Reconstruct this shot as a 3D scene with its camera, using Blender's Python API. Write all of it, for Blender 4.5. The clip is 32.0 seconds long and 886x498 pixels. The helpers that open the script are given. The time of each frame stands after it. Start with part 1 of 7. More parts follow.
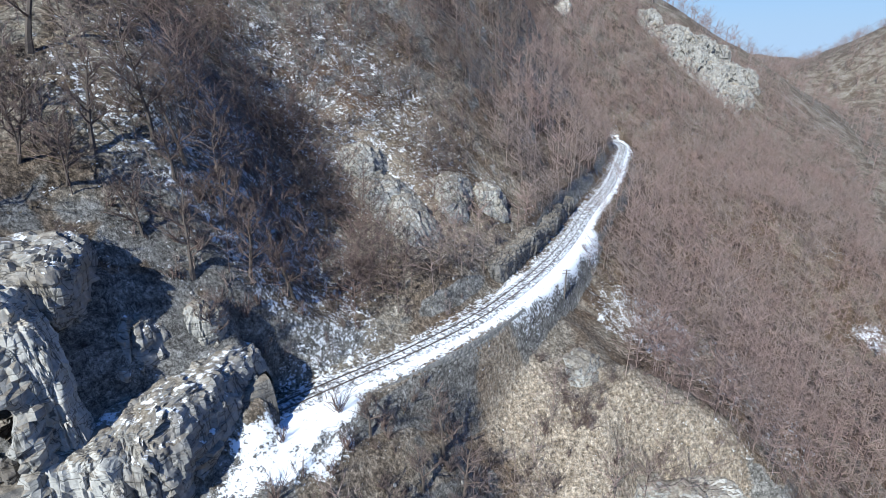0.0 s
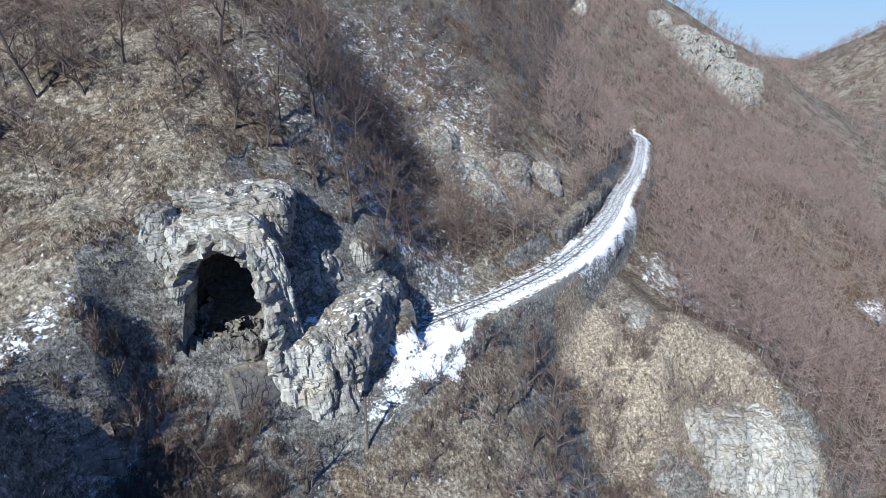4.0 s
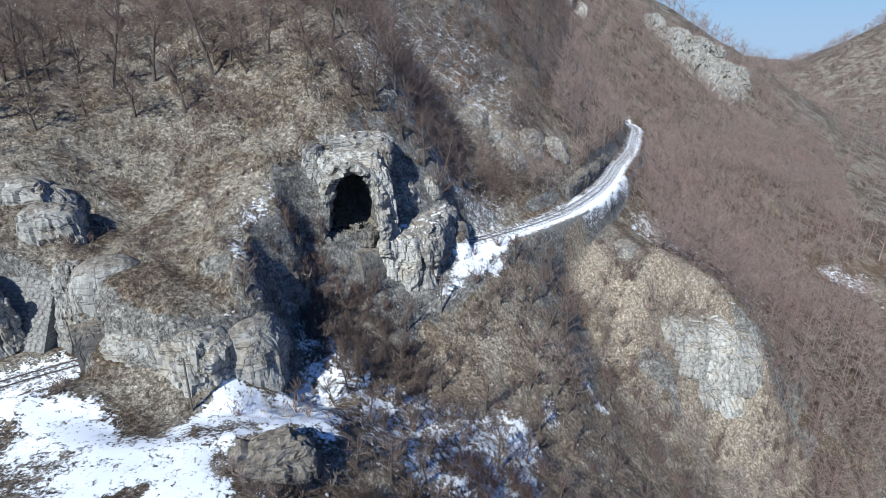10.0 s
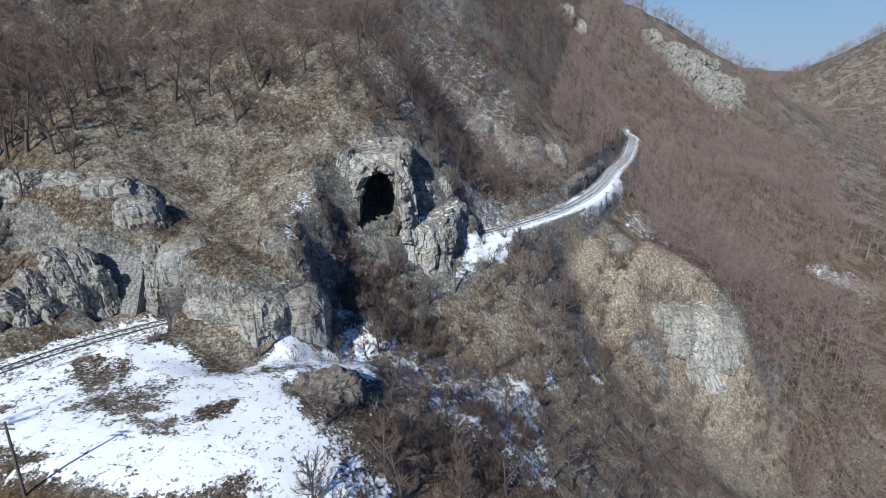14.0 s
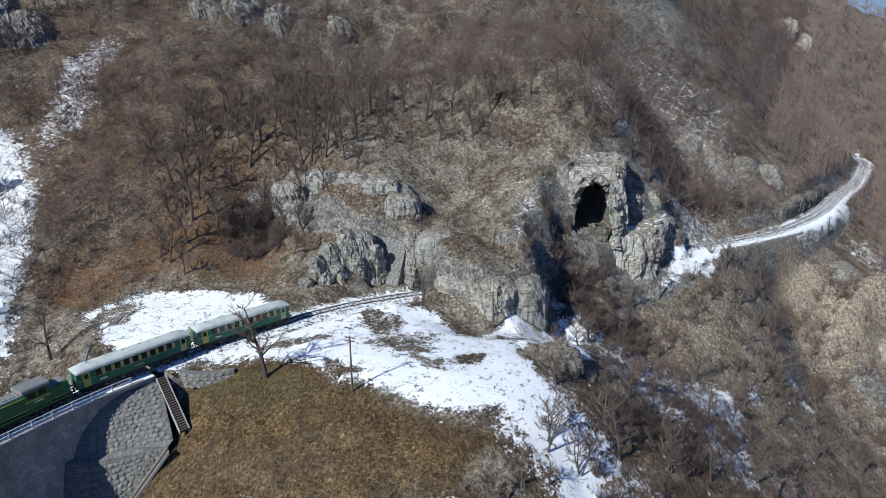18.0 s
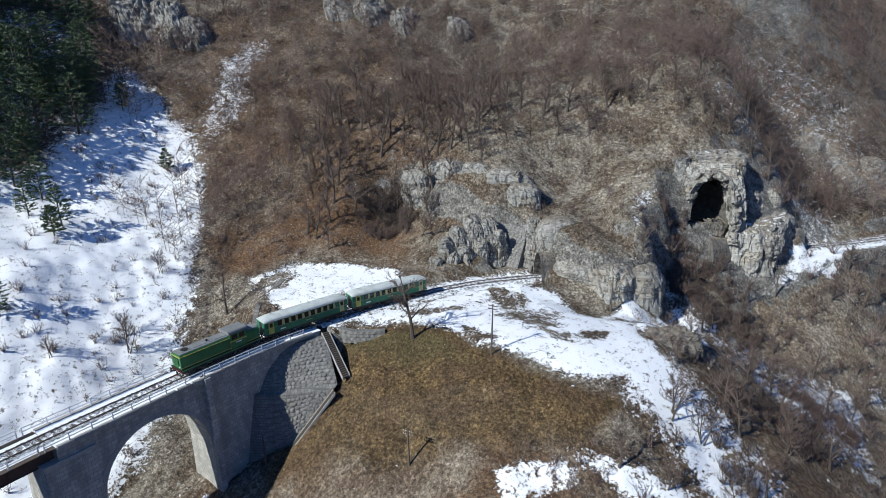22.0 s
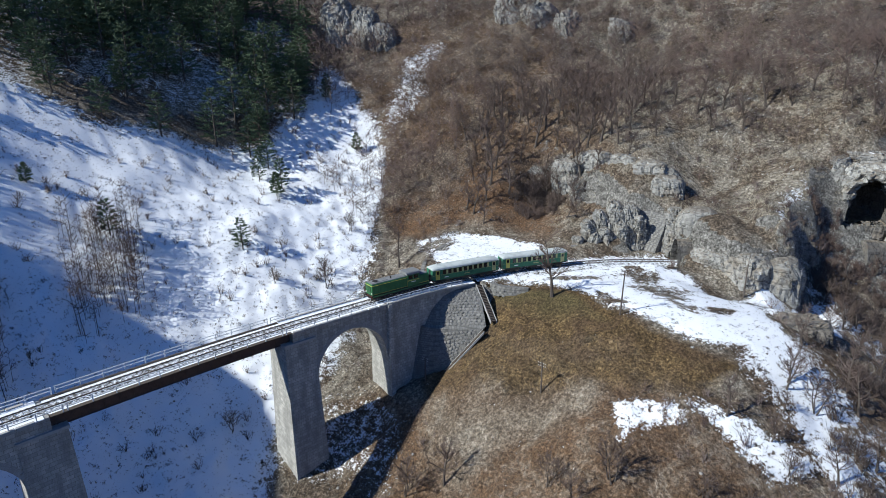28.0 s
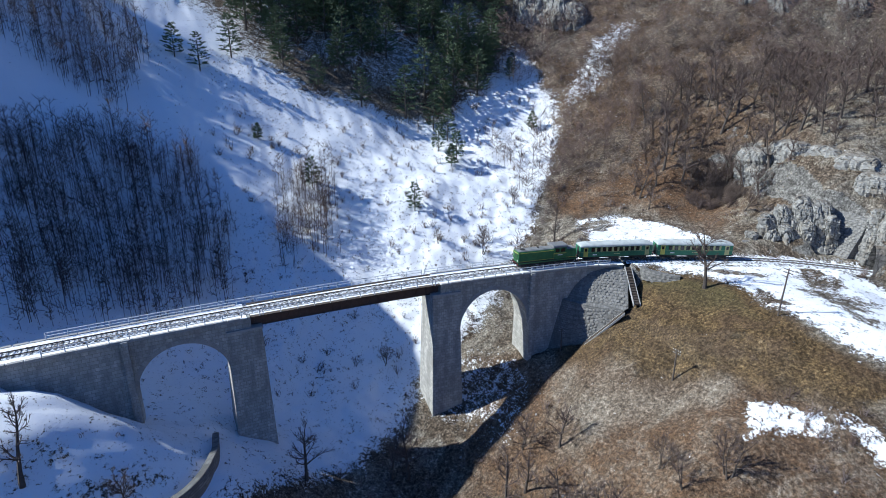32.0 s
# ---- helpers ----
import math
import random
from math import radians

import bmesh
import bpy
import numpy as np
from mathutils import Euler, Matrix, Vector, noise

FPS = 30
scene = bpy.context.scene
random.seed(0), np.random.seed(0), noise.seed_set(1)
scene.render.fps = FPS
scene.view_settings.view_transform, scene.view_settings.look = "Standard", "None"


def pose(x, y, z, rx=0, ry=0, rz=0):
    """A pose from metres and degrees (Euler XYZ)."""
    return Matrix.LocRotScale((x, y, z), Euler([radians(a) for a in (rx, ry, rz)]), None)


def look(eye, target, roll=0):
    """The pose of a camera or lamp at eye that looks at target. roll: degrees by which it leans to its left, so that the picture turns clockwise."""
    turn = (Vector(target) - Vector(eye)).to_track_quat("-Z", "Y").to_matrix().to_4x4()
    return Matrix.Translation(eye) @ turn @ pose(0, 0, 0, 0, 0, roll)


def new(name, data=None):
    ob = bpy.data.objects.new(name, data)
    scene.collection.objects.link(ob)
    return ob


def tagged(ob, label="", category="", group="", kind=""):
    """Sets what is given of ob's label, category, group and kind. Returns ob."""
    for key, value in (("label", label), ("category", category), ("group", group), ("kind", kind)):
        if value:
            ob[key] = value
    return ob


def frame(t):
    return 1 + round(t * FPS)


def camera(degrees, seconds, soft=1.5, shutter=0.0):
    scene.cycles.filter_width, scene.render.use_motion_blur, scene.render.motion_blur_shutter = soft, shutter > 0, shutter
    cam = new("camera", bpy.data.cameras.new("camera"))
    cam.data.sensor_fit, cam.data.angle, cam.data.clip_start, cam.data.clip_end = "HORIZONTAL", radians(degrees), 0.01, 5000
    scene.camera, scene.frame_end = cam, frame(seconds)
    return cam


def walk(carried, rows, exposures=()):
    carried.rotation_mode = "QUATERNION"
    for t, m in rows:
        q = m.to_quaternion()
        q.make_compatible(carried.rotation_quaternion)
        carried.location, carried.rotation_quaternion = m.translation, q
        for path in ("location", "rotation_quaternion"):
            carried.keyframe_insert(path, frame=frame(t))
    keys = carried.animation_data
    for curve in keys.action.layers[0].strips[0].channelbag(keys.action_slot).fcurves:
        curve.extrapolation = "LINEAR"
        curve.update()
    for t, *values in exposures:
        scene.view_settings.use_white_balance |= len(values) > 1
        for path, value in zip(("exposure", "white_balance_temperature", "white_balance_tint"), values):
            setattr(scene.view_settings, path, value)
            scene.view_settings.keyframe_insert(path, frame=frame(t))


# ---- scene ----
cam = camera(77.9, 32.0, soft=0.75)
# seconds, eye x y z, pitch, roll, yaw
PATH = [
    (0.0, -1.16, -0.27, 39.07, -20.37, -0.08, -1.09),
    (0.5, -3.73, -2.28, 38.80, -20.37, 0.04, -1.31),
    (1.0, -5.79, -4.47, 38.53, -20.33, 0.08, -1.33),
    (1.5, -7.72, -6.69, 38.35, -20.32, 0.09, -1.36),
    (2.0, -9.70, -8.81, 38.24, -20.28, 0.11, -1.38),
    (2.5, -11.68, -10.90, 38.20, -20.28, 0.10, -1.47),
    (3.0, -13.50, -13.14, 38.20, -20.27, 0.04, -1.40),
    (3.5, -15.11, -15.60, 38.20, -20.26, -0.08, -1.32),
    (5.5, -22.16, -25.70, 37.66, -20.33, 0.04, -1.42),
    (6.0, -23.50, -28.61, 37.47, -20.27, 0.09, -1.41),
    (6.5, -24.47, -31.79, 37.34, -20.33, 0.17, -1.38),
    (7.0, -25.12, -35.26, 37.20, -20.30, 0.24, -1.31),
    (7.5, -25.57, -38.87, 37.15, -20.28, 0.28, -1.34),
    (8.0, -25.90, -42.28, 37.20, -20.31, 0.29, -1.34),
    (8.5, -26.22, -45.36, 37.25, -20.32, 0.29, -1.41),
    (9.0, -26.53, -48.20, 37.30, -20.31, 0.31, -1.40),
    (9.5, -26.84, -50.79, 37.36, -20.33, 0.34, -1.47),
    (10.0, -27.07, -53.15, 37.44, -20.32, 0.36, -1.51),
    (10.5, -27.11, -55.43, 37.58, -20.34, 0.31, -1.51),
    (11.0, -27.00, -57.71, 37.77, -20.30, 0.18, -1.36),
    (11.5, -26.90, -59.92, 37.98, -20.29, 0.03, -1.26),
    (12.0, -26.91, -61.99, 38.11, -20.21, -0.09, -1.12),
    (12.5, -27.14, -63.89, 38.09, -19.97, -0.14, -1.07),
    (13.0, -27.59, -65.69, 37.92, -19.57, -0.17, -1.07),
    (13.5, -28.17, -67.60, 37.74, -19.17, -0.24, -1.04),
    (15.5, -31.57, -78.09, 39.07, -17.72, -0.88, 3.51),
    (16.0, -32.34, -79.79, 38.71, -17.07, -1.18, 6.61),
    (16.5, -33.20, -81.35, 38.62, -16.73, -1.29, 9.65),
    (17.0, -34.13, -82.88, 38.64, -16.73, -1.32, 12.75),
    (17.5, -35.04, -84.52, 38.58, -16.66, -1.37, 15.69),
    (18.0, -35.83, -86.29, 38.49, -16.51, -1.43, 17.79),
    (18.5, -36.46, -88.03, 38.60, -16.57, -1.51, 19.43),
    (19.0, -37.18, -89.68, 38.86, -16.67, -1.51, 20.15),
    (19.5, -37.99, -91.33, 39.12, -16.79, -1.46, 20.74),
    (20.0, -38.72, -92.91, 39.26, -16.85, -1.43, 21.49),
    (20.5, -39.29, -94.48, 39.33, -16.85, -1.41, 22.66),
    (21.0, -39.75, -96.00, 39.39, -16.87, -1.42, 24.08),
    (21.5, -40.14, -97.33, 39.30, -16.85, -1.43, 25.39),
    (22.0, -40.37, -98.42, 39.01, -16.71, -1.38, 26.53),
    (22.5, -40.44, -99.30, 38.74, -16.60, -1.31, 27.45),
    (23.0, -40.45, -99.99, 38.61, -16.55, -1.27, 27.93),
    (23.5, -40.37, -100.66, 38.57, -16.55, -1.23, 28.27),
    (24.0, -40.11, -101.52, 38.53, -16.54, -1.19, 28.64),
    (24.5, -39.65, -102.58, 38.50, -16.55, -1.15, 29.71),
    (25.0, -38.94, -103.84, 38.46, -16.53, -1.11, 32.46),
    (25.5, -38.03, -105.30, 38.36, -16.45, -1.05, 34.77),
    (27.5, -33.04, -113.03, 38.17, -16.40, -0.87, 40.50),
    (28.0, -31.60, -114.93, 38.45, -16.55, -0.78, 41.78),
    (28.5, -30.25, -116.48, 38.60, -16.58, -0.69, 42.92),
    (29.0, -29.15, -117.58, 38.65, -16.63, -0.58, 43.59),
    (29.5, -28.33, -118.25, 38.56, -16.63, -0.44, 44.67),
    (30.0, -27.61, -118.50, 38.36, -16.57, -0.28, 46.44),
    (30.5, -26.73, -118.27, 38.20, -16.62, -0.16, 49.23),
    (31.0, -25.64, -117.53, 38.04, -16.87, -0.08, 53.04),
    (31.5, -24.29, -116.33, 37.78, -17.38, -0.01, 57.09),
    (32.0, -22.71, -114.72, 37.55, -18.16, 0.04, 61.29),
]
walk(cam, [(t, pose(x, y, z, 90 + p, 0, w) @ pose(0, 0, 0, 0, 0, r)) for t, x, y, z, p, r, w in PATH],
     exposures=[(0.0, 0.64, 5800, 10), (8.0, 0.56, 5800, 10), (16.0, 0.11, 6000, 10), (24.0, 0.09, 6040, 10), (28.0, 0.17, 6000, 10), (32.0, 0.36, 5720, 10)])

# ---- light ----
SUN_TO = Vector((-0.49, -0.87, 0.755)).normalized()   # towards the sun
sun_data = bpy.data.lights.new("sun", "SUN")
sun_data.energy, sun_data.angle, sun_data.color = 5.0, radians(0.53), (0.97, 0.955, 0.85)
sun = new("sun", sun_data)
sun.matrix_world = look((0, 0, 300), Vector((0, 0, 300)) - SUN_TO)

world = bpy.data.worlds.new("world")
scene.world = world
world.use_nodes = True
wn = world.node_tree
sky = wn.nodes.new("ShaderNodeTexSky")
sky.sky_type, sky.sun_disc = "NISHITA", False
sky.sun_elevation = math.asin(SUN_TO.z)
sky.sun_rotation = math.atan2(SUN_TO.x, SUN_TO.y)
sky.altitude, sky.air_density, sky.dust_density, sky.ozone_density = 500, 1.2, 1.4, 4.0
blue = wn.nodes.new("ShaderNodeMix")
blue.data_type, blue.blend_type = "RGBA", "MULTIPLY"
blue.inputs[0].default_value = 1.0
blue.inputs[7].default_value = (0.46, 0.92, 1.58, 1)
wn.links.new(sky.outputs[0], blue.inputs[6])
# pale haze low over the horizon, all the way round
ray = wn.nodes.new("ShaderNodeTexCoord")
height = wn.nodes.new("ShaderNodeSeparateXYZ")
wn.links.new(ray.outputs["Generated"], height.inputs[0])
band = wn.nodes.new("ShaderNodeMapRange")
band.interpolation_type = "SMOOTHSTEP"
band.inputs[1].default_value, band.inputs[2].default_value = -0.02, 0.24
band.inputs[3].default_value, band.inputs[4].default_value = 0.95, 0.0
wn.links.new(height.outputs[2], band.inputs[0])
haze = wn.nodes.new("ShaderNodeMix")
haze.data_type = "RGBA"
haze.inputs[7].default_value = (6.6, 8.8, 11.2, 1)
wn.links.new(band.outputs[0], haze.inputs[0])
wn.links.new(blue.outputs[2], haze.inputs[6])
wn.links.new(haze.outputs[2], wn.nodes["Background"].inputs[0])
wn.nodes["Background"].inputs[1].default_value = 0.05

# ---- materials ----
def material(name):
    m = bpy.data.materials.new(name)
    m.use_nodes = True
    return m, m.node_tree, m.node_tree.nodes["Principled BSDF"]


def node(tree, kind, **values):
    n = tree.nodes.new(kind)
    for key, value in values.items():
        if key in n.inputs:
            n.inputs[key].default_value = value
    return n


def ramp(tree, source, stops):
    n = tree.nodes.new("ShaderNodeValToRGB")
    e = n.color_ramp.elements
    while len(e) < len(stops):
        e.new(0.5)
    for el, (pos, col) in zip(e, stops):
        el.position, el.color = pos, (*col, 1) if len(col) == 3 else (col[0],) * 3 + (1,)
    tree.links.new(source, n.inputs[0])
    return n.outputs[0]


def mix(tree, fac, a, b, blend="MIX"):
    n = tree.nodes.new("ShaderNodeMix")
    n.data_type, n.blend_type = "RGBA", blend
    for sock, v in ((n.inputs[0], fac), (n.inputs[6], a), (n.inputs[7], b)):
        if isinstance(v, (int, float)):
            sock.default_value = v
        elif isinstance(v, tuple):
            sock.default_value = (*v, 1)
        else:
            tree.links.new(v, sock)
    return n.outputs[2]


def maths(tree, op, a, b=0.0, clamp=False):
    n = tree.nodes.new("ShaderNodeMath")
    n.operation, n.use_clamp = op, clamp
    for sock, v in ((n.inputs[0], a), (n.inputs[1], b)):
        if isinstance(v, (int, float)):
            sock.default_value = v
        else:
            tree.links.new(v, sock)
    return n.outputs[0]


def coords(tree, scale=(1, 1, 1), kind="Object"):
    c, m = tree.nodes.new("ShaderNodeTexCoord"), tree.nodes.new("ShaderNodeMapping")
    m.inputs["Scale"].default_value = scale
    tree.links.new(c.outputs[kind], m.inputs[0])
    return m.outputs[0]


def noise_tex(tree, at, scale, detail=4.0, rough=0.6, distort=0.0):
    n = node(tree, "ShaderNodeTexNoise", Scale=scale, Detail=detail, Roughness=rough, Distortion=distort)
    tree.links.new(at, n.inputs["Vector"])
    return n.outputs[0]


def voronoi_tex(tree, at, scale, feature="F1", out=0):
    n = node(tree, "ShaderNodeTexVoronoi", Scale=scale)
    n.feature = feature
    tree.links.new(at, n.inputs["Vector"])
    return n.outputs[out]


def bump(tree, shader, height, strength=0.5, distance=0.1):
    n = node(tree, "ShaderNodeBump", Strength=strength, Distance=distance)
    tree.links.new(height, n.inputs["Height"])
    tree.links.new(n.outputs[0], shader.inputs["Normal"])


def plain(name, col, rough=0.7, metal=0.0, vary=0.25, scale=2.0, relief=0.15, kind="Object"):
    """A surface with grain and slight stains in one colour."""
    m, t, s = material(name)
    at = coords(t, kind=kind)
    big, fine = noise_tex(t, at, scale, 5), noise_tex(t, at, scale * 9, 3)
    c = ramp(t, big, [(0.25, tuple(v * (1 - vary) for v in col)), (0.75, tuple(min(1, v * (1 + vary)) for v in col))])
    c2 = mix(t, 0.35, c, ramp(t, fine, [(0.3, tuple(v * (1 - vary) for v in col)), (0.7, tuple(min(1, v * (1 + vary)) for v in col))]))
    t.links.new(c2, s.inputs["Base Color"])
    s.inputs["Roughness"].default_value, s.inputs["Metallic"].default_value = rough, metal
    if relief:
        bump(t, s, fine, relief, 0.05)
    return m


# ground: the attribute "cover" holds how much snow, bare rock, leaf litter and scree lies on it
def ground_material():
    m, t, s = material("ground_cover")
    at = coords(t)
    cov = t.nodes.new("ShaderNodeAttribute")
    cov.attribute_name = "cover"
    sep = t.nodes.new("ShaderNodeSeparateColor")
    t.links.new(cov.outputs["Color"], sep.inputs[0])
    snow, rock, litter = sep.outputs
    scree = cov.outputs["Alpha"]
    n_big, n_mid = noise_tex(t, at, 0.09, 5), noise_tex(t, at, 0.55, 6, 0.7)
    n_fine, n_grain = noise_tex(t, at, 2.6, 5, 0.75), noise_tex(t, at, 9.0, 3)
    # tussocks combed down the slope
    fall = coords(t, (1.0, 1.0, 0.34))
    n_comb = noise_tex(t, fall, 1.5, 8, 0.78, 0.5)
    brown = ramp(t, n_comb, [(0.35, (0.028, 0.020, 0.015)), (0.49, (0.126, 0.095, 0.066)), (0.62, (0.33, 0.258, 0.192))])
    grass = ramp(t, n_comb, [(0.35, (0.066, 0.057, 0.047)), (0.49, (0.268, 0.230, 0.178)), (0.62, (0.56, 0.505, 0.415))])
    n_wide = noise_tex(t, coords(t, (1.0, 1.0, 0.7)), 0.075, 7, 0.66, 1.4)
    base = mix(t, ramp(t, n_wide, [(0.46, (0,)), (0.57, (1,))]), brown, grass)
    leaves = ramp(t, n_fine, [(0.3, (0.070, 0.036, 0.020)), (0.52, (0.205, 0.112, 0.056)), (0.72, (0.37, 0.225, 0.12))])
    base = mix(t, maths(t, "MULTIPLY", litter, ramp(t, n_mid, [(0.35, (0.55,)), (0.6, (1,))]), True), base, leaves)
    turf = t.nodes.new("ShaderNodeAttribute")
    turf.attribute_name = "turf"
    mown = ramp(t, n_fine, [(0.32, (0.045, 0.027, 0.012)), (0.5, (0.150, 0.098, 0.044)), (0.68, (0.32, 0.225, 0.112))])
    green = ramp(t, n_fine, [(0.3, (0.070, 0.058, 0.024)), (0.7, (0.20, 0.165, 0.075))])
    mown = mix(t, 1.0, mown, ramp(t, noise_tex(t, at, 0.4, 9, 0.78, 0.6), [(0.38, (0.45,)), (0.5, (0.95,)), (0.62, (1.6,))]), "MULTIPLY")
    mown = mix(t, ramp(t, noise_tex(t, at, 0.16, 6, 0.7, 0.8), [(0.46, (0,)), (0.60, (0.75,))]), mown, ramp(t, n_comb, [(0.35, (0.035, 0.021, 0.012)), (0.62, (0.20, 0.13, 0.075))]))
    mown = mix(t, ramp(t, turf.outputs["Fac"], [(0.7, (0,)), (1.0, (1,))]), mown, green)
    base = mix(t, ramp(t, turf.outputs["Fac"], [(0.1, (0,)), (0.5, (1,))]), base, mown)
    earth = ramp(t, n_comb, [(0.34, (0.16, 0.118, 0.080)), (0.5, (0.40, 0.325, 0.240)), (0.66, (0.66, 0.575, 0.46))])
    screecol = mix(t, ramp(t, n_fine, [(0.48, (0,)), (0.62, (0.8,))]), earth, ramp(t, voronoi_tex(t, at, 2.4), [(0.05, (0.56, 0.53, 0.475)), (0.5, (0.25, 0.225, 0.19))]))
    base = mix(t, maths(t, "MULTIPLY", scree, ramp(t, n_mid, [(0.3, (0.35,)), (0.6, (1,))]), True), base, screecol)
    strata = coords(t, (0.55, 0.55, 1.0))
    n_str = noise_tex(t, strata, 0.8, 8, 0.8, 0.8)
    joints = maths(t, "ABSOLUTE", maths(t, "SUBTRACT", noise_tex(t, coords(t, (1.0, 1.0, 0.3)), 0.9, 5, 0.6, 0.6), 0.5))
    rockcol = ramp(t, n_str, [(0.32, (0.060, 0.055, 0.05)), (0.48, (0.23, 0.217, 0.195)), (0.66, (0.46, 0.44, 0.40))])
    rockcol = mix(t, ramp(t, joints, [(0.0, (0.85,)), (0.022, (0,))]), rockcol, (0.04, 0.036, 0.03))
    base = mix(t, ramp(t, maths(t, "ADD", rock, maths(t, "MULTIPLY", maths(t, "SUBTRACT", n_mid, 0.5), 0.9)), [(0.42, (0,)), (0.58, (1,))]), base, rockcol)
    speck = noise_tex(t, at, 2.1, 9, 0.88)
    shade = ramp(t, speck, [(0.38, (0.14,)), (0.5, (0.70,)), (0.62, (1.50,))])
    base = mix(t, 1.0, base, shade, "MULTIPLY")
    # dark stalks, and shade in the hollows between tufts put into the colour
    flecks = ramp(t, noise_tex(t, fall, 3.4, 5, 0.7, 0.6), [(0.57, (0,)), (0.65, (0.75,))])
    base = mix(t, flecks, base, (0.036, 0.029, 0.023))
    # snow lies where its cover beats the patchy noise
    n_drift = noise_tex(t, coords(t, (1.0, 1.0, 2.6)), 0.9, 6, 0.75, 0.4)
    patchy = maths(t, "ADD", maths(t, "ADD", maths(t, "MULTIPLY", n_mid, 1.0), maths(t, "MULTIPLY", n_drift, 1.0)), maths(t, "SUBTRACT", n_fine, 1.0))
    patchy = maths(t, "ADD", patchy, maths(t, "MULTIPLY", maths(t, "SUBTRACT", noise_tex(t, coords(t, (1.0, 1.0, 1.0)), 1.3, 8, 0.85), 0.5), 0.8))
    lies = ramp(t, maths(t, "ADD", maths(t, "SUBTRACT", snow, patchy), 0.5), [(0.46, (0,)), (0.54, (1,))])
    white = ramp(t, n_big, [(0.3, (0.86, 0.875, 0.90)), (0.7, (0.92, 0.925, 0.93))])
    col = mix(t, lies, base, white)
    t.links.new(col, s.inputs["Base Color"])
    s.inputs["Roughness"].default_value = 0.9
    s.inputs["Specular IOR Level"].default_value = 0.2
    h = maths(t, "ADD", maths(t, "MULTIPLY", n_fine, maths(t, "SUBTRACT", 0.6, maths(t, "MULTIPLY", lies, 0.48))), maths(t, "MULTIPLY", lies, 0.42))
    bump(t, s, h, 1.0, 0.5)
    return m


def rock_material(name, dark, mid, light, snow_top=0.0):
    m, t, s = material(name)
    at = coords(t)
    beds = noise_tex(t, coords(t, (0.35, 0.35, 1.3)), 0.75, 7, 0.75, 0.7)
    ribs = noise_tex(t, coords(t, (1.0, 1.0, 0.3)), 0.8, 7, 0.72, 0.6)
    n2, big = noise_tex(t, at, 1.5, 8, 0.72), noise_tex(t, at, 0.22, 4, 0.6)
    n1 = maths(t, "ADD", maths(t, "MULTIPLY", beds, 0.45), maths(t, "MULTIPLY", ribs, 0.55))
    col = ramp(t, n1, [(0.34, dark), (0.48, mid), (0.62, light)])
    col = mix(t, 0.45, col, ramp(t, n2, [(0.32, dark), (0.5, mid), (0.68, light)]))
    # ochre weathering, then joints
    col = mix(t, ramp(t, big, [(0.52, (0,)), (0.68, (0.5,))]), col, tuple(v * k for v, k in zip(mid, (1.12, 0.92, 0.68))))
    upright = maths(t, "ABSOLUTE", maths(t, "SUBTRACT", noise_tex(t, coords(t, (1.0, 1.0, 0.3)), 0.5, 4, 0.55, 0.5), 0.5))
    level = maths(t, "ABSOLUTE", maths(t, "SUBTRACT", noise_tex(t, coords(t, (0.3, 0.3, 1.4)), 0.5, 3, 0.5, 0.5), 0.5))
    joints = maths(t, "MINIMUM", upright, maths(t, "MULTIPLY", level, 1.6))
    col = mix(t, ramp(t, joints, [(0.0, (0.9,)), (0.017, (0,))]), col, tuple(v * 0.4 for v in dark))
    tuft = ramp(t, noise_tex(t, at, 0.45, 6, 0.7), [(0.58, (0,)), (0.66, (1,))])
    g = t.nodes.new("ShaderNodeNewGeometry")
    up = t.nodes.new("ShaderNodeSeparateXYZ")
    t.links.new(g.outputs["Normal"], up.inputs[0])
    flat = ramp(t, maths(t, "ADD", up.outputs[2], maths(t, "MULTIPLY", maths(t, "SUBTRACT", n2, 0.5), 0.9)), [(0.56, (0,)), (0.76, (1,))])
    earth = ramp(t, n2, [(0.32, (0.070, 0.056, 0.043)), (0.52, (0.20, 0.168, 0.130)), (0.70, (0.38, 0.335, 0.27))])
    col = mix(t, maths(t, "MULTIPLY", maths(t, "ADD", flat, 0.05, True), maths(t, "ADD", tuft, maths(t, "MULTIPLY", flat, 0.75), True)), col, earth)
    if snow_top:
        lies = ramp(t, maths(t, "SUBTRACT", maths(t, "MULTIPLY", flat, snow_top), noise_tex(t, at, 0.8, 6, 0.75)), [(0.0, (0,)), (0.06, (1,))])
        col = mix(t, lies, col, (0.85, 0.86, 0.88))
    t.links.new(col, s.inputs["Base Color"])
    s.inputs["Roughness"].default_value = 0.92
    s.inputs["Specular IOR Level"].default_value = 0.15
    bump(t, s, maths(t, "ADD", n1, maths(t, "ADD", maths(t, "MULTIPLY", n2, 0.5), maths(t, "MULTIPLY", ramp(t, joints, [(0.0, (0,)), (0.03, (1,))]), 0.3))), 0.6, 0.35)
    return m


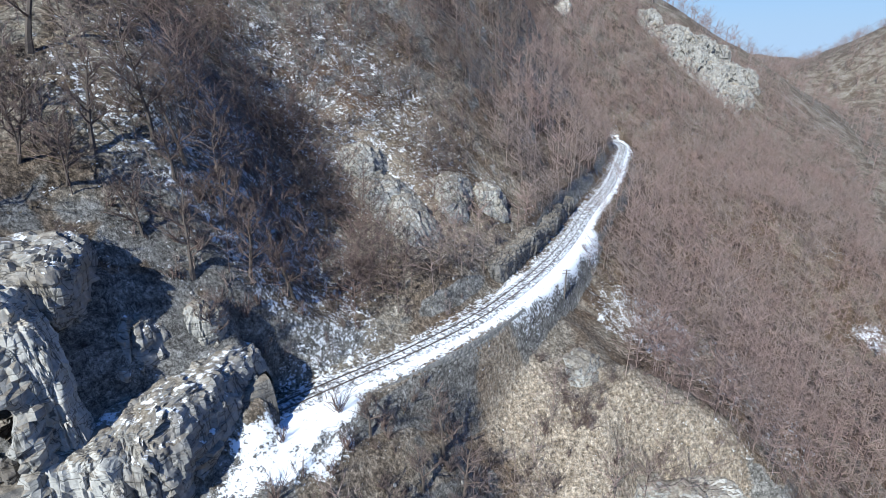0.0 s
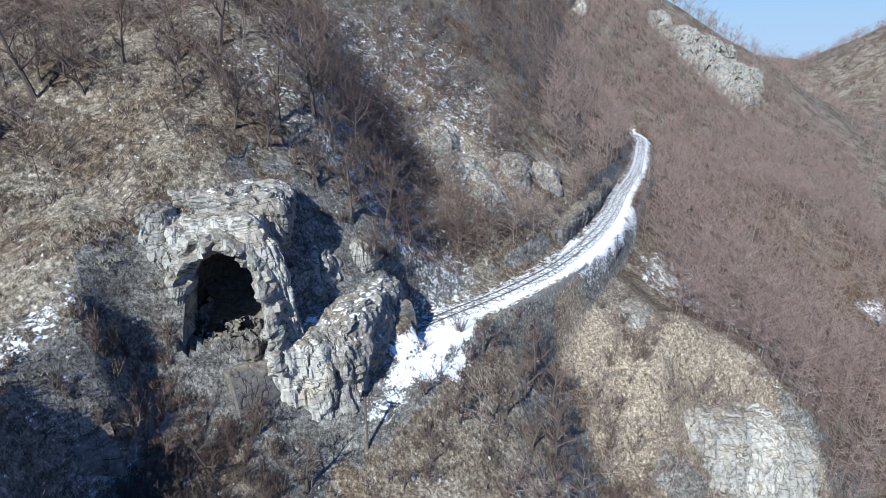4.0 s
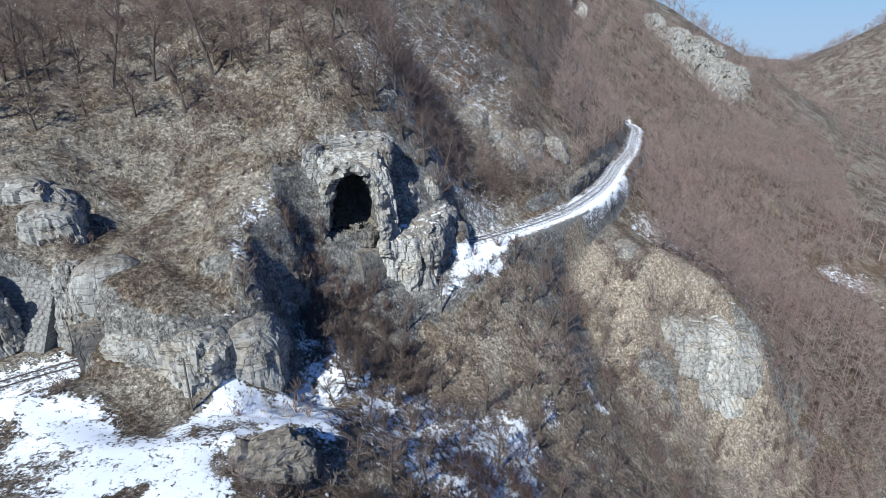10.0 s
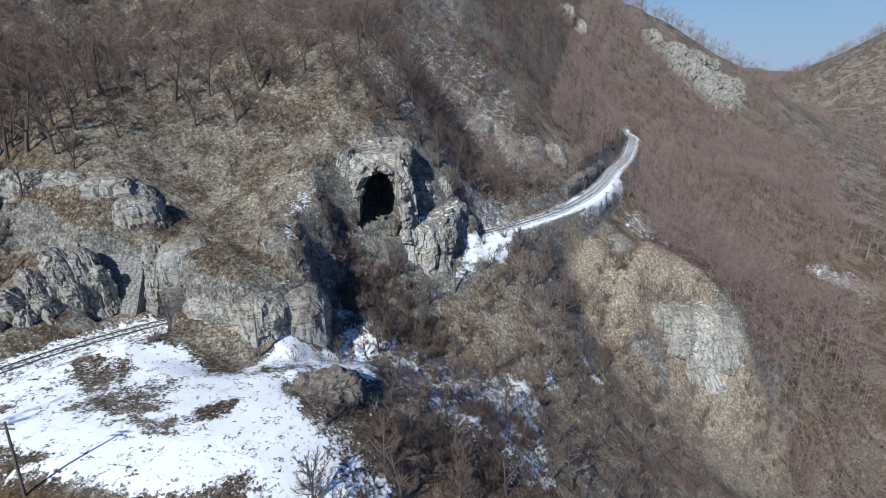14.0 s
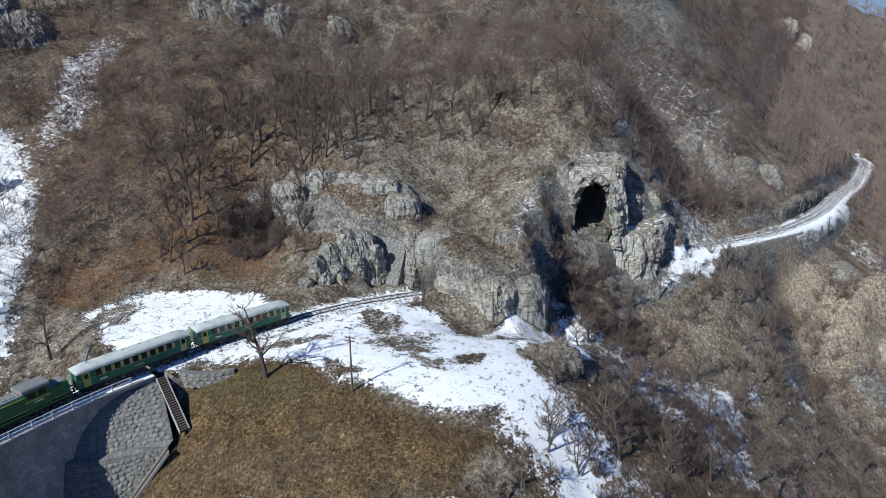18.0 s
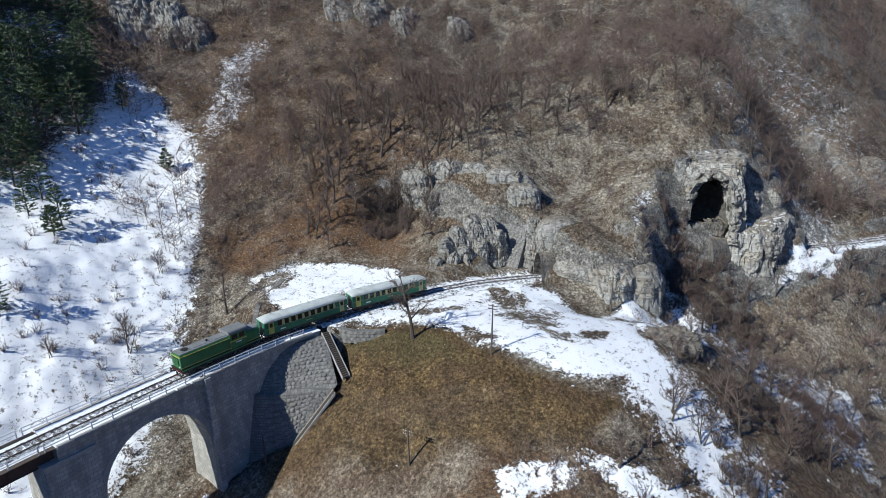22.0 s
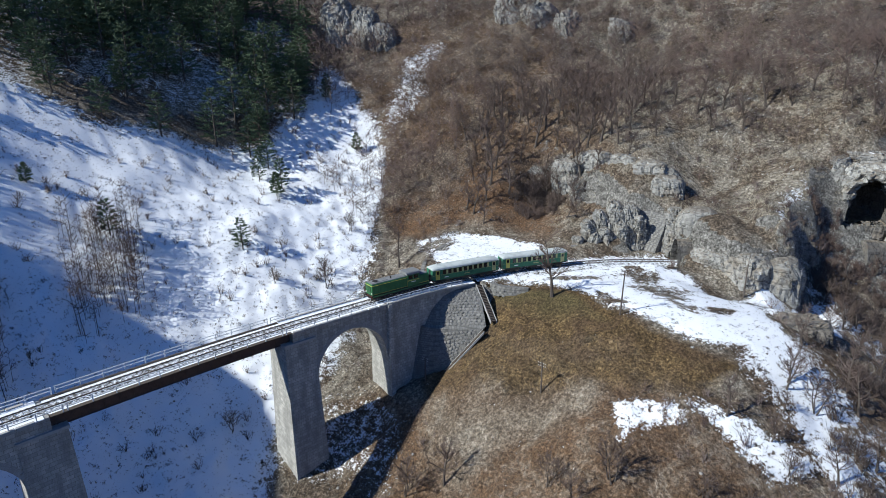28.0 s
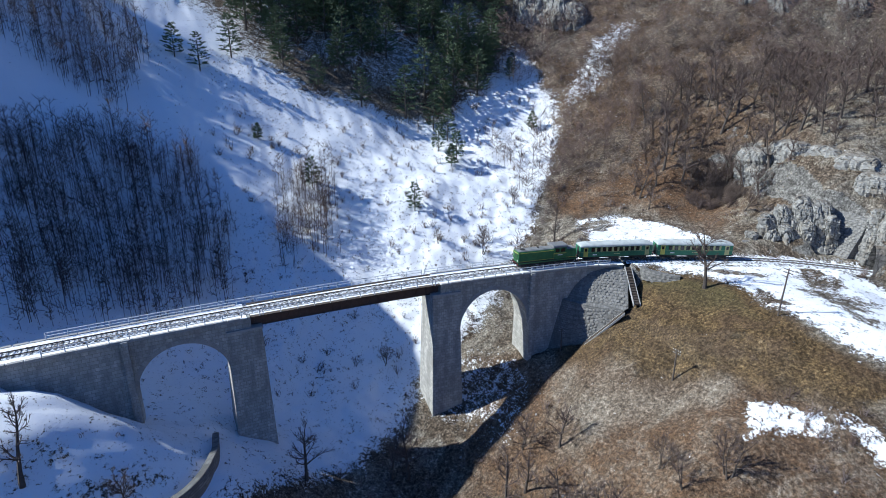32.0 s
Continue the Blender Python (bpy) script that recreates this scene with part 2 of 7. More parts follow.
GROUND = ground_material()
ROCK = rock_material("grey_limestone", (0.09, 0.086, 0.079), (0.28, 0.27, 0.246), (0.48, 0.468, 0.43))
ROCK_SNOW = rock_material("snow_dusted_limestone", (0.09, 0.085, 0.08), (0.26, 0.25, 0.23), (0.45, 0.43, 0.40), 0.47)
ROCK_PALE = rock_material("pale_limestone", (0.26, 0.23, 0.19), (0.40, 0.375, 0.33), (0.52, 0.50, 0.45))
# white limestone, also with the sunlight beside the cave put into its colour
ROCK_LIT = rock_material("white_and_sunlit_limestone", (0.18, 0.173, 0.158), (0.40, 0.385, 0.35), (0.58, 0.562, 0.52))
# dark rock; inside cave and tunnels their shade is put into this colour
ROCK_DARK = rock_material("dark_and_shaded_limestone", (0.05, 0.048, 0.045), (0.14, 0.13, 0.12), (0.28, 0.265, 0.24))
STEEL = plain("worn_rail_steel", (0.16, 0.13, 0.11), 0.5, 0.6, 0.3, 3)
SLEEPER = plain("dark_timber", (0.085, 0.065, 0.05), 0.85, 0, 0.4, 3)
SNOW = plain("packed_snow", (0.88, 0.89, 0.91), 0.8, 0, 0.04, 1.5, 0.3)

# ---- lie of the land ----
def lattice(ix, iy, iz, seed):
    n = (ix * 374761393 + iy * 668265263 + iz * 1440662683 + seed * 1274126177) & 0xFFFFFFFF
    n = ((n ^ (n >> 13)) * 1274126177) & 0xFFFFFFFF
    return ((n ^ (n >> 16)) & 0xFFFF) / 32767.5 - 1.0


def vnoise(x, y, z, seed=0):
    """Smooth value noise, -1 to 1, on arrays."""
    x, y, z = np.broadcast_arrays(np.asarray(x, float), np.asarray(y, float), np.asarray(z, float))
    fx, fy, fz = np.floor(x), np.floor(y), np.floor(z)
    ix, iy, iz = fx.astype(np.int64), fy.astype(np.int64), fz.astype(np.int64)
    u, v, w = x - fx, y - fy, z - fz
    u, v, w = (k * k * (3 - 2 * k) for k in (u, v, w))
    out = 0
    for dx, a in ((0, 1 - u), (1, u)):
        for dy, b in ((0, 1 - v), (1, v)):
            for dz, c in ((0, 1 - w), (1, w)):
                out = out + a * b * c * lattice(ix + dx, iy + dy, iz + dz, seed)
    return out


def fbm(x, y, z=0.0, octaves=4, seed=0, gain=0.5):
    total, amp = 0, 1.0
    for k in range(octaves):
        total = total + amp * vnoise(np.asarray(x) * 2**k, np.asarray(y) * 2**k, np.asarray(z) * 2**k, seed + k)
        amp *= gain
    return total


def smooth(a, b, v):
    k = np.clip((v - a) / (b - a), 0, 1)
    return k * k * (3 - 2 * k)


def spline(points, step=1.0):
    """A smooth line through the points, at even steps."""
    p = np.array(points, float)
    p = np.vstack([2 * p[0] - p[1], p, 2 * p[-1] - p[-2]])
    out = []
    for i in range(1, len(p) - 2):
        n = max(2, int(np.linalg.norm(p[i + 1] - p[i]) / step))
        for k in np.arange(n) / n:
            a, b, c, d = p[i - 1], p[i], p[i + 1], p[i + 2]
            out.append(0.5 * (2 * b + (c - a) * k + (2 * a - 5 * b + 4 * c - d) * k**2 + (3 * b - a - 3 * c + d) * k**3))
    out.append(p[-2])
    return np.array(out)


# the railway: from the viaduct through the tunnel and away along the valley side; rail level
RAIL_LINE = spline([(-106.5, -230, 0.6), (-108.8, -180, 0.5), (-110.2, -140, 0.4), (-110.4, -108, 0.3), (-108.8, -78, 0.3), (-105.8, -56, 0.3), (-102.6, -40, 0.3),
                    (-97.8, -27.5, 0.3), (-91.0, -15, 0.3), (-84, -4.6, 0.3), (-76.3, 3.2, 0.2), (-66, 11.5, 0), (-46, 29, -0.5), (-27, 47.5, -1), (-16, 57.8, -1.2),
                    (-4, 68, -1.3), (7.5, 80, -1.4), (18.5, 96, -1.5), (28, 113, -1.6), (40, 139, -1.8), (56, 172, -2.2), (74, 217, -2.8), (84, 244, -3.2), (86, 262, -3.4)], 1.0)
TUNNEL_SOUTH, TUNNEL_NORTH = (-71.0, 7.5), (-20.5, 53.5)


def along(x, y, line=RAIL_LINE, cut=40.0):
    """Nearest step of a line: index, distance (positive on its left), height there."""
    x, y = np.asarray(x, float).ravel(), np.asarray(y, float).ravel()
    best, where = np.full(x.shape, 1e9), np.zeros(x.shape, int)
    for i, p in enumerate(line):
        d = (x - p[0]) ** 2 + (y - p[1]) ** 2
        m = d < best
        best[m], where[m] = d[m], i
    tangent = np.gradient(line[:, :2], axis=0)
    tangent /= np.linalg.norm(tangent, axis=1)[:, None]
    off = (x - line[where, 0]), (y - line[where, 1])
    side = tangent[where, 0] * off[1] - tangent[where, 1] * off[0]
    return where, np.sign(side) * np.sqrt(best), line[where, 2]


def nearest_step(p):
    return int(np.argmin(((RAIL_LINE[:, :2] - np.array(p[:2])) ** 2).sum(1)))


STEP_T1, STEP_T2 = nearest_step(TUNNEL_SOUTH), nearest_step(TUNNEL_NORTH)
STEP_V1, STEP_V2 = nearest_step((-110, -138)), nearest_step((-99, -30))

# lines of the relief: each a run of x, y, height
GULLY_BED = [(-200, 10, 42), (-172, 0, 19), (-142, -13, 4), (-119, -36, -13), (-103, -58, -22), (-93, -74, -30), (-78, -95, -38), (-50, -140, -55)]
WEST_BANK = [(-208, -42, 42), (-186, -40, 19), (-158, -45, 9), (-135, -45, -6), (-124, -77, -24), (-118, -100, -24), (-112, -125, -15), (-115, -140, -4), (-112, -165, -1)]
WEST_HILL = [(-135, -188, 34), (-160, -150, 24), (-190, -112, 30), (-240, -90, 60), (-260, -40, 75), (-164, -180, 62), (-187, -180, 79.5), (-205, -176, 79), (-160, -212, 62), (-200, -235, 90), (-192, -142, 44)]
SOUTH_LEDGE = [(-104, -131, -4), (-99, -123, -8.5), (-95, -135, -7), (-86, -142, -11), (-89, -111, -21), (-84, -124, -22), (-100, -150, -2)]
EAST_BANK = [(-100, -48, -15), (-86, -40, -7), (-78, -58, -20), (-73, -44, -9), (-55, -51, -9), (-55, -42, -6), (-35, -60, -22), (-20, -90, -45)]
SHELF = [(-116, -29, 0), (-120, -5, 1.5), (-106, -1, 1), (-95, -12, 0), (-82, -26, 0.3), (-67, -29, 0.3), (-62, -12, 0), (-50, -26, -1.5), (-44, -14, -2), (-55, -4, -1.5), (-42, 2, -4), (-75, -6, 0.2), (-69, -1, 0.2), (-100, 1, 1), (-88, -18, 0)]
HILL_FOOT = [(-113, 15, 5.5), (-111, 22, 11), (-121, 8, 13), (-123, 16, 18), (-117, 32, 26), (-136, 2, 10), (-128, 12, 12), (-86, 27, 23), (-98, 27, 22), (-73, 27, 13.5), (-65, 31, 14.5), (-57, 33, 16), (-53, 28, 11.5), (-57, 20, 9.5)]
HEADLAND = [(-62, 12, 6.6), (-54, 14, 5.5), (-69, 14.5, 9), (-77, 16, 12), (-87, 14, 10), (-62, -3, -1), (-55, -3, -2), (-47, 8, -4), (-49, 18, 3)]
CONE_FOOT = [(-97, -43, -15), (-92, -40, -8.5), (-100, -47, -19), (-88, -36, -4.5), (-91, -31, -1.5)]
BENCH_UP = [(18, 112, 4), (31, 141, 4), (46, 176, 4), (64, 222, 4), (70, 262, 8), (-14, 68, 4), (-2, 80, 4)]
BENCH_DOWN = [(50, 135, -9), (68, 169, -10), (100, 262, -9), (86, 214, -10), (2, 61, -9), (-10, 50, -7)]
RAVINE = [(-29.6, 32.8, -13), (-40, 33, -1.5), (-47, 24, 0.5), (-43, 14, -6), (-33, 20, -13), (-29, 36, -9), (-20, 29, -18), (0, 34, -28), (-22, 5, -16), (15, 20, -42)]
HILL_HIGH = [(-47, 42, 22), (-41, 48, 24), (-50, 52, 28), (-58, 44, 22), (-75, 69, 38), (-45, 86, 43), (-118, 76, 42), (-160, 75, 64), (-204, 32, 56), (-110, 150, 95), (-30, 150, 78), (-200, 140, 110)]
SPUR_GULLY = [(-19, 75, 6), (-25, 89, 13), (-29, 104, 23), (-33, 58, 22), (-38, 70, 36), (-42, 84, 47), (-6, 90, 9)]
NORTH_SPUR = [(-26, 53, 9), (-19, 113, 27), (-3, 92, 7), (-5, 98, 11), (5, 140, 32), (45, 215, 24), (60, 330, 62), (30, 230, 66)]
VALLEY_SIDE = [(4, 64, -18), (25, 68.5, -15), (18.6, 70.3, -13), (32, 63, -24), (13, 56, -33), (51, 64, -31), (60, 107, -21), (64, 88, -26), (7, 74, -10), (33, 89, -14), (40, 107, -10), (45, 69, -24), (41, 53, -50), (69, 49, -66), (110, 150, -45), (140, 212, -24), (152, 158, -56), (180, 340, -8)]
VALLEY_BED = [(60, -60, -75), (120, 20, -82), (190, 120, -75), (290, 260, -66), (420, 420, -60), (0, -160, -72)]
FAR_SIDE = [(330, 20, -30), (480, 190, -34), (700, 420, -10), (230, -170, -10), (160, -320, 30), (900, 200, 40), (-60, -300, 0), (-200, -330, 130), (-400, -100, 150), (-380, 150, 170)]
FAR_RIDGE = [(120, 430, 84), (190, 450, 62), (255, 500, 44), (340, 560, 6), (430, 640, -34), (40, 520, 150), (-150, 400, 200), (-100, 800, 240), (521, 832, 4), (563, 804, 30), (610, 770, 66), (720, 720, 110), (597, 1083, -6), (450, 900, -20), (900, 1300, 0), (1400, 1500, -20), (1800, 900, 10)]

KNOTS = np.array(SOUTH_LEDGE + GULLY_BED + WEST_BANK + WEST_HILL + EAST_BANK + SHELF + HILL_FOOT + HEADLAND + CONE_FOOT + BENCH_UP + BENCH_DOWN + RAVINE + HILL_HIGH + SPUR_GULLY + NORTH_SPUR + VALLEY_SIDE + VALLEY_BED + FAR_SIDE + FAR_RIDGE, float)


def relief_weights():
    d = np.sqrt(((KNOTS[:, None, :2] - KNOTS[None, :, :2]) ** 2).sum(-1) + 16.0)
    n = len(KNOTS)
    a = np.zeros((n + 3, n + 3))
    a[:n, :n] = d - np.eye(n) * 2.0
    a[:n, n:] = np.c_[np.ones(n), KNOTS[:, :2]]
    a[n:, :n] = a[:n, n:].T
    return np.linalg.solve(a, np.r_[KNOTS[:, 2], 0, 0, 0])


WEIGHTS = relief_weights()


def relief(x, y):
    out = WEIGHTS[-3] + WEIGHTS[-2] * x + WEIGHTS[-1] * y
    for (kx, ky, _), w in zip(KNOTS, WEIGHTS):
        out = out + w * np.sqrt((x - kx) ** 2 + (y - ky) ** 2 + 16.0)
    return out


# steps in the hillside: a line, the height of the face at its middle, the width over which it falls (to the right of the line)
def face(x, y, line, rise, run=1.6, reach=14.0):
    pts = spline(line, 1.0)
    pts = np.c_[pts[:, :2], np.zeros(len(pts))]
    i, d, _ = along(x, y, pts)
    end = np.minimum(i, len(pts) - 1 - i)
    fade = smooth(0, 6, end) * smooth(reach, reach * 0.25, np.abs(d))
    return rise * fade * (smooth(-run, run, d) - 0.5)


WALL_CUT = [(-84.5, 12.2), (-80.4, 13.4), (-77.6, 13.1), (-74.5, 12.2), (-73.0, 8.0), (-78.0, 5.5), (-83.5, 6.0)]
CONE_PLAN = [(-101.5, -39.0), (-96.6, -31.6), (-90.0, -37.2), (-90.4, -38.6), (-95.0, -44.5), (-101.5, -47.5)]


def ground_level(x, y):
    """Height of the ground at arrays x, y, with the railway's bench cut in."""
    shape = np.shape(x)
    x, y = np.asarray(x, float).ravel(), np.asarray(y, float).ravel()
    z = relief(x, y)
    far = np.maximum(np.abs(x + 40) / 170, np.abs(y - 10) / 150)
    rough = 1 + smooth(1, 4, far) * 2
    calm = 1 - 0.85 * np.maximum(blob(x, y, -92, -12, 30, 18), blob(x, y, -64, -16, 26, 16))
    z = z + calm * rough * fbm(x / 34, y / 34, 0, 4, 3) * 1.3 + calm * 0.55 * fbm(x / 6.5, y / 6.5, 0, 3, 11) + calm * 0.26 * fbm(x / 2.2, y / 2.2, 0, 2, 15) + smooth(2, 6, far) * 7 * fbm(x / 160, y / 160, 0, 3, 21)
    z = np.clip(z, -90, 420)
    z = z + face(x, y, [(-104, 15), (-98, 17.5), (-90, 15), (-84, 11), (-76, 13)], 5)
    z = z + face(x, y, [(-72, 13), (-66, 8), (-58, 6), (-50, 11), (-47, 19)], 6, 1.2)
    z = z + face(x, y, [(25, 71), (40, 69), (52, 65), (58, 59)], 9, 2.4)
    z = z + face(x, y, [(-50, 10), (-48.5, 16), (-51, 22), (-47.5, 28), (-49.5, 33), (-47, 39)], 8, 2.8, 12.0)
    # the bench
    i, d, rail = along(x, y)
    open_air = ((i < STEP_V1) | (i > STEP_V2)) & ((i < STEP_T1 + 1) | (i > STEP_T2 - 1))
    half = np.where(i > STEP_T2, np.where(d > 0, 3.0, 3.8), 3.2)
    k = smooth(half + 3.4, half, np.abs(d)) * open_air
    z = z * (1 - k) + (rail - 0.42 + 0.05 * fbm(x, y, 0, 2, 5)) * k
    # ground stays under the cone of stone at the abutment
    z = np.where(area(x, y, CONE_PLAN, 0.7) > 0.97, np.minimum(z, -19.0), z)
    # ground kept off the stone wall by the tunnel mouth
    z = np.where(area(x, y, WALL_CUT, 0.7) > 0.5, np.minimum(z, 0.6), z)
    # ground stays under the deck
    under = (i >= STEP_V1) & (i <= STEP_V2) & (np.abs(d) < 5)
    z = np.where(under, np.minimum(z, rail - 2.2), z)
    return z.reshape(shape)


CAVE_LINE = [(-40.0, 37.2, 6.2), (-40.4, 39.5, 6.4), (-41.0, 42.0, 6.8), (-42.4, 45.5, 7.4), (-43.6, 49.0, 8.0), (-44.4, 51.0, 8.6)]
CAVE_HALF, CAVE_HIGH = [4.4, 4.4, 4.2, 3.8, 2.6, 0.6], [11.6, 11.8, 11.4, 10.0, 7.0, 2.0]


def in_void(p):
    """Which of the points lie inside the tunnel's ends or the cave."""
    out = np.zeros(len(p), bool)
    near = np.where((np.abs(p[:, 0] + 45) < 60) & (np.abs(p[:, 1] - 30) < 60))[0]
    if not len(near):
        return out
    q = p[near]
    i, d, rail = along(q[:, 0], q[:, 1])
    up = q[:, 2] - rail
    bore = (np.abs(d) < 2.35 * np.sqrt(np.clip(1 - (np.clip(up, 0, 9) / 5.3) ** 2, 0, 1))) & (up > -0.25) & (up < 5.3)
    inside = bore & (i >= STEP_T1 - 7) & (i <= STEP_T2 + 6) & ((i < STEP_T1 + 14) | (i > STEP_T2 - 14))
    line = np.array(CAVE_LINE)
    t = np.clip((q[:, 1] - line[0, 1]) / (line[4, 1] - line[0, 1]), -0.35, 1)
    ys = line[0, 1] + t * (line[4, 1] - line[0, 1])
    cx, cz = np.interp(ys, line[:, 1], line[:, 0]), np.interp(ys, line[:, 1], line[:, 2])
    w, h = np.interp(ys, line[:, 1], CAVE_HALF), np.interp(ys, line[:, 1], CAVE_HIGH)
    k = ((q[:, 0] - cx) / w) ** 2 + (np.clip(q[:, 2] - cz, 0, 99) / h) ** 2
    inside |= (k < 1) & (q[:, 2] > cz + 0.7) & (q[:, 1] > line[0, 1] - 4) & (q[:, 1] < line[4, 1] + 0.5)
    out[near[inside]] = True
    return out


def spread(low, high, a, b, step, grow=1.07):
    """Grid lines: even between low and high, ever wider out to a and b."""
    mid = list(np.arange(low, high + step / 2, step))
    s, v = step, mid[-1]
    while v < b:
        s *= grow
        v += s
        mid.append(v)
    s, v = step, mid[0]
    while v > a:
        s *= grow
        v -= s
        mid.insert(0, v)
    return np.array(mid)


def blob(x, y, cx, cy, rx, ry, turn=0.0):
    """1 at the middle of a soft oval, 0 outside."""
    c, s = math.cos(radians(turn)), math.sin(radians(turn))
    u, v = ((x - cx) * c + (y - cy) * s) / rx, (-(x - cx) * s + (y - cy) * c) / ry
    return smooth(1.45, 0.55, np.sqrt(u * u + v * v))


def area(x, y, pts, soft=2.0):
    """1 inside an outline, 0 outside, soft at its edge."""
    p = np.array(pts, float)
    q = np.roll(p, -1, axis=0)
    best, inside = np.full(x.shape, 1e9), np.zeros(x.shape, bool)
    for (ax, ay), (bx, by) in zip(p, q):
        t = np.clip(((x - ax) * (bx - ax) + (y - ay) * (by - ay)) / ((bx - ax) ** 2 + (by - ay) ** 2), 0, 1)
        best = np.minimum(best, (x - ax - t * (bx - ax)) ** 2 + (y - ay - t * (by - ay)) ** 2)
        if ay != by:
            inside ^= ((ay > y) != (by > y)) & (x < (bx - ax) * (y - ay) / (by - ay) + ax)
    return smooth(-soft, soft, np.where(inside, 1, -1) * np.sqrt(best))


WEST_SNOW = [(-235, -140), (-214, -82), (-201, -67), (-194, -46), (-186, -25), (-194, -7), (-208, 16), (-180, 14), (-159, 4), (-141, -19), (-126, -38), (-113, -66), (-104, -82), (-96, -100), (-84, -118), (-78, -150), (-100, -185), (-175, -185)]
PINE_WOOD = [(-213, -81), (-206, -58), (-198, -42), (-187, -13), (-203, 9), (-222, 18), (-252, -19), (-256, -80)]
SHELF_NORTH = [(-131, -15), (-121, -9), (-104, 0), (-92, -7), (-83, 0), (-92, -14), (-99, -27), (-113, -27)]
SHELF_SOUTH = [(-96, -26), (-82, -26), (-69, -28), (-53, -28), (-47, -25), (-38, -34), (-28, -42), (-32, -28), (-41, -15), (-50, -5), (-60, -4), (-68, 1), (-76, 0), (-88, -14)]
LOW_SNOW_A, LOW_SNOW_B = [(-61, -45), (-54, -39), (-50, -42), (-56, -50)], [(-56, -39), (-46, -36), (-35, -34), (-40, -42)]
TURF = [(-102, -38), (-92, -27), (-80, -25), (-64, -30), (-48, -29), (-50, -37), (-62, -43), (-72, -44), (-94, -50)]
SCREE_BANK = [(-88, -52), (-77, -47), (-68, -47), (-67, -53), (-82, -57)]
LITTER_BANK = [(-147, -8), (-138, 6), (-118, 20), (-98, 12), (-102, 1), (-119, -3), (-138, -13)]
PATH_SNOW = [(-18, 57), (-10, 65), (-12, 54), (-16, 47), (-22, 41), (-27, 38), (-24, 45)]
SHOULDER_SNOW = [(22, 104), (33, 124), (37, 122), (29, 102), (23, 91), (17, 83.5), (11, 79.5), (5, 76)]


def ground_cover(x, y, z, steep):
    i, d, rail = along(x, y)
    x0, y0 = x, y
    wx, wy = 5.0 * fbm(x / 13, y / 13, 0, 4, 41) , 5.0 * fbm(x / 13, y / 13, 0, 4, 47)
    x, y = x + wx, y + wy
    snow = 0.11 + 0.06 * smooth(45, 65, y) + 0.10 * fbm(x / 18, y / 18, 0, 3, 31)
    far = np.maximum(np.abs(x + 40) / 200, np.abs(y - 10) / 170)
    snow = snow - 0.02 * smooth(1, 1.6, far)
    for cx, cy, rx, ry, turn, amount in SNOW_FIELDS:
        b = blob(x, y, cx, cy, rx, ry, turn)
        snow = np.maximum(snow, b * amount) if amount > 0 else snow + amount * b
    for pts, amount, soft in ((WEST_SNOW, 0.74, 5.0), (PINE_WOOD, 0.42, 5.0), (SHELF_NORTH, 0.70, 2.5), (SHELF_SOUTH, 0.72, 2.5), (LOW_SNOW_A, 0.68, 2.0), (LOW_SNOW_B, 0.68, 2.0), (PATH_SNOW, 0.95, 2.0), (SHOULDER_SNOW, 0.95, 2.5)):
        snow = np.maximum(snow, amount * area(x0 + 0.4 * wx, y0 + 0.4 * wy, pts, soft))
    for cx, cy, rx, ry, turn in BARE_PATCHES:
        snow = snow * (1 - 0.50 * blob(x0 + 0.7 * wx, y0 + 0.7 * wy, cx, cy, rx * 1.25, ry * 1.25, turn))
    turf = area(x0 + 0.3 * wx, y0 + 0.3 * wy, TURF, 3.0)
    snow = snow * (1 - 0.8 * turf)
    bench = smooth(5.6, 2.6, np.abs(d)) * ((i < STEP_V1) | (i > STEP_V2)) * ((i < STEP_T1) | (i > STEP_T2))
    snow = np.maximum(snow, bench * np.where(i > STEP_T2, np.where(d > 0, 0.46, 0.70), 0.60))
    snow = snow * (1 - 0.55 * smooth(0.95, 1.7, steep) * (y < 60))
    rock = smooth(0.95, 1.7, steep)
    litter, scree = np.zeros_like(x), np.zeros_like(x)
    for cx, cy, rx, ry, turn, amount in LITTER:
        litter = np.maximum(litter, amount * blob(x, y, cx, cy, rx, ry, turn))
    for cx, cy, rx, ry, turn, amount in SCREE:
        scree = np.maximum(scree, amount * blob(x, y, cx, cy, rx, ry, turn))
    tan = area(x0 + 0.7 * wx, y0 + 0.7 * wy, TAN_SLOPE, 3.0)
    rock = rock * (1 - 0.9 * tan)
    scree = np.maximum(scree, 1.15 * tan)
    scree = np.maximum(scree, 0.85 * area(x0 + 0.6 * wx, y0 + 0.6 * wy, SPUR, 3.0))
    litter = np.maximum(litter, 0.95 * area(x, y, LITTER_BANK, 5.0))
    gravel = area(x, y, SCREE_BANK, 4.0)
    scree, litter = np.maximum(scree, 0.55 * gravel), litter * (1 - 0.85 * gravel)
    turf = turf * (0.45 + 0.55 * smooth(-36, -27, y0 + 0.6 * wy))
    return np.clip(np.c_[snow, rock, litter, scree], 0, 1.5), turf


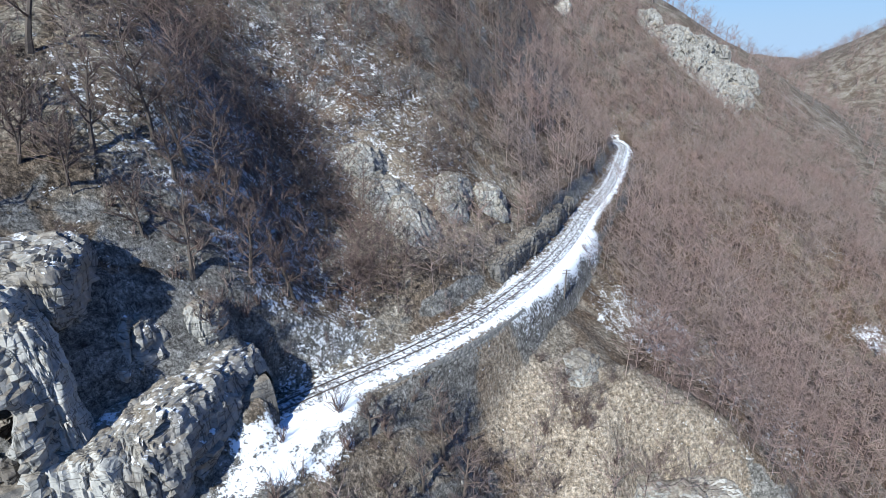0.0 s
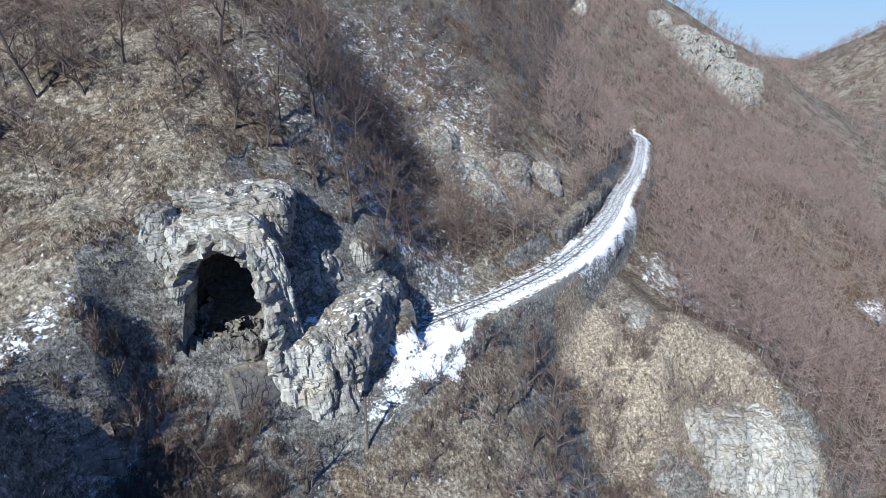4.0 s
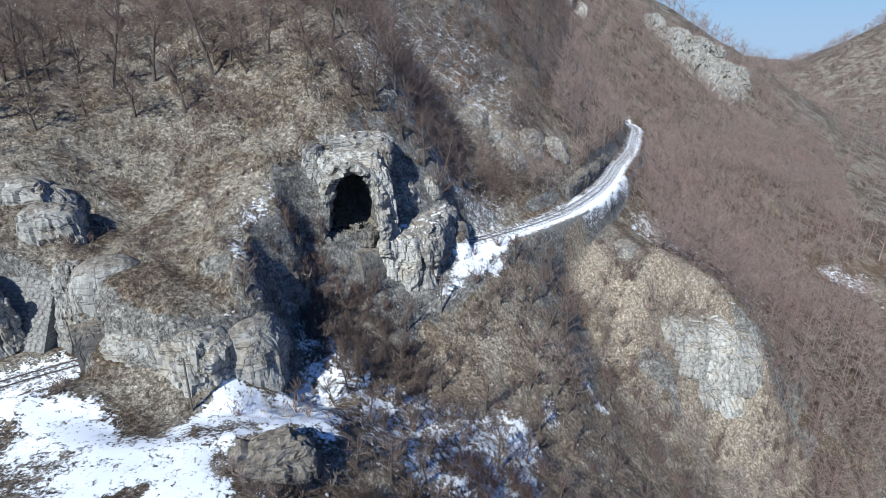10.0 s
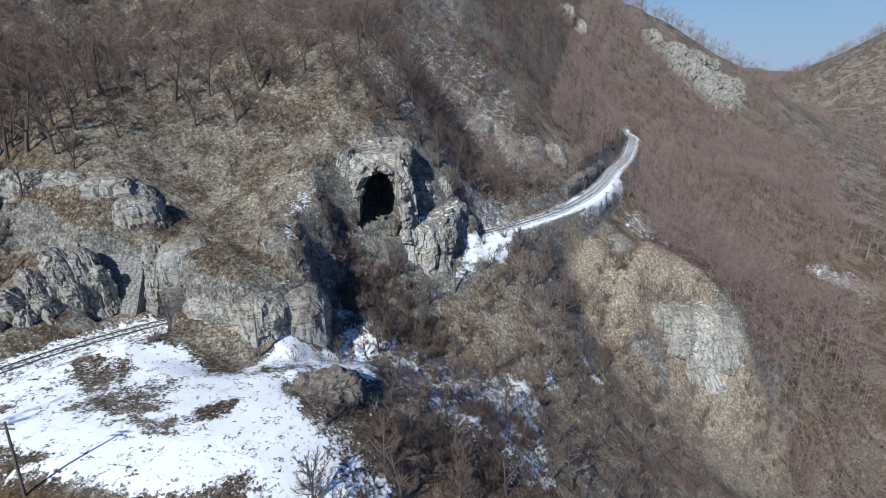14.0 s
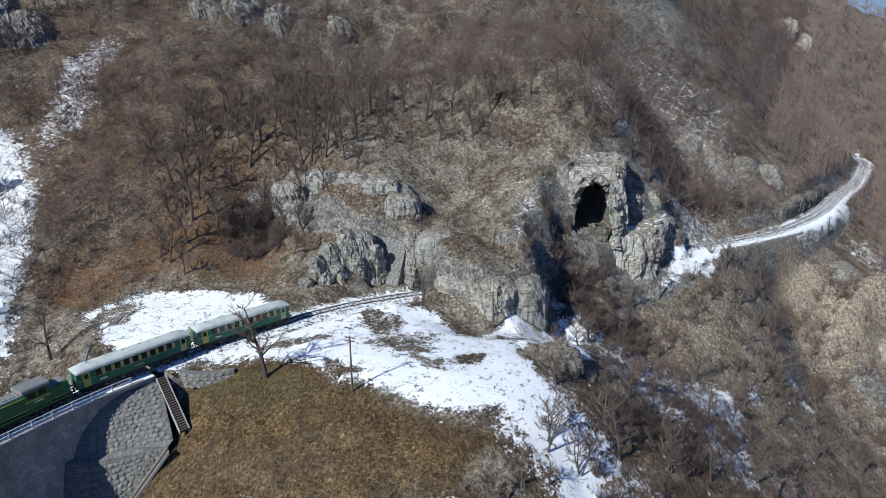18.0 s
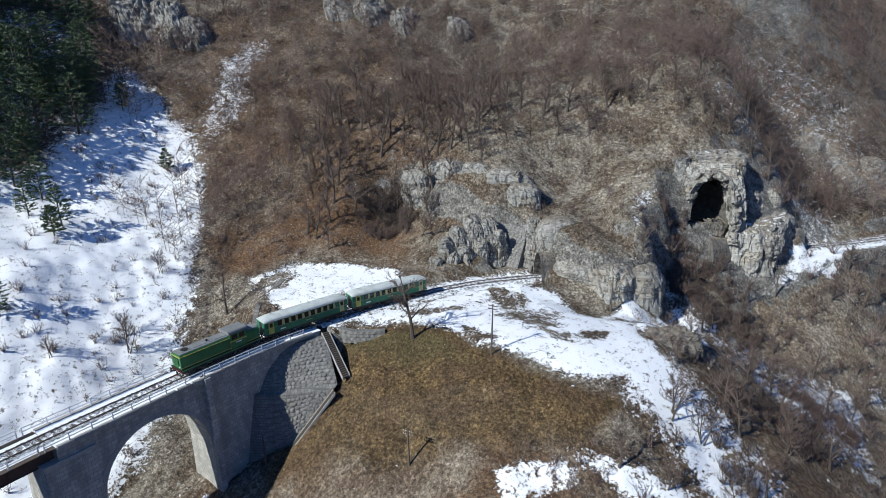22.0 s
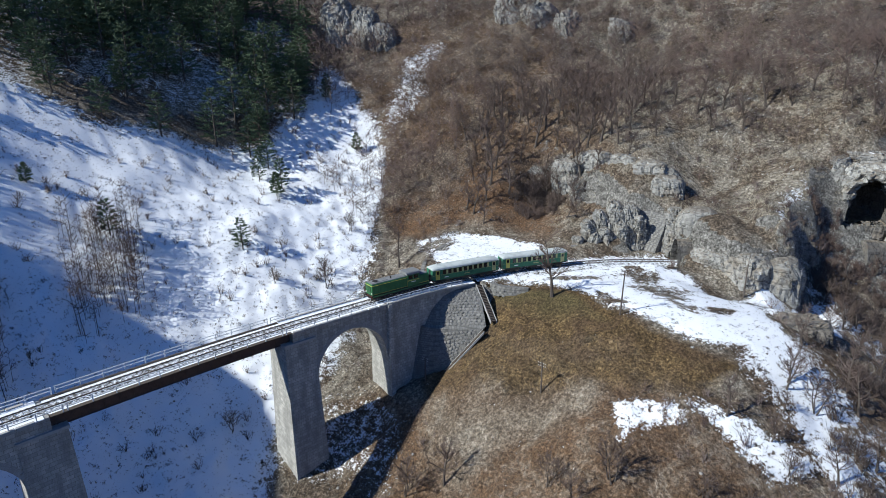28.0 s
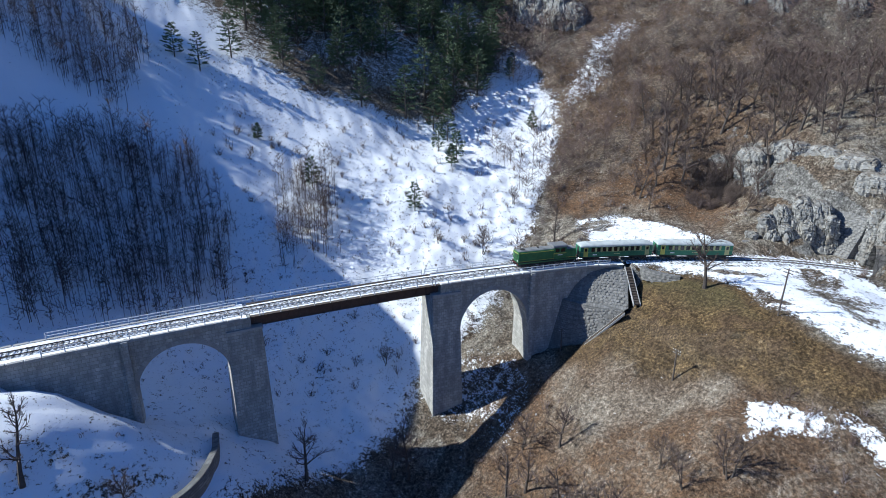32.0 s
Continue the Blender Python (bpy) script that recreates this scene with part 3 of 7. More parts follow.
# ovals: x, y, half sizes, turn, amount
SNOW_FIELDS = [(6.5, 40.5, 7, 2.2, -50, 0.62), (-16.5, 20, 4, 8, -20, 0.60), (-4, 30, 3, 6, -30, 0.48), (-45, 2, 14, 5, 40, 0.70), (-40, 12, 5, 9, 0, 0.6), (-190, -120, 60, 45, 0, 0.9), (-28, 74, 20, 22, 0, 0.43), (-18, 112, 30, 22, 0, 0.38), (-44.5, 23, 9, 13, 0, 0.50), (42, 100, 10, 14, 0, 0.45),
               (-24, 10, 12, 16, 0, 0.50), (-104, -62, 12, 10, 0, 0.42), (-38, -22, 9, 14, 0, 0.56), (-175, 30, 8, 26, 10, 0.5), (152, 160, 14, 8, 0, 0.5), (60, 90, 16, 20, 0, 0.36)]
BARE_PATCHES = [(-70, -11, 5, 2.4, 30), (-76, -9, 3.5, 1.6, 40), (-66, -13, 3.5, 1.5, 20), (-120, -16, 4, 3, 0), (-62, -18, 4, 1.4, -10), (-58, 0, 5, 3, 30), (-73, -25, 3, 1.2, 0), (-110, -3, 5, 2, 20),
                (-84, -20, 3, 1.2, 40), (-55, -14, 3, 1.6, 30), (-102, -17, 4, 1.5, 45)]
LITTER = [(-74, -59, 30, 13, 0, 0.7), (-46, -50, 24, 12, 0, 0.6), (-28, -24, 14, 22, 0, 0.45), (-20, 16, 18, 20, 0, 0.3), (-150, -122, 20, 14, 0, 0.8), (-158, -79, 10, 7, 0, 0.7), (-150, 36, 50, 38, 0, 0.55), (110, 180, 90, 120, -25, 0.4), (5, 70, 12, 8, 40, 0.6), (0, 96, 10, 12, 0, 0.5), (-20, 116, 8, 8, 0, 0.8)]
SCREE = [(6, 40, 42, 36, 30, 0.40), (-2, 62, 12, 8, 30, 0.5), (45, 45, 18, 14, 0, 0.9), (14, 74, 9, 7, 40, 0.85), (-8, 100, 8, 10, 20, 0.5)]
SPUR = [(-26, 113), (-14, 113), (4, 105), (16, 101), (8, 91), (-4, 85), (-12, 92), (-22, 103)]
TAN_SLOPE = [(2, 74), (14, 82), (26, 82), (44, 72), (58, 66), (64, 52), (60, 38), (48, 28), (38, 32), (33, 46), (30, 57), (22, 60), (10, 63)]


def build_ground():
    gx, gy = spread(-150, 66, -2600, 2600, 0.62), spread(-100, 122, -2600, 2600, 0.62)
    nx, ny = len(gx), len(gy)
    x, y = np.meshgrid(gx, gy)
    z = ground_level(x, y)
    steep = np.hypot(*np.gradient(z, gy, gx))
    xr, yr = x.ravel(), y.ravel()
    cover, turf = ground_cover(xr, yr, z.ravel(), steep.ravel())
    co = np.c_[xr, yr, z.ravel()]
    a = (np.arange(ny - 1)[:, None] * nx + np.arange(nx - 1)[None]).ravel()
    quads = np.c_[a, a + 1, a + nx + 1, a + nx]
    # leave the tunnel's mouths open
    mid = co[quads].mean(1)
    keep = ~in_void(mid)
    quads = quads[keep]
    me = bpy.data.meshes.new("ground")
    me.vertices.add(len(co))
    me.vertices.foreach_set("co", co.ravel())
    me.loops.add(quads.size)
    me.loops.foreach_set("vertex_index", quads.ravel())
    me.polygons.add(len(quads))
    me.polygons.foreach_set("loop_start", np.arange(len(quads)) * 4)
    me.update(calc_edges=True)
    me.polygons.foreach_set("use_smooth", np.ones(len(quads), bool))
    me.attributes.new("cover", "FLOAT_COLOR", "POINT").data.foreach_set("color", cover.ravel())
    me.attributes.new("turf", "FLOAT", "POINT").data.foreach_set("value", turf.ravel())
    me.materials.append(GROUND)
    return tagged(new("ground", me), "steep rocky hillside with dry grass and patchy snow", "hillside", kind="structure")


ground = build_ground()

# ---- mesh helpers ----
class Shape:
    """Collects corners and faces of one mesh."""

    def __init__(self):
        self.v, self.f = [], []

    def add(self, verts, faces, m=None):
        k = len(self.v)
        self.v += [tuple(m @ Vector(p)) if m is not None else tuple(p) for p in verts]
        self.f += [tuple(i + k for i in f) for f in faces]
        return self

    def box(self, x0, x1, y0, y1, z0, z1, m=None, bevel=0.0):
        if bevel:
            b = bevel
            ring = [(x0 + b, y0), (x1 - b, y0), (x1, y0 + b), (x1, y1 - b), (x1 - b, y1), (x0 + b, y1), (x0, y1 - b), (x0, y0 + b)]
            inner = [(x0 + b, y0 + b), (x1 - b, y0 + b), (x1 - b, y0 + b), (x1 - b, y1 - b), (x1 - b, y1 - b), (x0 + b, y1 - b), (x0 + b, y1 - b), (x0 + b, y0 + b)]
            v = [(x, y, z0) for x, y in ring] + [(x, y, z1 - b) for x, y in ring] + [(x, y, z1) for x, y in inner]
            f = [tuple(range(7, -1, -1)), tuple(range(16, 24))]
            for a in range(8):
                c = (a + 1) % 8
                f += [(a, c, c + 8, a + 8), (a + 8, c + 8, c + 16, a + 16)]
            return self.add(v, f, m)
        v = [(x, y, z) for z in (z0, z1) for x, y in ((x0, y0), (x1, y0), (x1, y1), (x0, y1))]
        return self.add(v, [(3, 2, 1, 0), (4, 5, 6, 7), (0, 1, 5, 4), (1, 2, 6, 5), (2, 3, 7, 6), (3, 0, 4, 7)], m)

    def tube(self, points, radii, sides=6, caps=True, m=None):
        points = [Vector(p) for p in points]
        radii = [radii] * len(points) if isinstance(radii, (int, float)) else radii
        v, f = [], []
        for i, p in enumerate(points):
            d = (points[min(i + 1, len(points) - 1)] - points[max(i - 1, 0)]).normalized()
            u = d.cross(Vector((0, 0, 1)) if abs(d.z) < 0.9 else Vector((1, 0, 0))).normalized()
            w = d.cross(u)
            v += [p + (u * math.cos(a) + w * math.sin(a)) * radii[i] for a in (math.tau * k / sides for k in range(sides))]
        for i in range(len(points) - 1):
            for k in range(sides):
                a, b = i * sides + k, i * sides + (k + 1) % sides
                f.append((a, b, b + sides, a + sides))
        if caps:
            f += [tuple(range(sides - 1, -1, -1)), tuple(range(len(v) - sides, len(v)))]
        return self.add(v, f, m)

    def sweep(self, frames, profile, closed=True, caps=True):
        """A profile of (side, up) carried along frames."""
        n, v, f = len(profile), [], []
        for m in frames:
            v += [m @ Vector((0, s, u)) for s, u in profile]
        for i in range(len(frames) - 1):
            for k in range(n if closed else n - 1):
                a, b = i * n + k, i * n + (k + 1) % n
                f.append((a, a + n, b + n, b))
        if caps and closed:
            f += [tuple(range(n)), tuple(range(len(v) - 1, len(v) - n - 1, -1))]
        return self.add(v, f)

    def mesh(self, name, mat, soft=False):
        me = bpy.data.meshes.new(name)
        me.from_pydata(self.v, [], self.f)
        if mat:
            me.materials.append(mat)
        if soft:
            me.polygons.foreach_set("use_smooth", np.ones(len(me.polygons), bool))
        me.update()
        return me


def part(name, shape, mat, parent, label="", soft=False, at=None, kind=""):
    me = shape if isinstance(shape, bpy.types.Mesh) else shape.mesh(name, mat, soft)
    o = new(name, me)
    if parent:
        o.parent = parent
    if at is not None:
        o.matrix_basis = at
    return tagged(o, label, kind=kind)


def thing(name, label, category, at=None, group="", kind=""):
    o = new(name)
    o.empty_display_size = 0.3
    if at is not None:
        o.matrix_world = at
    return tagged(o, label, category, group, kind)


STEPS = np.arange(len(RAIL_LINE))


def on_rail(step, z=0.0):
    """A place on the railway: x runs along it, y to its left, z up from rail level."""
    p = [np.interp(step, STEPS, RAIL_LINE[:, k]) for k in range(3)]
    q = [np.interp(step + 0.6, STEPS, RAIL_LINE[:, k]) - np.interp(step - 0.6, STEPS, RAIL_LINE[:, k]) for k in range(3)]
    return Matrix.Translation((p[0], p[1], p[2] + z)) @ Matrix.Rotation(math.atan2(q[1], q[0]), 4, "Z")


def at_north(y):
    """The step of the line that lies at a northing y."""
    return float(np.interp(y, RAIL_LINE[:, 1], STEPS))


# ---- more materials ----
def masonry_material(name, dark, light, size=0.55, joint=0.03):
    m, t, s = material(name)
    c = t.nodes.new("ShaderNodeTexCoord")
    sep, com = t.nodes.new("ShaderNodeSeparateXYZ"), t.nodes.new("ShaderNodeCombineXYZ")
    t.links.new(c.outputs["Object"], sep.inputs[0])
    t.links.new(maths(t, "ADD", sep.outputs[0], sep.outputs[1]), com.inputs[0])
    t.links.new(sep.outputs[2], com.inputs[1])
    b = node(t, "ShaderNodeTexBrick", Scale=1.0)
    b.inputs["Color1"].default_value, b.inputs["Color2"].default_value = (*dark, 1), (*light, 1)
    b.inputs["Mortar"].default_value = (*(v * 0.55 for v in dark), 1)
    b.inputs["Mortar Size"].default_value = joint
    b.inputs["Brick Width"].default_value, b.inputs["Row Height"].default_value = size * 1.7, size
    t.links.new(com.outputs[0], b.inputs["Vector"])
    at = coords(t)
    stain = noise_tex(t, coords(t, (0.5, 0.5, 0.13)), 1.3, 6, 0.7)
    fine = noise_tex(t, at, 5, 4)
    col = mix(t, ramp(t, stain, [(0.38, (0.75,)), (0.62, (0,))]), b.outputs[0], tuple(v * 0.42 for v in dark))
    col = mix(t, 0.3, col, ramp(t, fine, [(0.3, dark), (0.7, light)]))
    t.links.new(col, s.inputs["Base Color"])
    s.inputs["Roughness"].default_value = 0.9
    bump(t, s, maths(t, "ADD", maths(t, "MULTIPLY", b.outputs[1], -0.6), fine), 0.5, 0.12)
    return m


ASHLAR = masonry_material("weathered_ashlar", (0.34, 0.33, 0.30), (0.64, 0.61, 0.55))
RUBBLE = masonry_material("rubble_wall_stone", (0.16, 0.155, 0.145), (0.30, 0.29, 0.27), 0.42, 0.05)
GIRDER = plain("rust_brown_girder_paint", (0.10, 0.062, 0.05), 0.65, 0.2, 0.35, 1.5)
RAILING = plain("grey_railing_paint", (0.66, 0.67, 0.68), 0.55, 0.0, 0.15, 4)
CONCRETE = plain("pale_concrete", (0.40, 0.39, 0.37), 0.9, 0, 0.2, 2)


def stone_material(name, dark, light):
    m, t, s = material(name)
    info = t.nodes.new("ShaderNodeObjectInfo")
    at = coords(t)
    fine = noise_tex(t, at, 6, 5)
    own = ramp(t, info.outputs["Random"], [(0.0, dark), (1.0, light)])
    t.links.new(mix(t, 0.45, own, ramp(t, fine, [(0.3, tuple(v * 0.7 for v in dark)), (0.7, light)])), s.inputs["Base Color"])
    s.inputs["Roughness"].default_value = 0.92
    bump(t, s, fine, 0.6, 0.06)
    return m


PITCHED = stone_material("pitched_stone", (0.13, 0.125, 0.115), (0.30, 0.285, 0.26))

def snowy(name, col, amount=0.5):
    """Dark timber or ballast half covered by trodden snow."""
    m, t, s = material(name)
    at = coords(t, kind="Object")
    geo = t.nodes.new("ShaderNodeNewGeometry")
    n = noise_tex(t, geo.outputs["Position"], 1.7, 6, 0.75)
    n2 = noise_tex(t, geo.outputs["Position"], 7.0, 4)
    base = ramp(t, n2, [(0.3, tuple(v * 0.6 for v in col)), (0.7, tuple(v * 1.5 for v in col))])
    lies = ramp(t, n, [(0.5 - amount * 0.2, (1,)), (0.56 - amount * 0.2 + 0.08, (0,))])
    t.links.new(mix(t, lies, base, (0.82, 0.84, 0.87)), s.inputs["Base Color"])
    s.inputs["Roughness"].default_value = 0.9
    bump(t, s, n2, 0.6, 0.06)
    return m


SLEEPER_SNOW = snowy("snow_dusted_timber", (0.075, 0.06, 0.05), 0.5)
BALLAST_SNOW = snowy("snow_covered_ballast", (0.085, 0.076, 0.07), 0.3)
# ---- the railway ----
railway = tagged(new("railway_track"), "single railway track on dark sleepers in snow", "railway", kind="structure")
for side in (-1, 1):
    frames = [on_rail(s) for s in np.arange(2, len(RAIL_LINE) - 2, 1.5)]
    y = side * 0.755
    part("rail", Shape().sweep(frames, [(y - 0.07, -0.15), (y + 0.07, -0.15), (y + 0.07, -0.12), (y + 0.02, -0.1), (y + 0.037, 0.0), (y - 0.037, 0.0), (y - 0.02, -0.1), (y - 0.07, -0.12)]), STEEL, railway)

sleeper_mesh = Shape().box(-0.12, 0.12, -1.25, 1.25, -0.31, -0.14, bevel=0.02).mesh("sleeper", SLEEPER_SNOW)
first, last = at_north(-126), at_north(9)
count = 0
rest = Shape()
for s in np.arange(4, len(RAIL_LINE) - 6, 0.68):
    if STEP_T1 + 6 < s < STEP_T2 - 6:
        continue
    if first < s < last and count < 290:
        part("sleeper", sleeper_mesh, None, railway, at=on_rail(s))
        count += 1
    else:
        rest.box(-0.12, 0.12, -1.25, 1.25, -0.31, -0.14, on_rail(s))
part("far_sleepers", rest, SLEEPER_SNOW, railway, kind="stuff")

# a low strip of ballast and trodden snow under the sleepers on solid ground
for a, b in ((3, STEP_V1), (STEP_V2, STEP_T1 + 8), (STEP_T2 - 8, len(RAIL_LINE) - 4)):
    frames = [on_rail(s) for s in np.arange(a, b, 1.0)]
    part("ballast_bed", Shape().sweep(frames, [(-2.1, -0.52), (-1.5, -0.2), (-0.95, -0.17), (0.95, -0.17), (1.5, -0.2), (2.1, -0.52)], closed=False), BALLAST_SNOW, railway, "dark ballast showing through thin snow")

frames = [on_rail(s) for s in np.arange(at_north(-138), at_north(-31), 1.0)]
part("ballast_bed", Shape().sweep(frames, [(-1.5, -0.31), (-1.36, -0.25), (1.36, -0.25), (1.5, -0.31)], closed=False), BALLAST_SNOW, railway, "dark trackbed along the viaduct deck")

# ---- the viaduct ----
Y_LEFT, Y_ARCH2, Y_PIER2A, Y_PIER2B, Y_PIER1A, Y_PIER1B, Y_ARCH1, Y_CONE = -139, -120.5, -107, -101.7, -71.3, -66, -51.5, -31.2
viaduct = tagged(new("viaduct"), "grey stone railway viaduct with two arches and a steel girder span", "viaduct")
HALF = 2.75


def masonry_run(y0, y1, under, top=-0.42, batter=0.03, step=0.5):
    """A stretch of walling between two northings; under(y) gives its foot."""
    n = max(3, int(abs(y1 - y0) / step))
    sh, v, rows = Shape(), [], 7
    ys = np.linspace(y0, y1, n)
    for y in ys:
        m = on_rail(at_north(y))
        low = under(y)
        for side in (1, -1):
            for k in range(rows):
                z = top + (low - top) * k / (rows - 1)
                v.append(m @ Vector((0, side * (HALF + batter * (top - z)), z)))
    f, w = [], 2 * rows
    for i in range(n - 1):
        a, b = i * w, (i + 1) * w
        for k in range(rows - 1):
            f += [(a + k, b + k, b + k + 1, a + k + 1), (a + rows + k + 1, b + rows + k + 1, b + rows + k, a + rows + k)]
        f += [(a, a + rows, b + rows, b), (a + rows - 1, b + rows - 1, b + w - 1, a + w - 1)]
    for a, flip in ((0, False), ((n - 1) * w, True)):
        for k in range(rows - 1):
            q = (a + k, a + k + 1, a + rows + k + 1, a + rows + k)
            f.append(q[::-1] if flip else q)
    return sh.add(v, f)


def arch_foot(y0, y1, crown, spring):
    mid, r = (y0 + y1) / 2, abs(y1 - y0) / 2

    def under(y):
        k = max(0.0, 1 - ((y - mid) / r) ** 2)
        return spring + (crown - spring) * math.sqrt(k)
    return under


def ring_stones(y0, y1, crown, spring, parent):
    """Wedge stones round the arch, a little proud of both faces."""
    mid, r = (y0 + y1) / 2, abs(y1 - y0) / 2
    rise, n = crown - spring, 27
    for side in (1, -1):
        for k in range(n):
            a0, a1 = math.pi * (k + 0.04) / n, math.pi * (k + 0.96) / n
            sh, v = Shape(), []
            for a, rr in ((a0, 0), (a1, 0), (a1, 0.75), (a0, 0.75)):
                y, z = mid - (r + rr) * math.cos(a), spring + (rise + rr) * math.sin(a)
                m = on_rail(at_north(y))
                for out in (-0.25, 0.07):
                    v.append(m @ Vector((0, side * (HALF + 0.03 * (-0.42 - z) + out), z)))
            sh.add(v, [(0, 2, 4, 6), (1, 7, 5, 3), (0, 1, 3, 2), (2, 3, 5, 4), (4, 5, 7, 6), (6, 7, 1, 0)])
            part("arch_stone", sh, PITCHED_PALE, parent)


PITCHED_PALE = stone_material("dressed_arch_stone", (0.30, 0.29, 0.27), (0.46, 0.44, 0.41))


def pier(y0, y1, foot, label, top=-2.6, batter=0.035):
    sh, v = Shape(), []
    a, b = on_rail(at_north(y0)), on_rail(at_north(y1))
    rows = 14
    for k in range(rows):
        z = top + (foot - top) * k / (rows - 1)
        w = HALF + 0.25 + batter * (top - z)
        ext = 0.022 * (top - z)
        v += [a @ Vector((-ext, w, z)), a @ Vector((-ext, -w, z)), b @ Vector((ext, -w, z)), b @ Vector((ext, w, z))]
    f = [(0, 3, 2, 1)] + [(4 * k + i, 4 * k + (i + 1) % 4, 4 * k + 4 + (i + 1) % 4, 4 * k + 4 + i) for k in range(rows - 1) for i in range(4)]
    p = part("pier", sh.add(v, f), ASHLAR, viaduct, label)
    cap = Shape()
    cv = []
    for z, o in ((top + 0.02, 0.18), (top + 0.40, 0.18)):
        w = HALF + 0.25 + o
        cv += [a @ Vector((-o, w, z)), a @ Vector((-o, -w, z)), b @ Vector((o, -w, z)), b @ Vector((o, w, z))]
    cap.add(cv, [(3, 2, 1, 0), (4, 5, 6, 7)] + [(i, (i + 1) % 4, 4 + (i + 1) % 4, 4 + i) for i in range(4)])
    part("pier_cap", cap, CONCRETE, p)
    return p


arch_south = part("arch", masonry_run(Y_ARCH2, Y_PIER2A, arch_foot(Y_ARCH2, Y_PIER2A, -2.7, -9.6)), ASHLAR, viaduct, "shaded stone arch")
ring_stones(Y_ARCH2, Y_PIER2A, -2.7, -9.6, arch_south)
arch_north = part("arch", masonry_run(Y_PIER1B, Y_ARCH1, arch_foot(Y_PIER1B, Y_ARCH1, -3.0, -11.0)), ASHLAR, viaduct, "tall round-headed stone arch")
ring_stones(Y_PIER1B, Y_ARCH1, -3.0, -11.0, arch_north)
part("abutment", masonry_run(Y_LEFT, Y_ARCH2, lambda y: -26.0), ASHLAR, viaduct, "long stone abutment wall built into the slope")
part("abutment", masonry_run(Y_ARCH1, Y_CONE, lambda y: -27.0), ASHLAR, viaduct, "stone abutment beside the cone of pitched stone")
pier(Y_PIER2A, Y_PIER2B, -34, "dark shaded stone pier")
pier(Y_PIER1A, Y_PIER1B, -34, "stone pier, sunlit on one side")
# the masonry above the girder seats
for y0, y1 in ((Y_PIER2A, Y_PIER2B - 1.6), (Y_PIER1A + 1.6, Y_PIER1B)):
    part("bearing_block", masonry_run(y0, y1, lambda y: -2.2), ASHLAR, viaduct)
# flat pilaster strips
for y in (Y_ARCH1 + 0.5, Y_ARCH2 - 0.6):
    m = on_rail(at_north(y))
    part("pilaster", Shape().box(-0.45, 0.45, -HALF - 1.0, -HALF + 0.6, -24, -0.3, m), ASHLAR, viaduct)

# coping and snowy deck over the masonry, kept clear of the girder span
for y0, y1 in ((Y_LEFT, Y_PIER2B - 1.6), (Y_PIER1A + 1.6, -31.0)):
    frames = [on_rail(s) for s in np.arange(at_north(y0), at_north(y1), 0.9)]
    part("deck_slab", Shape().sweep(frames, [(-3.0, -0.415), (3.0, -0.415), (3.0, -0.3), (-3.0, -0.3)]), SNOW, viaduct, "snow-covered deck")
    for side in (-1, 1):
        for s0 in np.arange(at_north(y0), at_north(y1) - 1.8, 1.9):
            m = on_rail(s0 + 0.95)
            part("coping_stone", Shape().box(-0.93, 0.93, side * 3.0 - 0.3, side * 3.0 + 0.3, -0.62, -0.2, m, 0.03), PITCHED_PALE, viaduct)

# girder span: two plate girders, cross beams, walkways
g0, g1 = at_north(Y_PIER2B - 1.5), at_north(Y_PIER1A + 1.5)
span = part("girder_span", Shape().sweep([on_rail(s) for s in np.linspace(g0, g1, 14)], [(-2.2, -0.40), (2.2, -0.40), (2.2, -0.34), (-2.2, -0.34)]), SNOW, viaduct, "steel plate girder span with snow on its planks")
for side in (-1, 1):
    y = side * 1.75
    part("plate_girder", Shape().sweep([on_rail(s) for s in np.linspace(g0, g1, 14)], [(y - 0.22, -2.45), (y + 0.22, -2.45), (y + 0.22, -2.4), (y + 0.03, -2.38), (y + 0.03, -0.5), (y + 0.22, -0.48), (y + 0.22, -0.41), (y - 0.22, -0.41), (y - 0.22, -0.48), (y - 0.03, -0.5), (y - 0.03, -2.38), (y - 0.22, -2.4)]), GIRDER, span)
    for s in np.linspace(g0 + 0.6, g1 - 0.6, 19):
        part("stiffener", Shape().box(-0.05, 0.05, y - 0.16, y + 0.16, -2.38, -0.5, on_rail(s)), GIRDER, span)
        part("bracket", Shape().box(-0.06, 0.06, min(y, side * 3.0), max(y, side * 3.0), -0.62, -0.42, on_rail(s)), GIRDER, span)
    part("walkway", Shape().sweep([on_rail(s) for s in np.linspace(g0, g1, 14)], [(side * 3.05, -0.4), (side * 2.25, -0.4), (side * 2.25, -0.33), (side * 3.05, -0.33)][:: side]), SLEEPER, span, "plank walkway")

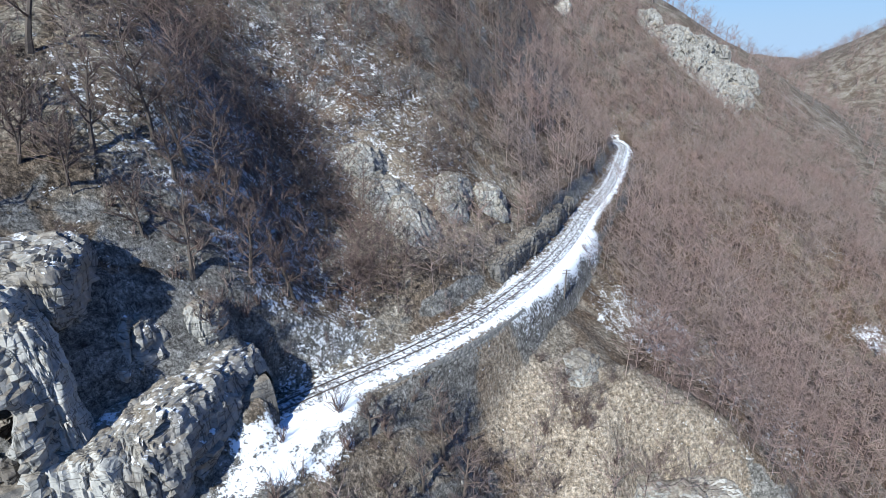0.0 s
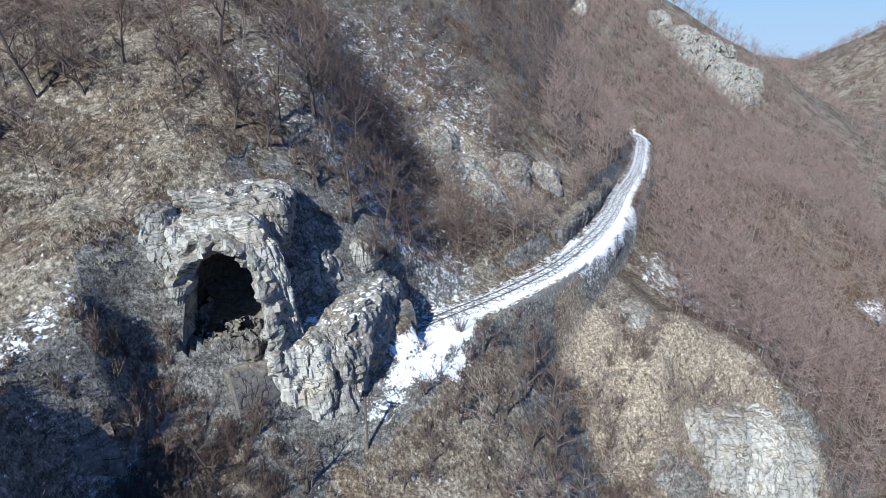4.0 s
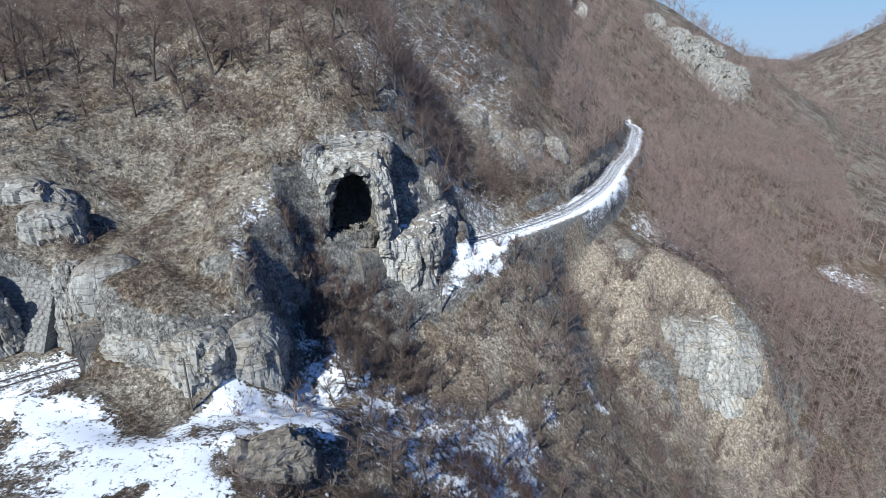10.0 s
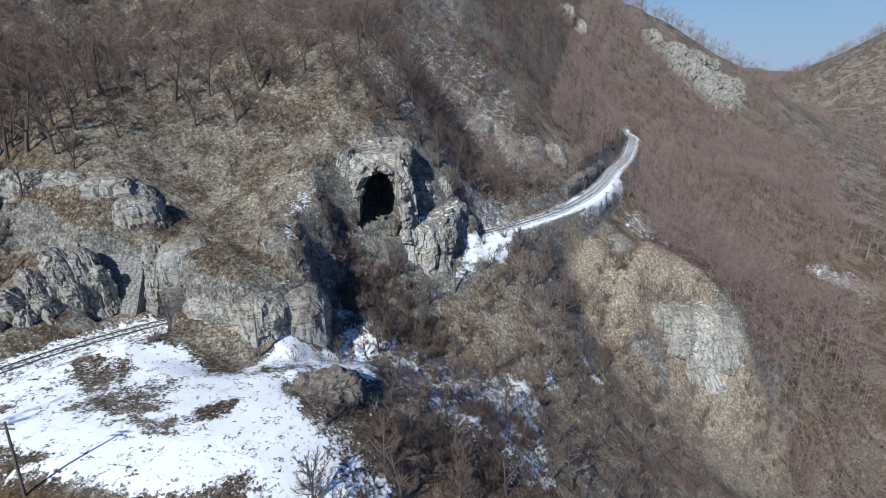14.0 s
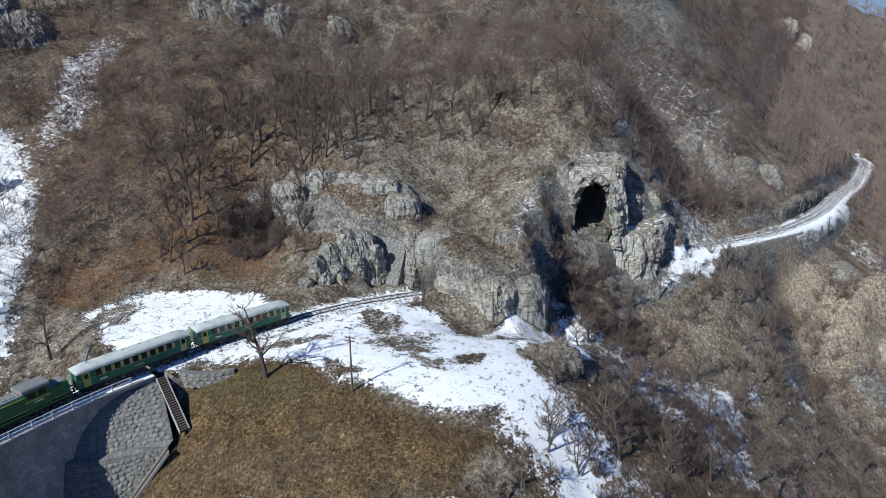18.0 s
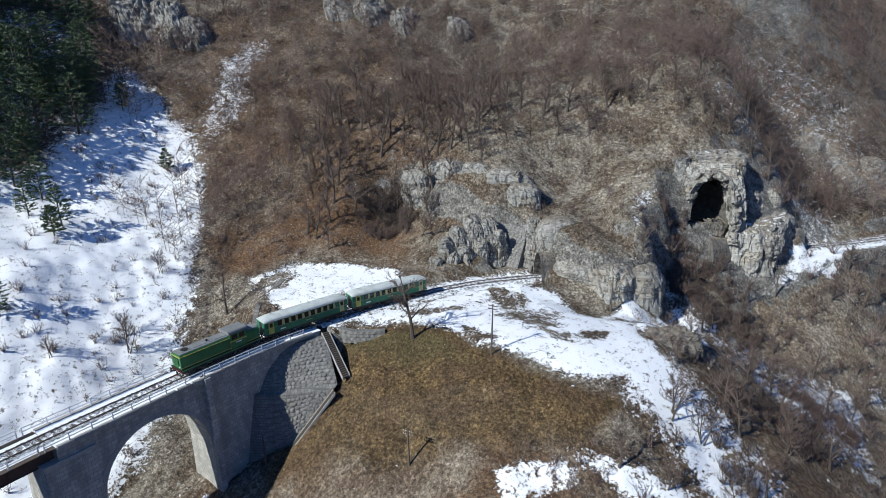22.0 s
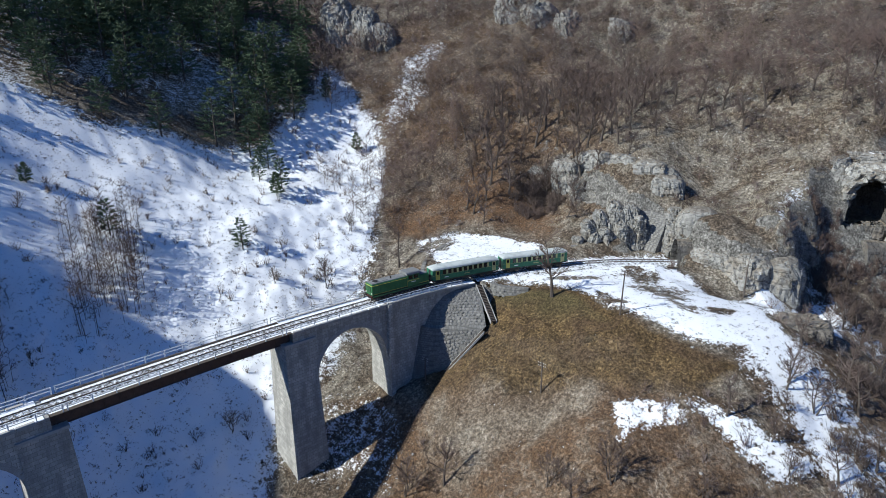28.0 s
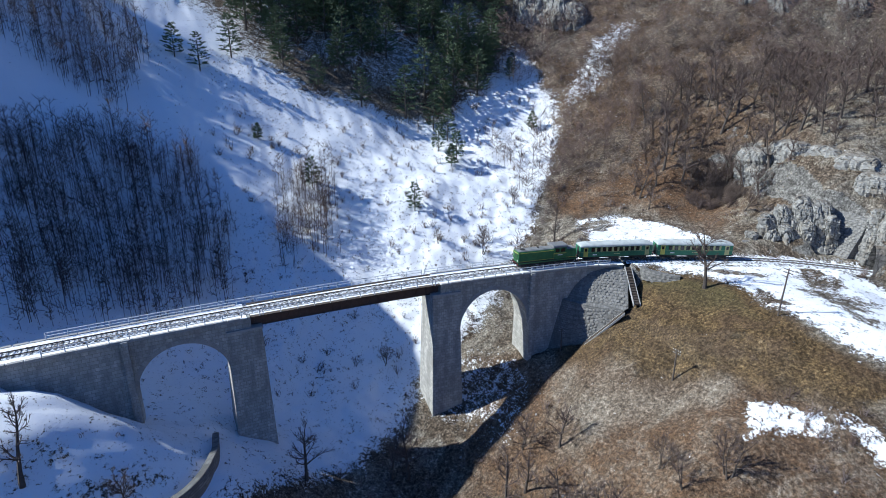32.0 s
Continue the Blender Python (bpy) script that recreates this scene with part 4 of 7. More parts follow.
# railings
for side in (-1, 1):
    for y0, y1, label in ((-131, Y_PIER2B, ""), (Y_PIER2B + 0.3, Y_PIER1A, ""), (Y_PIER1A + 0.4, -34, "")):
        rail_top = thing("railing", "grey steel railing along the viaduct deck", "railing", group="viaduct railings")
        s0, s1 = at_north(y0), at_north(y1)
        n = max(3, int((s1 - s0) / 2.3))
        for s in np.linspace(s0 + 0.1, s1 - 0.1, n):
            part("post", Shape().box(-0.06, 0.06, side * 2.93 - 0.06, side * 2.93 + 0.06, -0.34, 0.82, on_rail(s)), RAILING, rail_top)
        for z in (0.28, 0.76):
            frames = [on_rail(s) for s in np.linspace(s0, s1, 2 * n)]
            y = side * 2.93
            part("handrail" if z > 0.5 else "middle_rail", Shape().sweep(frames, [(y - 0.05, z - 0.05), (y + 0.05, z - 0.05), (y + 0.05, z + 0.05), (y - 0.05, z + 0.05)]), RAILING, rail_top)

# cone of pitched stone at the north abutment, with its stair
# rows of the cone from the deck down: each three points along it
CONE_ROWS = [[(-100.9, -39.6, -0.7), (-98.9, -36.7, -0.7), (-96.0, -32.3, -0.7)], [(-100.9, -43.6, -6.4), (-97.0, -41.6, -6.5), (-90.2, -37.2, -6.0)],
             [(-100.9, -44.5, -6.45), (-96.4, -42.4, -6.6), (-90.1, -38.0, -6.2)], [(-101.2, -47.4, -17.5), (-95.9, -44.9, -17.0), (-90.7, -38.7, -7.4)]]


def cone_point(u, v):
    """A point on the cone: u runs along it, v down over the upper slope (0 to 1), the berm (to 2) and the foot (to 3)."""
    k = min(int(v), 2)
    line = []
    for row in (CONE_ROWS[k], CONE_ROWS[k + 1]):
        a, b, c = (Vector(p) for p in row)
        line.append(a * (1 - u) * (1 - 2 * u) + b * 4 * u * (1 - u) + c * u * (2 * u - 1))
    p = line[0].lerp(line[1], v - k)
    swell = 0.45 * math.sin(math.pi * min(v, 1)) if v < 1 else 0.0
    return p + Vector((0.62, -0.45, 0.64)) * swell


cone = thing("stone_cone", "conical revetment of pitched grey stones beside the abutment", "revetment")
downs = [0, 0.2, 0.4, 0.6, 0.8, 1, 1.99, 2.2, 2.4, 2.6, 2.8, 3.0]
sh = Shape()
vv = [cone_point(k / 24, d) for d in downs for k in range(25)]
ff = [(i * 25 + k, (i + 1) * 25 + k, (i + 1) * 25 + k + 1, i * 25 + k + 1) for i in range(len(downs) - 1) for k in range(24)]
part("backing", sh.add(vv, ff), RUBBLE, cone)
rng = random.Random(4)


def cut_stone(w, h, t):
    """One rough stone with five to seven corners, lying in its x-z plane, bulging along y."""
    n = rng.randint(5, 7)
    ring = [(math.cos(math.tau * k / n) * w * rng.uniform(0.45, 0.6), math.sin(math.tau * k / n) * h * rng.uniform(0.45, 0.6)) for k in range(n)]
    v = [(x, -0.02, z) for x, z in ring] + [(x * 0.78, t * rng.uniform(0.6, 1.2), z * 0.78) for x, z in ring] + [(0, t * 1.25, 0)]
    f = [(k, (k + 1) % n, n + (k + 1) % n, n + k) for k in range(n)] + [(n + k, n + (k + 1) % n, 2 * n) for k in range(n)]
    return Shape().add(v, f)


stone_meshes = [cut_stone(rng.uniform(0.6, 0.95), rng.uniform(0.5, 0.75), rng.uniform(0.06, 0.15)).mesh("stone", PITCHED) for _ in range(12)]
made = 0
for v0, v1, rows in ((0.03, 0.98, 13), (2.05, 2.97, 11)):
    for row in range(rows):
        v = v0 + (v1 - v0) * (row + 0.5) / rows
        length = (cone_point(1, v) - cone_point(0.25, v)).length
        n = max(2, int(length / 0.74))
        for k in range(n):
            u = 0.25 + 0.75 * (k + 0.5 + 0.5 * (row % 2) + rng.uniform(-0.2, 0.2)) / n
            if made >= 298 or u > 0.985:
                continue
            p, q, r = cone_point(u, v), cone_point(u + 0.01, v), cone_point(u, v + 0.02)
            xa, za = (q - p).normalized(), (p - r).normalized()
            ya = za.cross(xa).normalized()
            if ya.z < 0:
                ya = -ya
            m = Matrix((xa, ya, xa.cross(ya))).transposed().to_4x4()
            m.translation = p - ya * 0.02
            part("stone", rng.choice(stone_meshes), None, cone, at=m @ Matrix.Rotation(rng.uniform(-0.5, 0.5), 4, "Y"))
            made += 1

stair = thing("stair", "narrow concrete stair down the side of the stone cone", "stair")


def flight(p, q, n, width=1.0):
    p, q = Vector(p), Vector(q)
    d = Vector((q.x - p.x, q.y - p.y, 0))
    turn = Matrix.Rotation(math.atan2(d.y, d.x), 4, "Z")
    for k in range(n):
        c = p.lerp(q, (k + 0.5) / n)
        part("tread", Shape().box(-0.17, 0.2, -width / 2, width / 2, -0.25, 0.03, Matrix.Translation(c) @ turn, 0.015), SLEEPER, stair)
    for side in (-1, 1):
        off = turn @ Vector((0, side * (width / 2 + 0.12), 0))
        frames = [Matrix.Translation(p.lerp(q, k / 6) + off) @ turn for k in range(7)]
        part("stringer", Shape().sweep(frames, [(-0.07, -0.45), (0.07, -0.45), (0.07, 0.1), (-0.07, 0.1)]), CONCRETE, stair)


flight((-96.1, -31.9, -0.35), (-89.3, -35.9, -5.2), 24)
flight((-89.7, -38.7, -6.3), (-95.1, -45.6, -15.6), 38, 0.8)


# retaining walls that follow a line; top level, height, batter
def wall_along(name, label, line, top, height, thick=0.9, mat=None, stones=0, seed=1, batter=0.18):
    pts = spline(line, 0.8)
    w = thing(name, label, "retaining wall")
    n = len(pts)
    tops = np.interp(np.linspace(0, 1, n), np.linspace(0, 1, len(top)), top)
    highs = np.interp(np.linspace(0, 1, n), np.linspace(0, 1, len(height)), height)
    tan = np.gradient(pts[:, :2], axis=0)
    tan /= np.linalg.norm(tan, axis=1)[:, None]
    out = np.c_[tan[:, 1], -tan[:, 0]]
    v = []
    for p, o, t, h in zip(pts, out, tops, highs):
        v += [(*(p[:2] - o * thick), t), (*p[:2], t), (*(p[:2] + o * batter * h), t - h), (*(p[:2] - o * thick), t - h)]
    f = []
    for i in range(n - 1):
        for k in range(4):
            a, b = 4 * i + k, 4 * i + (k + 1) % 4
            f.append((a, b, b + 4, a + 4))
    f += [(3, 2, 1, 0), (4 * n - 4, 4 * n - 3, 4 * n - 2, 4 * n - 1)]
    part("core", Shape().add(v, f), mat or RUBBLE, w)
    r = random.Random(seed)
    made = 0
    row = 0.3
    while stones and made < stones and row < max(highs):
        i = r.uniform(0, 1)
        while i < n - 1.01 and made < stones:
            k, u = int(i), i - int(i)
            h = highs[k]
            if row < h:
                base = pts[k][:2] * (1 - u) + pts[k + 1][:2] * u + out[k] * batter * row
                xa, za = Vector((*tan[k], 0)), Vector((*(out[k] * -batter), 1)).normalized()
                ya = Vector((*out[k], batter)).normalized()
                m = Matrix((xa, ya, xa.cross(ya))).transposed().to_4x4()
                m.translation = Vector((*base, tops[k] - row)) - ya * 0.03
                part("stone", r.choice(stone_meshes), None, w, at=m)
                made += 1
            i += r.uniform(0.85, 1.05) / 0.8 * 0.95
        row += 0.56
    return w


# ---- retaining walls ----
def beside(y0, y1, off, n=7):
    """Points beside the railway between two northings; off is positive to its right."""
    out = []
    for y in np.linspace(y0, y1, n):
        p = on_rail(at_north(y)) @ Vector((0, -off, 0))
        out.append((p.x, p.y))
    return out


def ground_tops(pts, up=0.15):
    """Wall tops that lie level with the ground behind them."""
    p = np.array(pts, float)
    return (ground_level(p[:, 0], p[:, 1]) + up).tolist()


wall_along("retaining_wall", "long rubble retaining wall carrying the track bench above the slope", beside(53, 84, 4.3), [-1.7, -1.8, -1.9, -2.0], [2.2, 4.6, 4.8, 3.6, 1.6], stones=290, seed=5)
wall_along("retaining_wall", "low grey wall under the edge of the snowy shelf", [(-97.2, -29.2), (-93.5, -30.2), (-90, -29.4), (-87, -27.6)][::-1][::-1], [-0.2, -0.3], [2.6, 2.0, 1.2], stones=60, seed=6)
wall_along("retaining_wall", "curved grey wall on the far edge of the shelf", [(-119.5, -8), (-118.5, -18), (-115.5, -27), (-110.5, -35)][::-1], ground_tops([(-108.5, -33), (-113.5, -26), (-116, -18), (-117, -8)]), [6.0, 5.0, 3.0], stones=0, seed=7)
wall_along("retaining_wall", "grey cut-stone wall against the rock beside the tunnel mouth", [(-75.0, 12.2), (-77.6, 12.9), (-80.4, 13.2), (-83.4, 12.6)][::-1], [9.0, 9.2, 8.6], [9.4, 9.6, 9.4], thick=5.0, stones=230, seed=8, batter=0.46)
wall_along("retaining_wall", "low dark wall under the crags beside the track", [(-82.5, 7.4), (-87, 3.4), (-91.5, -2.2)][::-1], [1.9, 2.3, 2.1], [2.4, 2.6, 2.4], stones=80, seed=9)

wall_along("retaining_wall", "curved stone wall round the snowy ledge by the abutment", [(-104, -111.5), (-97, -112.5), (-91.5, -116), (-88, -123), (-86, -131)][::-1][::-1], ground_tops([(-104, -113.5), (-98, -114.5), (-93.5, -117.5), (-90, -124), (-88.5, -131)]), [3, 4, 4], stones=0, seed=12)

# ---- the train ----
def paint_material(name, col, dirt=(0.03, 0.028, 0.024), rough=0.42):
    m, t, s = material(name)
    at = coords(t)
    streak = noise_tex(t, coords(t, (3, 3, 0.5)), 1.6, 5, 0.7)
    big = noise_tex(t, at, 0.8, 4)
    c = ramp(t, big, [(0.3, tuple(v * 0.82 for v in col)), (0.7, tuple(min(1, v * 1.15) for v in col))])
    c = mix(t, ramp(t, streak, [(0.5, (0.0,)), (0.8, (0.35,))]), c, dirt)
    t.links.new(c, s.inputs["Base Color"])
    t.links.new(ramp(t, streak, [(0.3, (rough,)), (0.8, (min(1, rough + 0.35),))]), s.inputs["Roughness"])
    return m


LOCO_GREEN = paint_material("loco_green", (0.030, 0.150, 0.048))
COACH_GREEN = paint_material("coach_green", (0.018, 0.150, 0.075))
YELLOW = paint_material("yellow_paint", (0.52, 0.47, 0.09))
CREAM = paint_material("pale_yellow_panel", (0.48, 0.47, 0.20))
ROOF_PALE = paint_material("pale_grey_roof", (0.50, 0.53, 0.51), (0.2, 0.19, 0.17), 0.6)
ROOF_DARK = paint_material("sooty_grey_roof", (0.20, 0.205, 0.205), (0.04, 0.04, 0.04), 0.65)
UNDER = plain("oily_underframe", (0.028, 0.026, 0.024), 0.7, 0.2, 0.4, 3)
RED = paint_material("dull_red_beam", (0.30, 0.035, 0.025))
WHITE = plain("white_lettering", (0.75, 0.75, 0.72), 0.6, 0, 0.1, 4, 0)
m_, t_, s_ = material("dark_window_glass")
s_.inputs["Base Color"].default_value, s_.inputs["Roughness"].default_value = (0.012, 0.014, 0.016, 1), 0.08
GLASS = m_
m_, t_, s_ = material("lamp_glass")
s_.inputs["Base Color"].default_value, s_.inputs["Roughness"].default_value = (0.7, 0.7, 0.66, 1), 0.1
LENS = m_


def wheelset(parent, x):
    for side in (-1, 1):
        w = part("wheel", Shape().tube([(x, side * 0.69, 0.46), (x, side * 0.76, 0.46), (x, side * 0.765, 0.46), (x, side * 0.83, 0.46)], [0.50, 0.50, 0.46, 0.45], 16), STEEL, parent)
        part("axle_box", Shape().box(x - 0.16, x + 0.16, side * 0.98 - 0.08, side * 0.98 + 0.08, 0.32, 0.60, bevel=0.03), UNDER, w)
    part("axle", Shape().tube([(x, -0.7, 0.46), (x, 0.7, 0.46)], 0.08, 8), UNDER, parent)


def bogie(parent, x, base=2.2):
    b = part("bogie", Shape().box(x - base / 2 - 0.7, x + base / 2 + 0.7, -0.97, -0.85, 0.40, 0.72).box(x - base / 2 - 0.7, x + base / 2 + 0.7, 0.85, 0.97, 0.40, 0.72).box(x - 0.3, x + 0.3, -0.9, 0.9, 0.42, 0.8).box(x - base / 2 - 0.7, x - base / 2 - 0.58, -0.9, 0.9, 0.45, 0.68).box(x + base / 2 + 0.58, x + base / 2 + 0.7, -0.9, 0.9, 0.45, 0.68), UNDER, parent)
    for k in (-1, 1):
        wheelset(b, x + k * base / 2)
    for side in (-1, 1):
        part("spring", Shape().box(x - 0.5, x + 0.5, side * 1.0 - 0.06, side * 1.0 + 0.06, 0.5, 0.62, bevel=0.02), UNDER, b)


def buffers(parent, x, way):
    beam = part("buffer_beam", Shape().box(min(x, x - way * 0.14), max(x, x - way * 0.14), -1.35, 1.35, 0.82, 1.22), RED, parent)
    for side in (-0.88, 0.88):
        part("buffer", Shape().tube([(x, side, 1.05), (x + way * 0.38, side, 1.05), (x + way * 0.385, side, 1.05), (x + way * 0.46, side, 1.05)], [0.1, 0.08, 0.24, 0.22], 12), UNDER, beam)
    part("coupling", Shape().box(min(x, x + way * 0.4), max(x, x + way * 0.4), -0.06, 0.06, 0.93, 1.05), UNDER, beam)


def hood(x0, x1, w, z0, z1, r=0.22, n=4):
    """A box with rounded top edges along x."""
    prof = [(-w, z0), (-w, z1 - r)] + [(-w + r - r * math.cos(a), z1 - r + r * math.sin(a)) for a in np.linspace(0.3, math.pi / 2, n)]
    prof += [(-y, z) for y, z in prof[::-1]]
    sh, v = Shape(), []
    for x in (x0, x1):
        v += [(x, y, z) for y, z in prof]
    k = len(prof)
    f = [(i, (i + 1) % k, k + (i + 1) % k, k + i) for i in range(k)]
    return sh.add(v, f + [tuple(range(k - 1, -1, -1)), tuple(range(k, 2 * k))])


def locomotive(at):
    """Long hood towards -x, raised cab behind the middle, short hood at the back."""
    o = thing("locomotive", "green diesel locomotive with yellow stripes and sooty grey hoods", "locomotive", at)
    part("underframe", Shape().box(-6.5, 6.5, -1.35, 1.35, 0.86, 1.22), UNDER, o)
    part("running_board", Shape().box(-6.55, 6.55, -1.42, 1.42, 1.20, 1.28), UNDER, o)
    for y in (-1.38, 1.38):
        part("side_skirt", Shape().box(-6.4, 6.4, y - 0.02, y + 0.02, 0.96, 1.19), LOCO_GREEN, o)
    long_hood = part("long_hood", hood(-6.35, 1.35, 1.22, 1.28, 3.35), LOCO_GREEN, o)
    part("hood_roof", hood(-6.2, 1.3, 1.05, 3.33, 3.47, 0.06), ROOF_DARK, long_hood, "sooty grey hood roof")
    for x in np.arange(-5.7, 0.9, 0.82):
        for y in (-1.235, 1.235):
            part("hood_door", Shape().box(x, x + 0.72, y - 0.025, y + 0.025, 1.5, 3.0), LOCO_GREEN, long_hood)
        part("roof_hatch", Shape().box(x + 0.05, x + 0.68, -0.62, 0.62, 3.46, 3.54, bevel=0.02), ROOF_DARK, long_hood)
    for side in (-1, 1):
        for z, h in ((3.08, 0.07), (1.40, 0.07)):
            y = side * 1.245
            part("stripe", Shape().box(-6.36, 1.3, y - 0.035, y + 0.035, z, z + h), YELLOW, long_hood, "thin yellow stripe")
    part("nose_stripe", Shape().box(-6.40, -6.345, -1.2, 1.2, 3.0, 3.09), YELLOW, long_hood, "thin yellow stripe")
    grille = part("radiator_grille", Shape().box(-6.42, -6.34, -0.75, 0.75, 1.7, 2.85), UNDER, long_hood)
    for z in np.arange(1.78, 2.8, 0.13):
        part("slat", Shape().box(-6.46, -6.41, -0.72, 0.72, z, z + 0.05), LOCO_GREEN, grille)
    for y in (-0.95, 0.95):
        part("headlamp", Shape().tube([(-6.34, y, 1.62), (-6.47, y, 1.62)], [0.14, 0.13], 12), LENS, long_hood)
    part("exhaust", Shape().tube([(-1.6, 0, 3.45), (-1.6, 0, 3.78)], 0.16, 10), UNDER, long_hood)
    part("fan_grille", Shape().tube([(-5.0, 0, 3.50), (-5.0, 0, 3.60)], [0.55, 0.52], 18), UNDER, long_hood)
    cab = part("cab", hood(1.35, 4.05, 1.36, 1.28, 3.72, 0.25), LOCO_GREEN, o)
    part("cab_roof", hood(1.15, 4.25, 1.42, 3.62, 4.12, 0.45, 6), ROOF_DARK, cab, "rounded sooty grey cab roof")
    for side in (-1, 1):
        y = side * 1.37
        for x in (1.62, 2.85):
            part("cab_window", Shape().box(x, x + 0.85, y - 0.02, y + 0.02, 2.72, 3.42), GLASS, cab)
        part("cab_stripe", Shape().box(1.36, 4.04, y - 0.015, y + 0.015, 2.36, 2.52), YELLOW, cab, "yellow stripe")
        part("number_bar", Shape().box(2.2, 3.2, y - 0.022, y + 0.022, 2.05, 2.2), WHITE, cab, "plain pale bar in place of its number")
        part("handrail", Shape().tube([(1.28, side * 1.4, 1.3), (1.28, side * 1.4, 2.6)], 0.025, 6), YELLOW, cab)
    for x in (1.33, 4.06):
        for y in (-0.72, 0.72):
            part("cab_window", Shape().box(x - 0.02, x + 0.02, y - 0.45, y + 0.45, 3.42 - (0 if x > 2 else 0) - 0.02, 3.68), GLASS, cab)
    short_hood = part("short_hood", hood(4.05, 6.35, 1.22, 1.28, 3.05), LOCO_GREEN, o)
    part("hood_roof", hood(4.2, 6.25, 1.0, 3.03, 3.15, 0.06), ROOF_DARK, short_hood, "sooty grey hood roof")
    for x in (4.3, 5.3):
        for y in (-1.235, 1.235):
            part("hood_door", Shape().box(x, x + 0.85, y - 0.025, y + 0.025, 1.5, 2.8), LOCO_GREEN, short_hood)
    for side in (-1, 1):
        part("stripe", Shape().box(4.06, 6.36, side * 1.245 - 0.035, side * 1.245 + 0.035, 1.40, 1.47), YELLOW, short_hood, "thin yellow stripe")
    for x in (-4.3, 4.3):
        bogie(o, x, 2.3)
    part("fuel_tank", Shape().box(-1.6, 1.6, -1.2, 1.2, 0.42, 0.9, bevel=0.05), UNDER, o)
    for x in (-6.5, 6.5):
        for side in (-1, 1):
            part("step", Shape().box(x - 0.25, x + 0.25, side * 1.36 - 0.12, side * 1.36 + 0.12, 0.45, 0.5).box(x - 0.25, x - 0.22, side * 1.36 - 0.1, side * 1.36 + 0.1, 0.45, 0.9).box(x + 0.22, x + 0.25, side * 1.36 - 0.1, side * 1.36 + 0.1, 0.45, 0.9), UNDER, o)
        buffers(o, x, 1 if x > 0 else -1)
    return o


def coach(at, label):
    o = thing("passenger_coach", label, "railway coach", at, group="coaches of the train")
    L = 7.6
    part("underframe", Shape().box(-L, L, -1.3, 1.3, 0.88, 1.12), UNDER, o)
    body = part("body", Shape().box(-L, L, -1.40, 1.40, 1.10, 3.22), COACH_GREEN, o)
    # arched roof with rounded ends
    v, n = [], 11
    xs = [-L - 0.05, -L + 0.25, -L + 0.8, -L + 1.6, 0, L - 1.6, L - 0.8, L - 0.25, L + 0.05]
    for x in xs:
        e = max(0.0, (abs(x) - (L - 1.6)) / 1.65)
        h = 0.64 * (1 - 0.55 * e * e)
        for k in range(n):
            a = math.pi * k / (n - 1)
            v.append((x, -1.47 * math.cos(a), 3.20 + h * math.sin(a) ** 0.8))
    f = [(i * n + k, (i + 1) * n + k, (i + 1) * n + k + 1, i * n + k + 1) for i in range(len(xs) - 1) for k in range(n - 1)]
    f += [tuple(range(n)), tuple(range(len(v) - 1, len(v) - n - 1, -1))] + [(i * n, i * n + n - 1, (i + 1) * n + n - 1, (i + 1) * n) for i in range(len(xs) - 1)]
    roof = part("roof", Shape().add(v, f), ROOF_PALE, o, "pale grey arched roof", soft=False)
    for x in np.arange(-5.8, 6, 2.3):
        part("roof_vent", Shape().tube([(x, 0.35, 3.76), (x, 0.35, 3.94), (x, 0.35, 3.98)], [0.14, 0.18, 0.05], 10), ROOF_PALE, roof)
    for x in np.arange(-6.4, 6.5, 1.6):
        part("roof_seam", Shape().tube([(x, -1.475 * math.cos(a), 3.205 + 0.645 * math.sin(a) ** 0.8) for a in np.linspace(0.12, math.pi - 0.12, 9)], 0.02, 4), ROOF_PALE, roof)
    for side in (-1, 1):
        y = side * 1.405
        part("gutter", Shape().box(-L, L, side * 1.46 - 0.03, side * 1.46 + 0.03, 3.16, 3.24), ROOF_PALE, o)
        part("lower_band", Shape().box(-L + 0.02, L - 0.02, y - 0.012, y + 0.012, 2.06, 2.10), CREAM, body, "thin pale line")
        # yellow panels and dark windows by turns
        for k in range(9):
            x = -5.3 + k * 1.18
            w = part("window", Shape().box(x, x + 0.62, y - 0.02, y + 0.02, 2.22, 2.98), GLASS, body, "dark coach window")
            part("window_frame", Shape().box(x - 0.05, x + 0.67, y - 0.014, y + 0.014, 2.17, 3.03), UNDER, w)
            part("panel", Shape().box(x + 0.69, x + 1.10, y - 0.016, y + 0.016, 2.17, 3.03), CREAM, body, "pale yellow panel between windows")
        for x in (-6.95, 6.05):
            d = part("door", Shape().box(x, x + 0.9, y - 0.022, y + 0.022, 1.15, 3.08), YELLOW if x < 0 else CREAM, body, "yellow end door")
            part("door_window", Shape().box(x + 0.2, x + 0.7, y - 0.03, y + 0.03, 2.25, 2.92), GLASS, d)
            part("step", Shape().box(x, x + 0.9, side * 1.5 - 0.1, side * 1.5 + 0.1, 0.55, 0.6), UNDER, d)
        part("number_bar", Shape().box(-5.0, -4.1, y - 0.015, y + 0.015, 1.42, 1.62), WHITE, body, "plain pale bar in place of its lettering")
        part("lettering_bar", Shape().box(-0.5, 0.7, y - 0.015, y + 0.015, 1.55, 1.68), CREAM, body, "plain bar in place of its lettering")
    for x in (-L, L):
        way = 1 if x > 0 else -1
        end = part("end_wall", Shape().box(min(x, x + way * 0.03), max(x, x + way * 0.03), -1.36, 1.36, 1.1, 3.3), COACH_GREEN, o)
        part("gangway_door", Shape().box(min(x, x + way * 0.06), max(x, x + way * 0.06), -0.42, 0.42, 1.15, 3.0), UNDER, end)
        buffers(o, x, way)
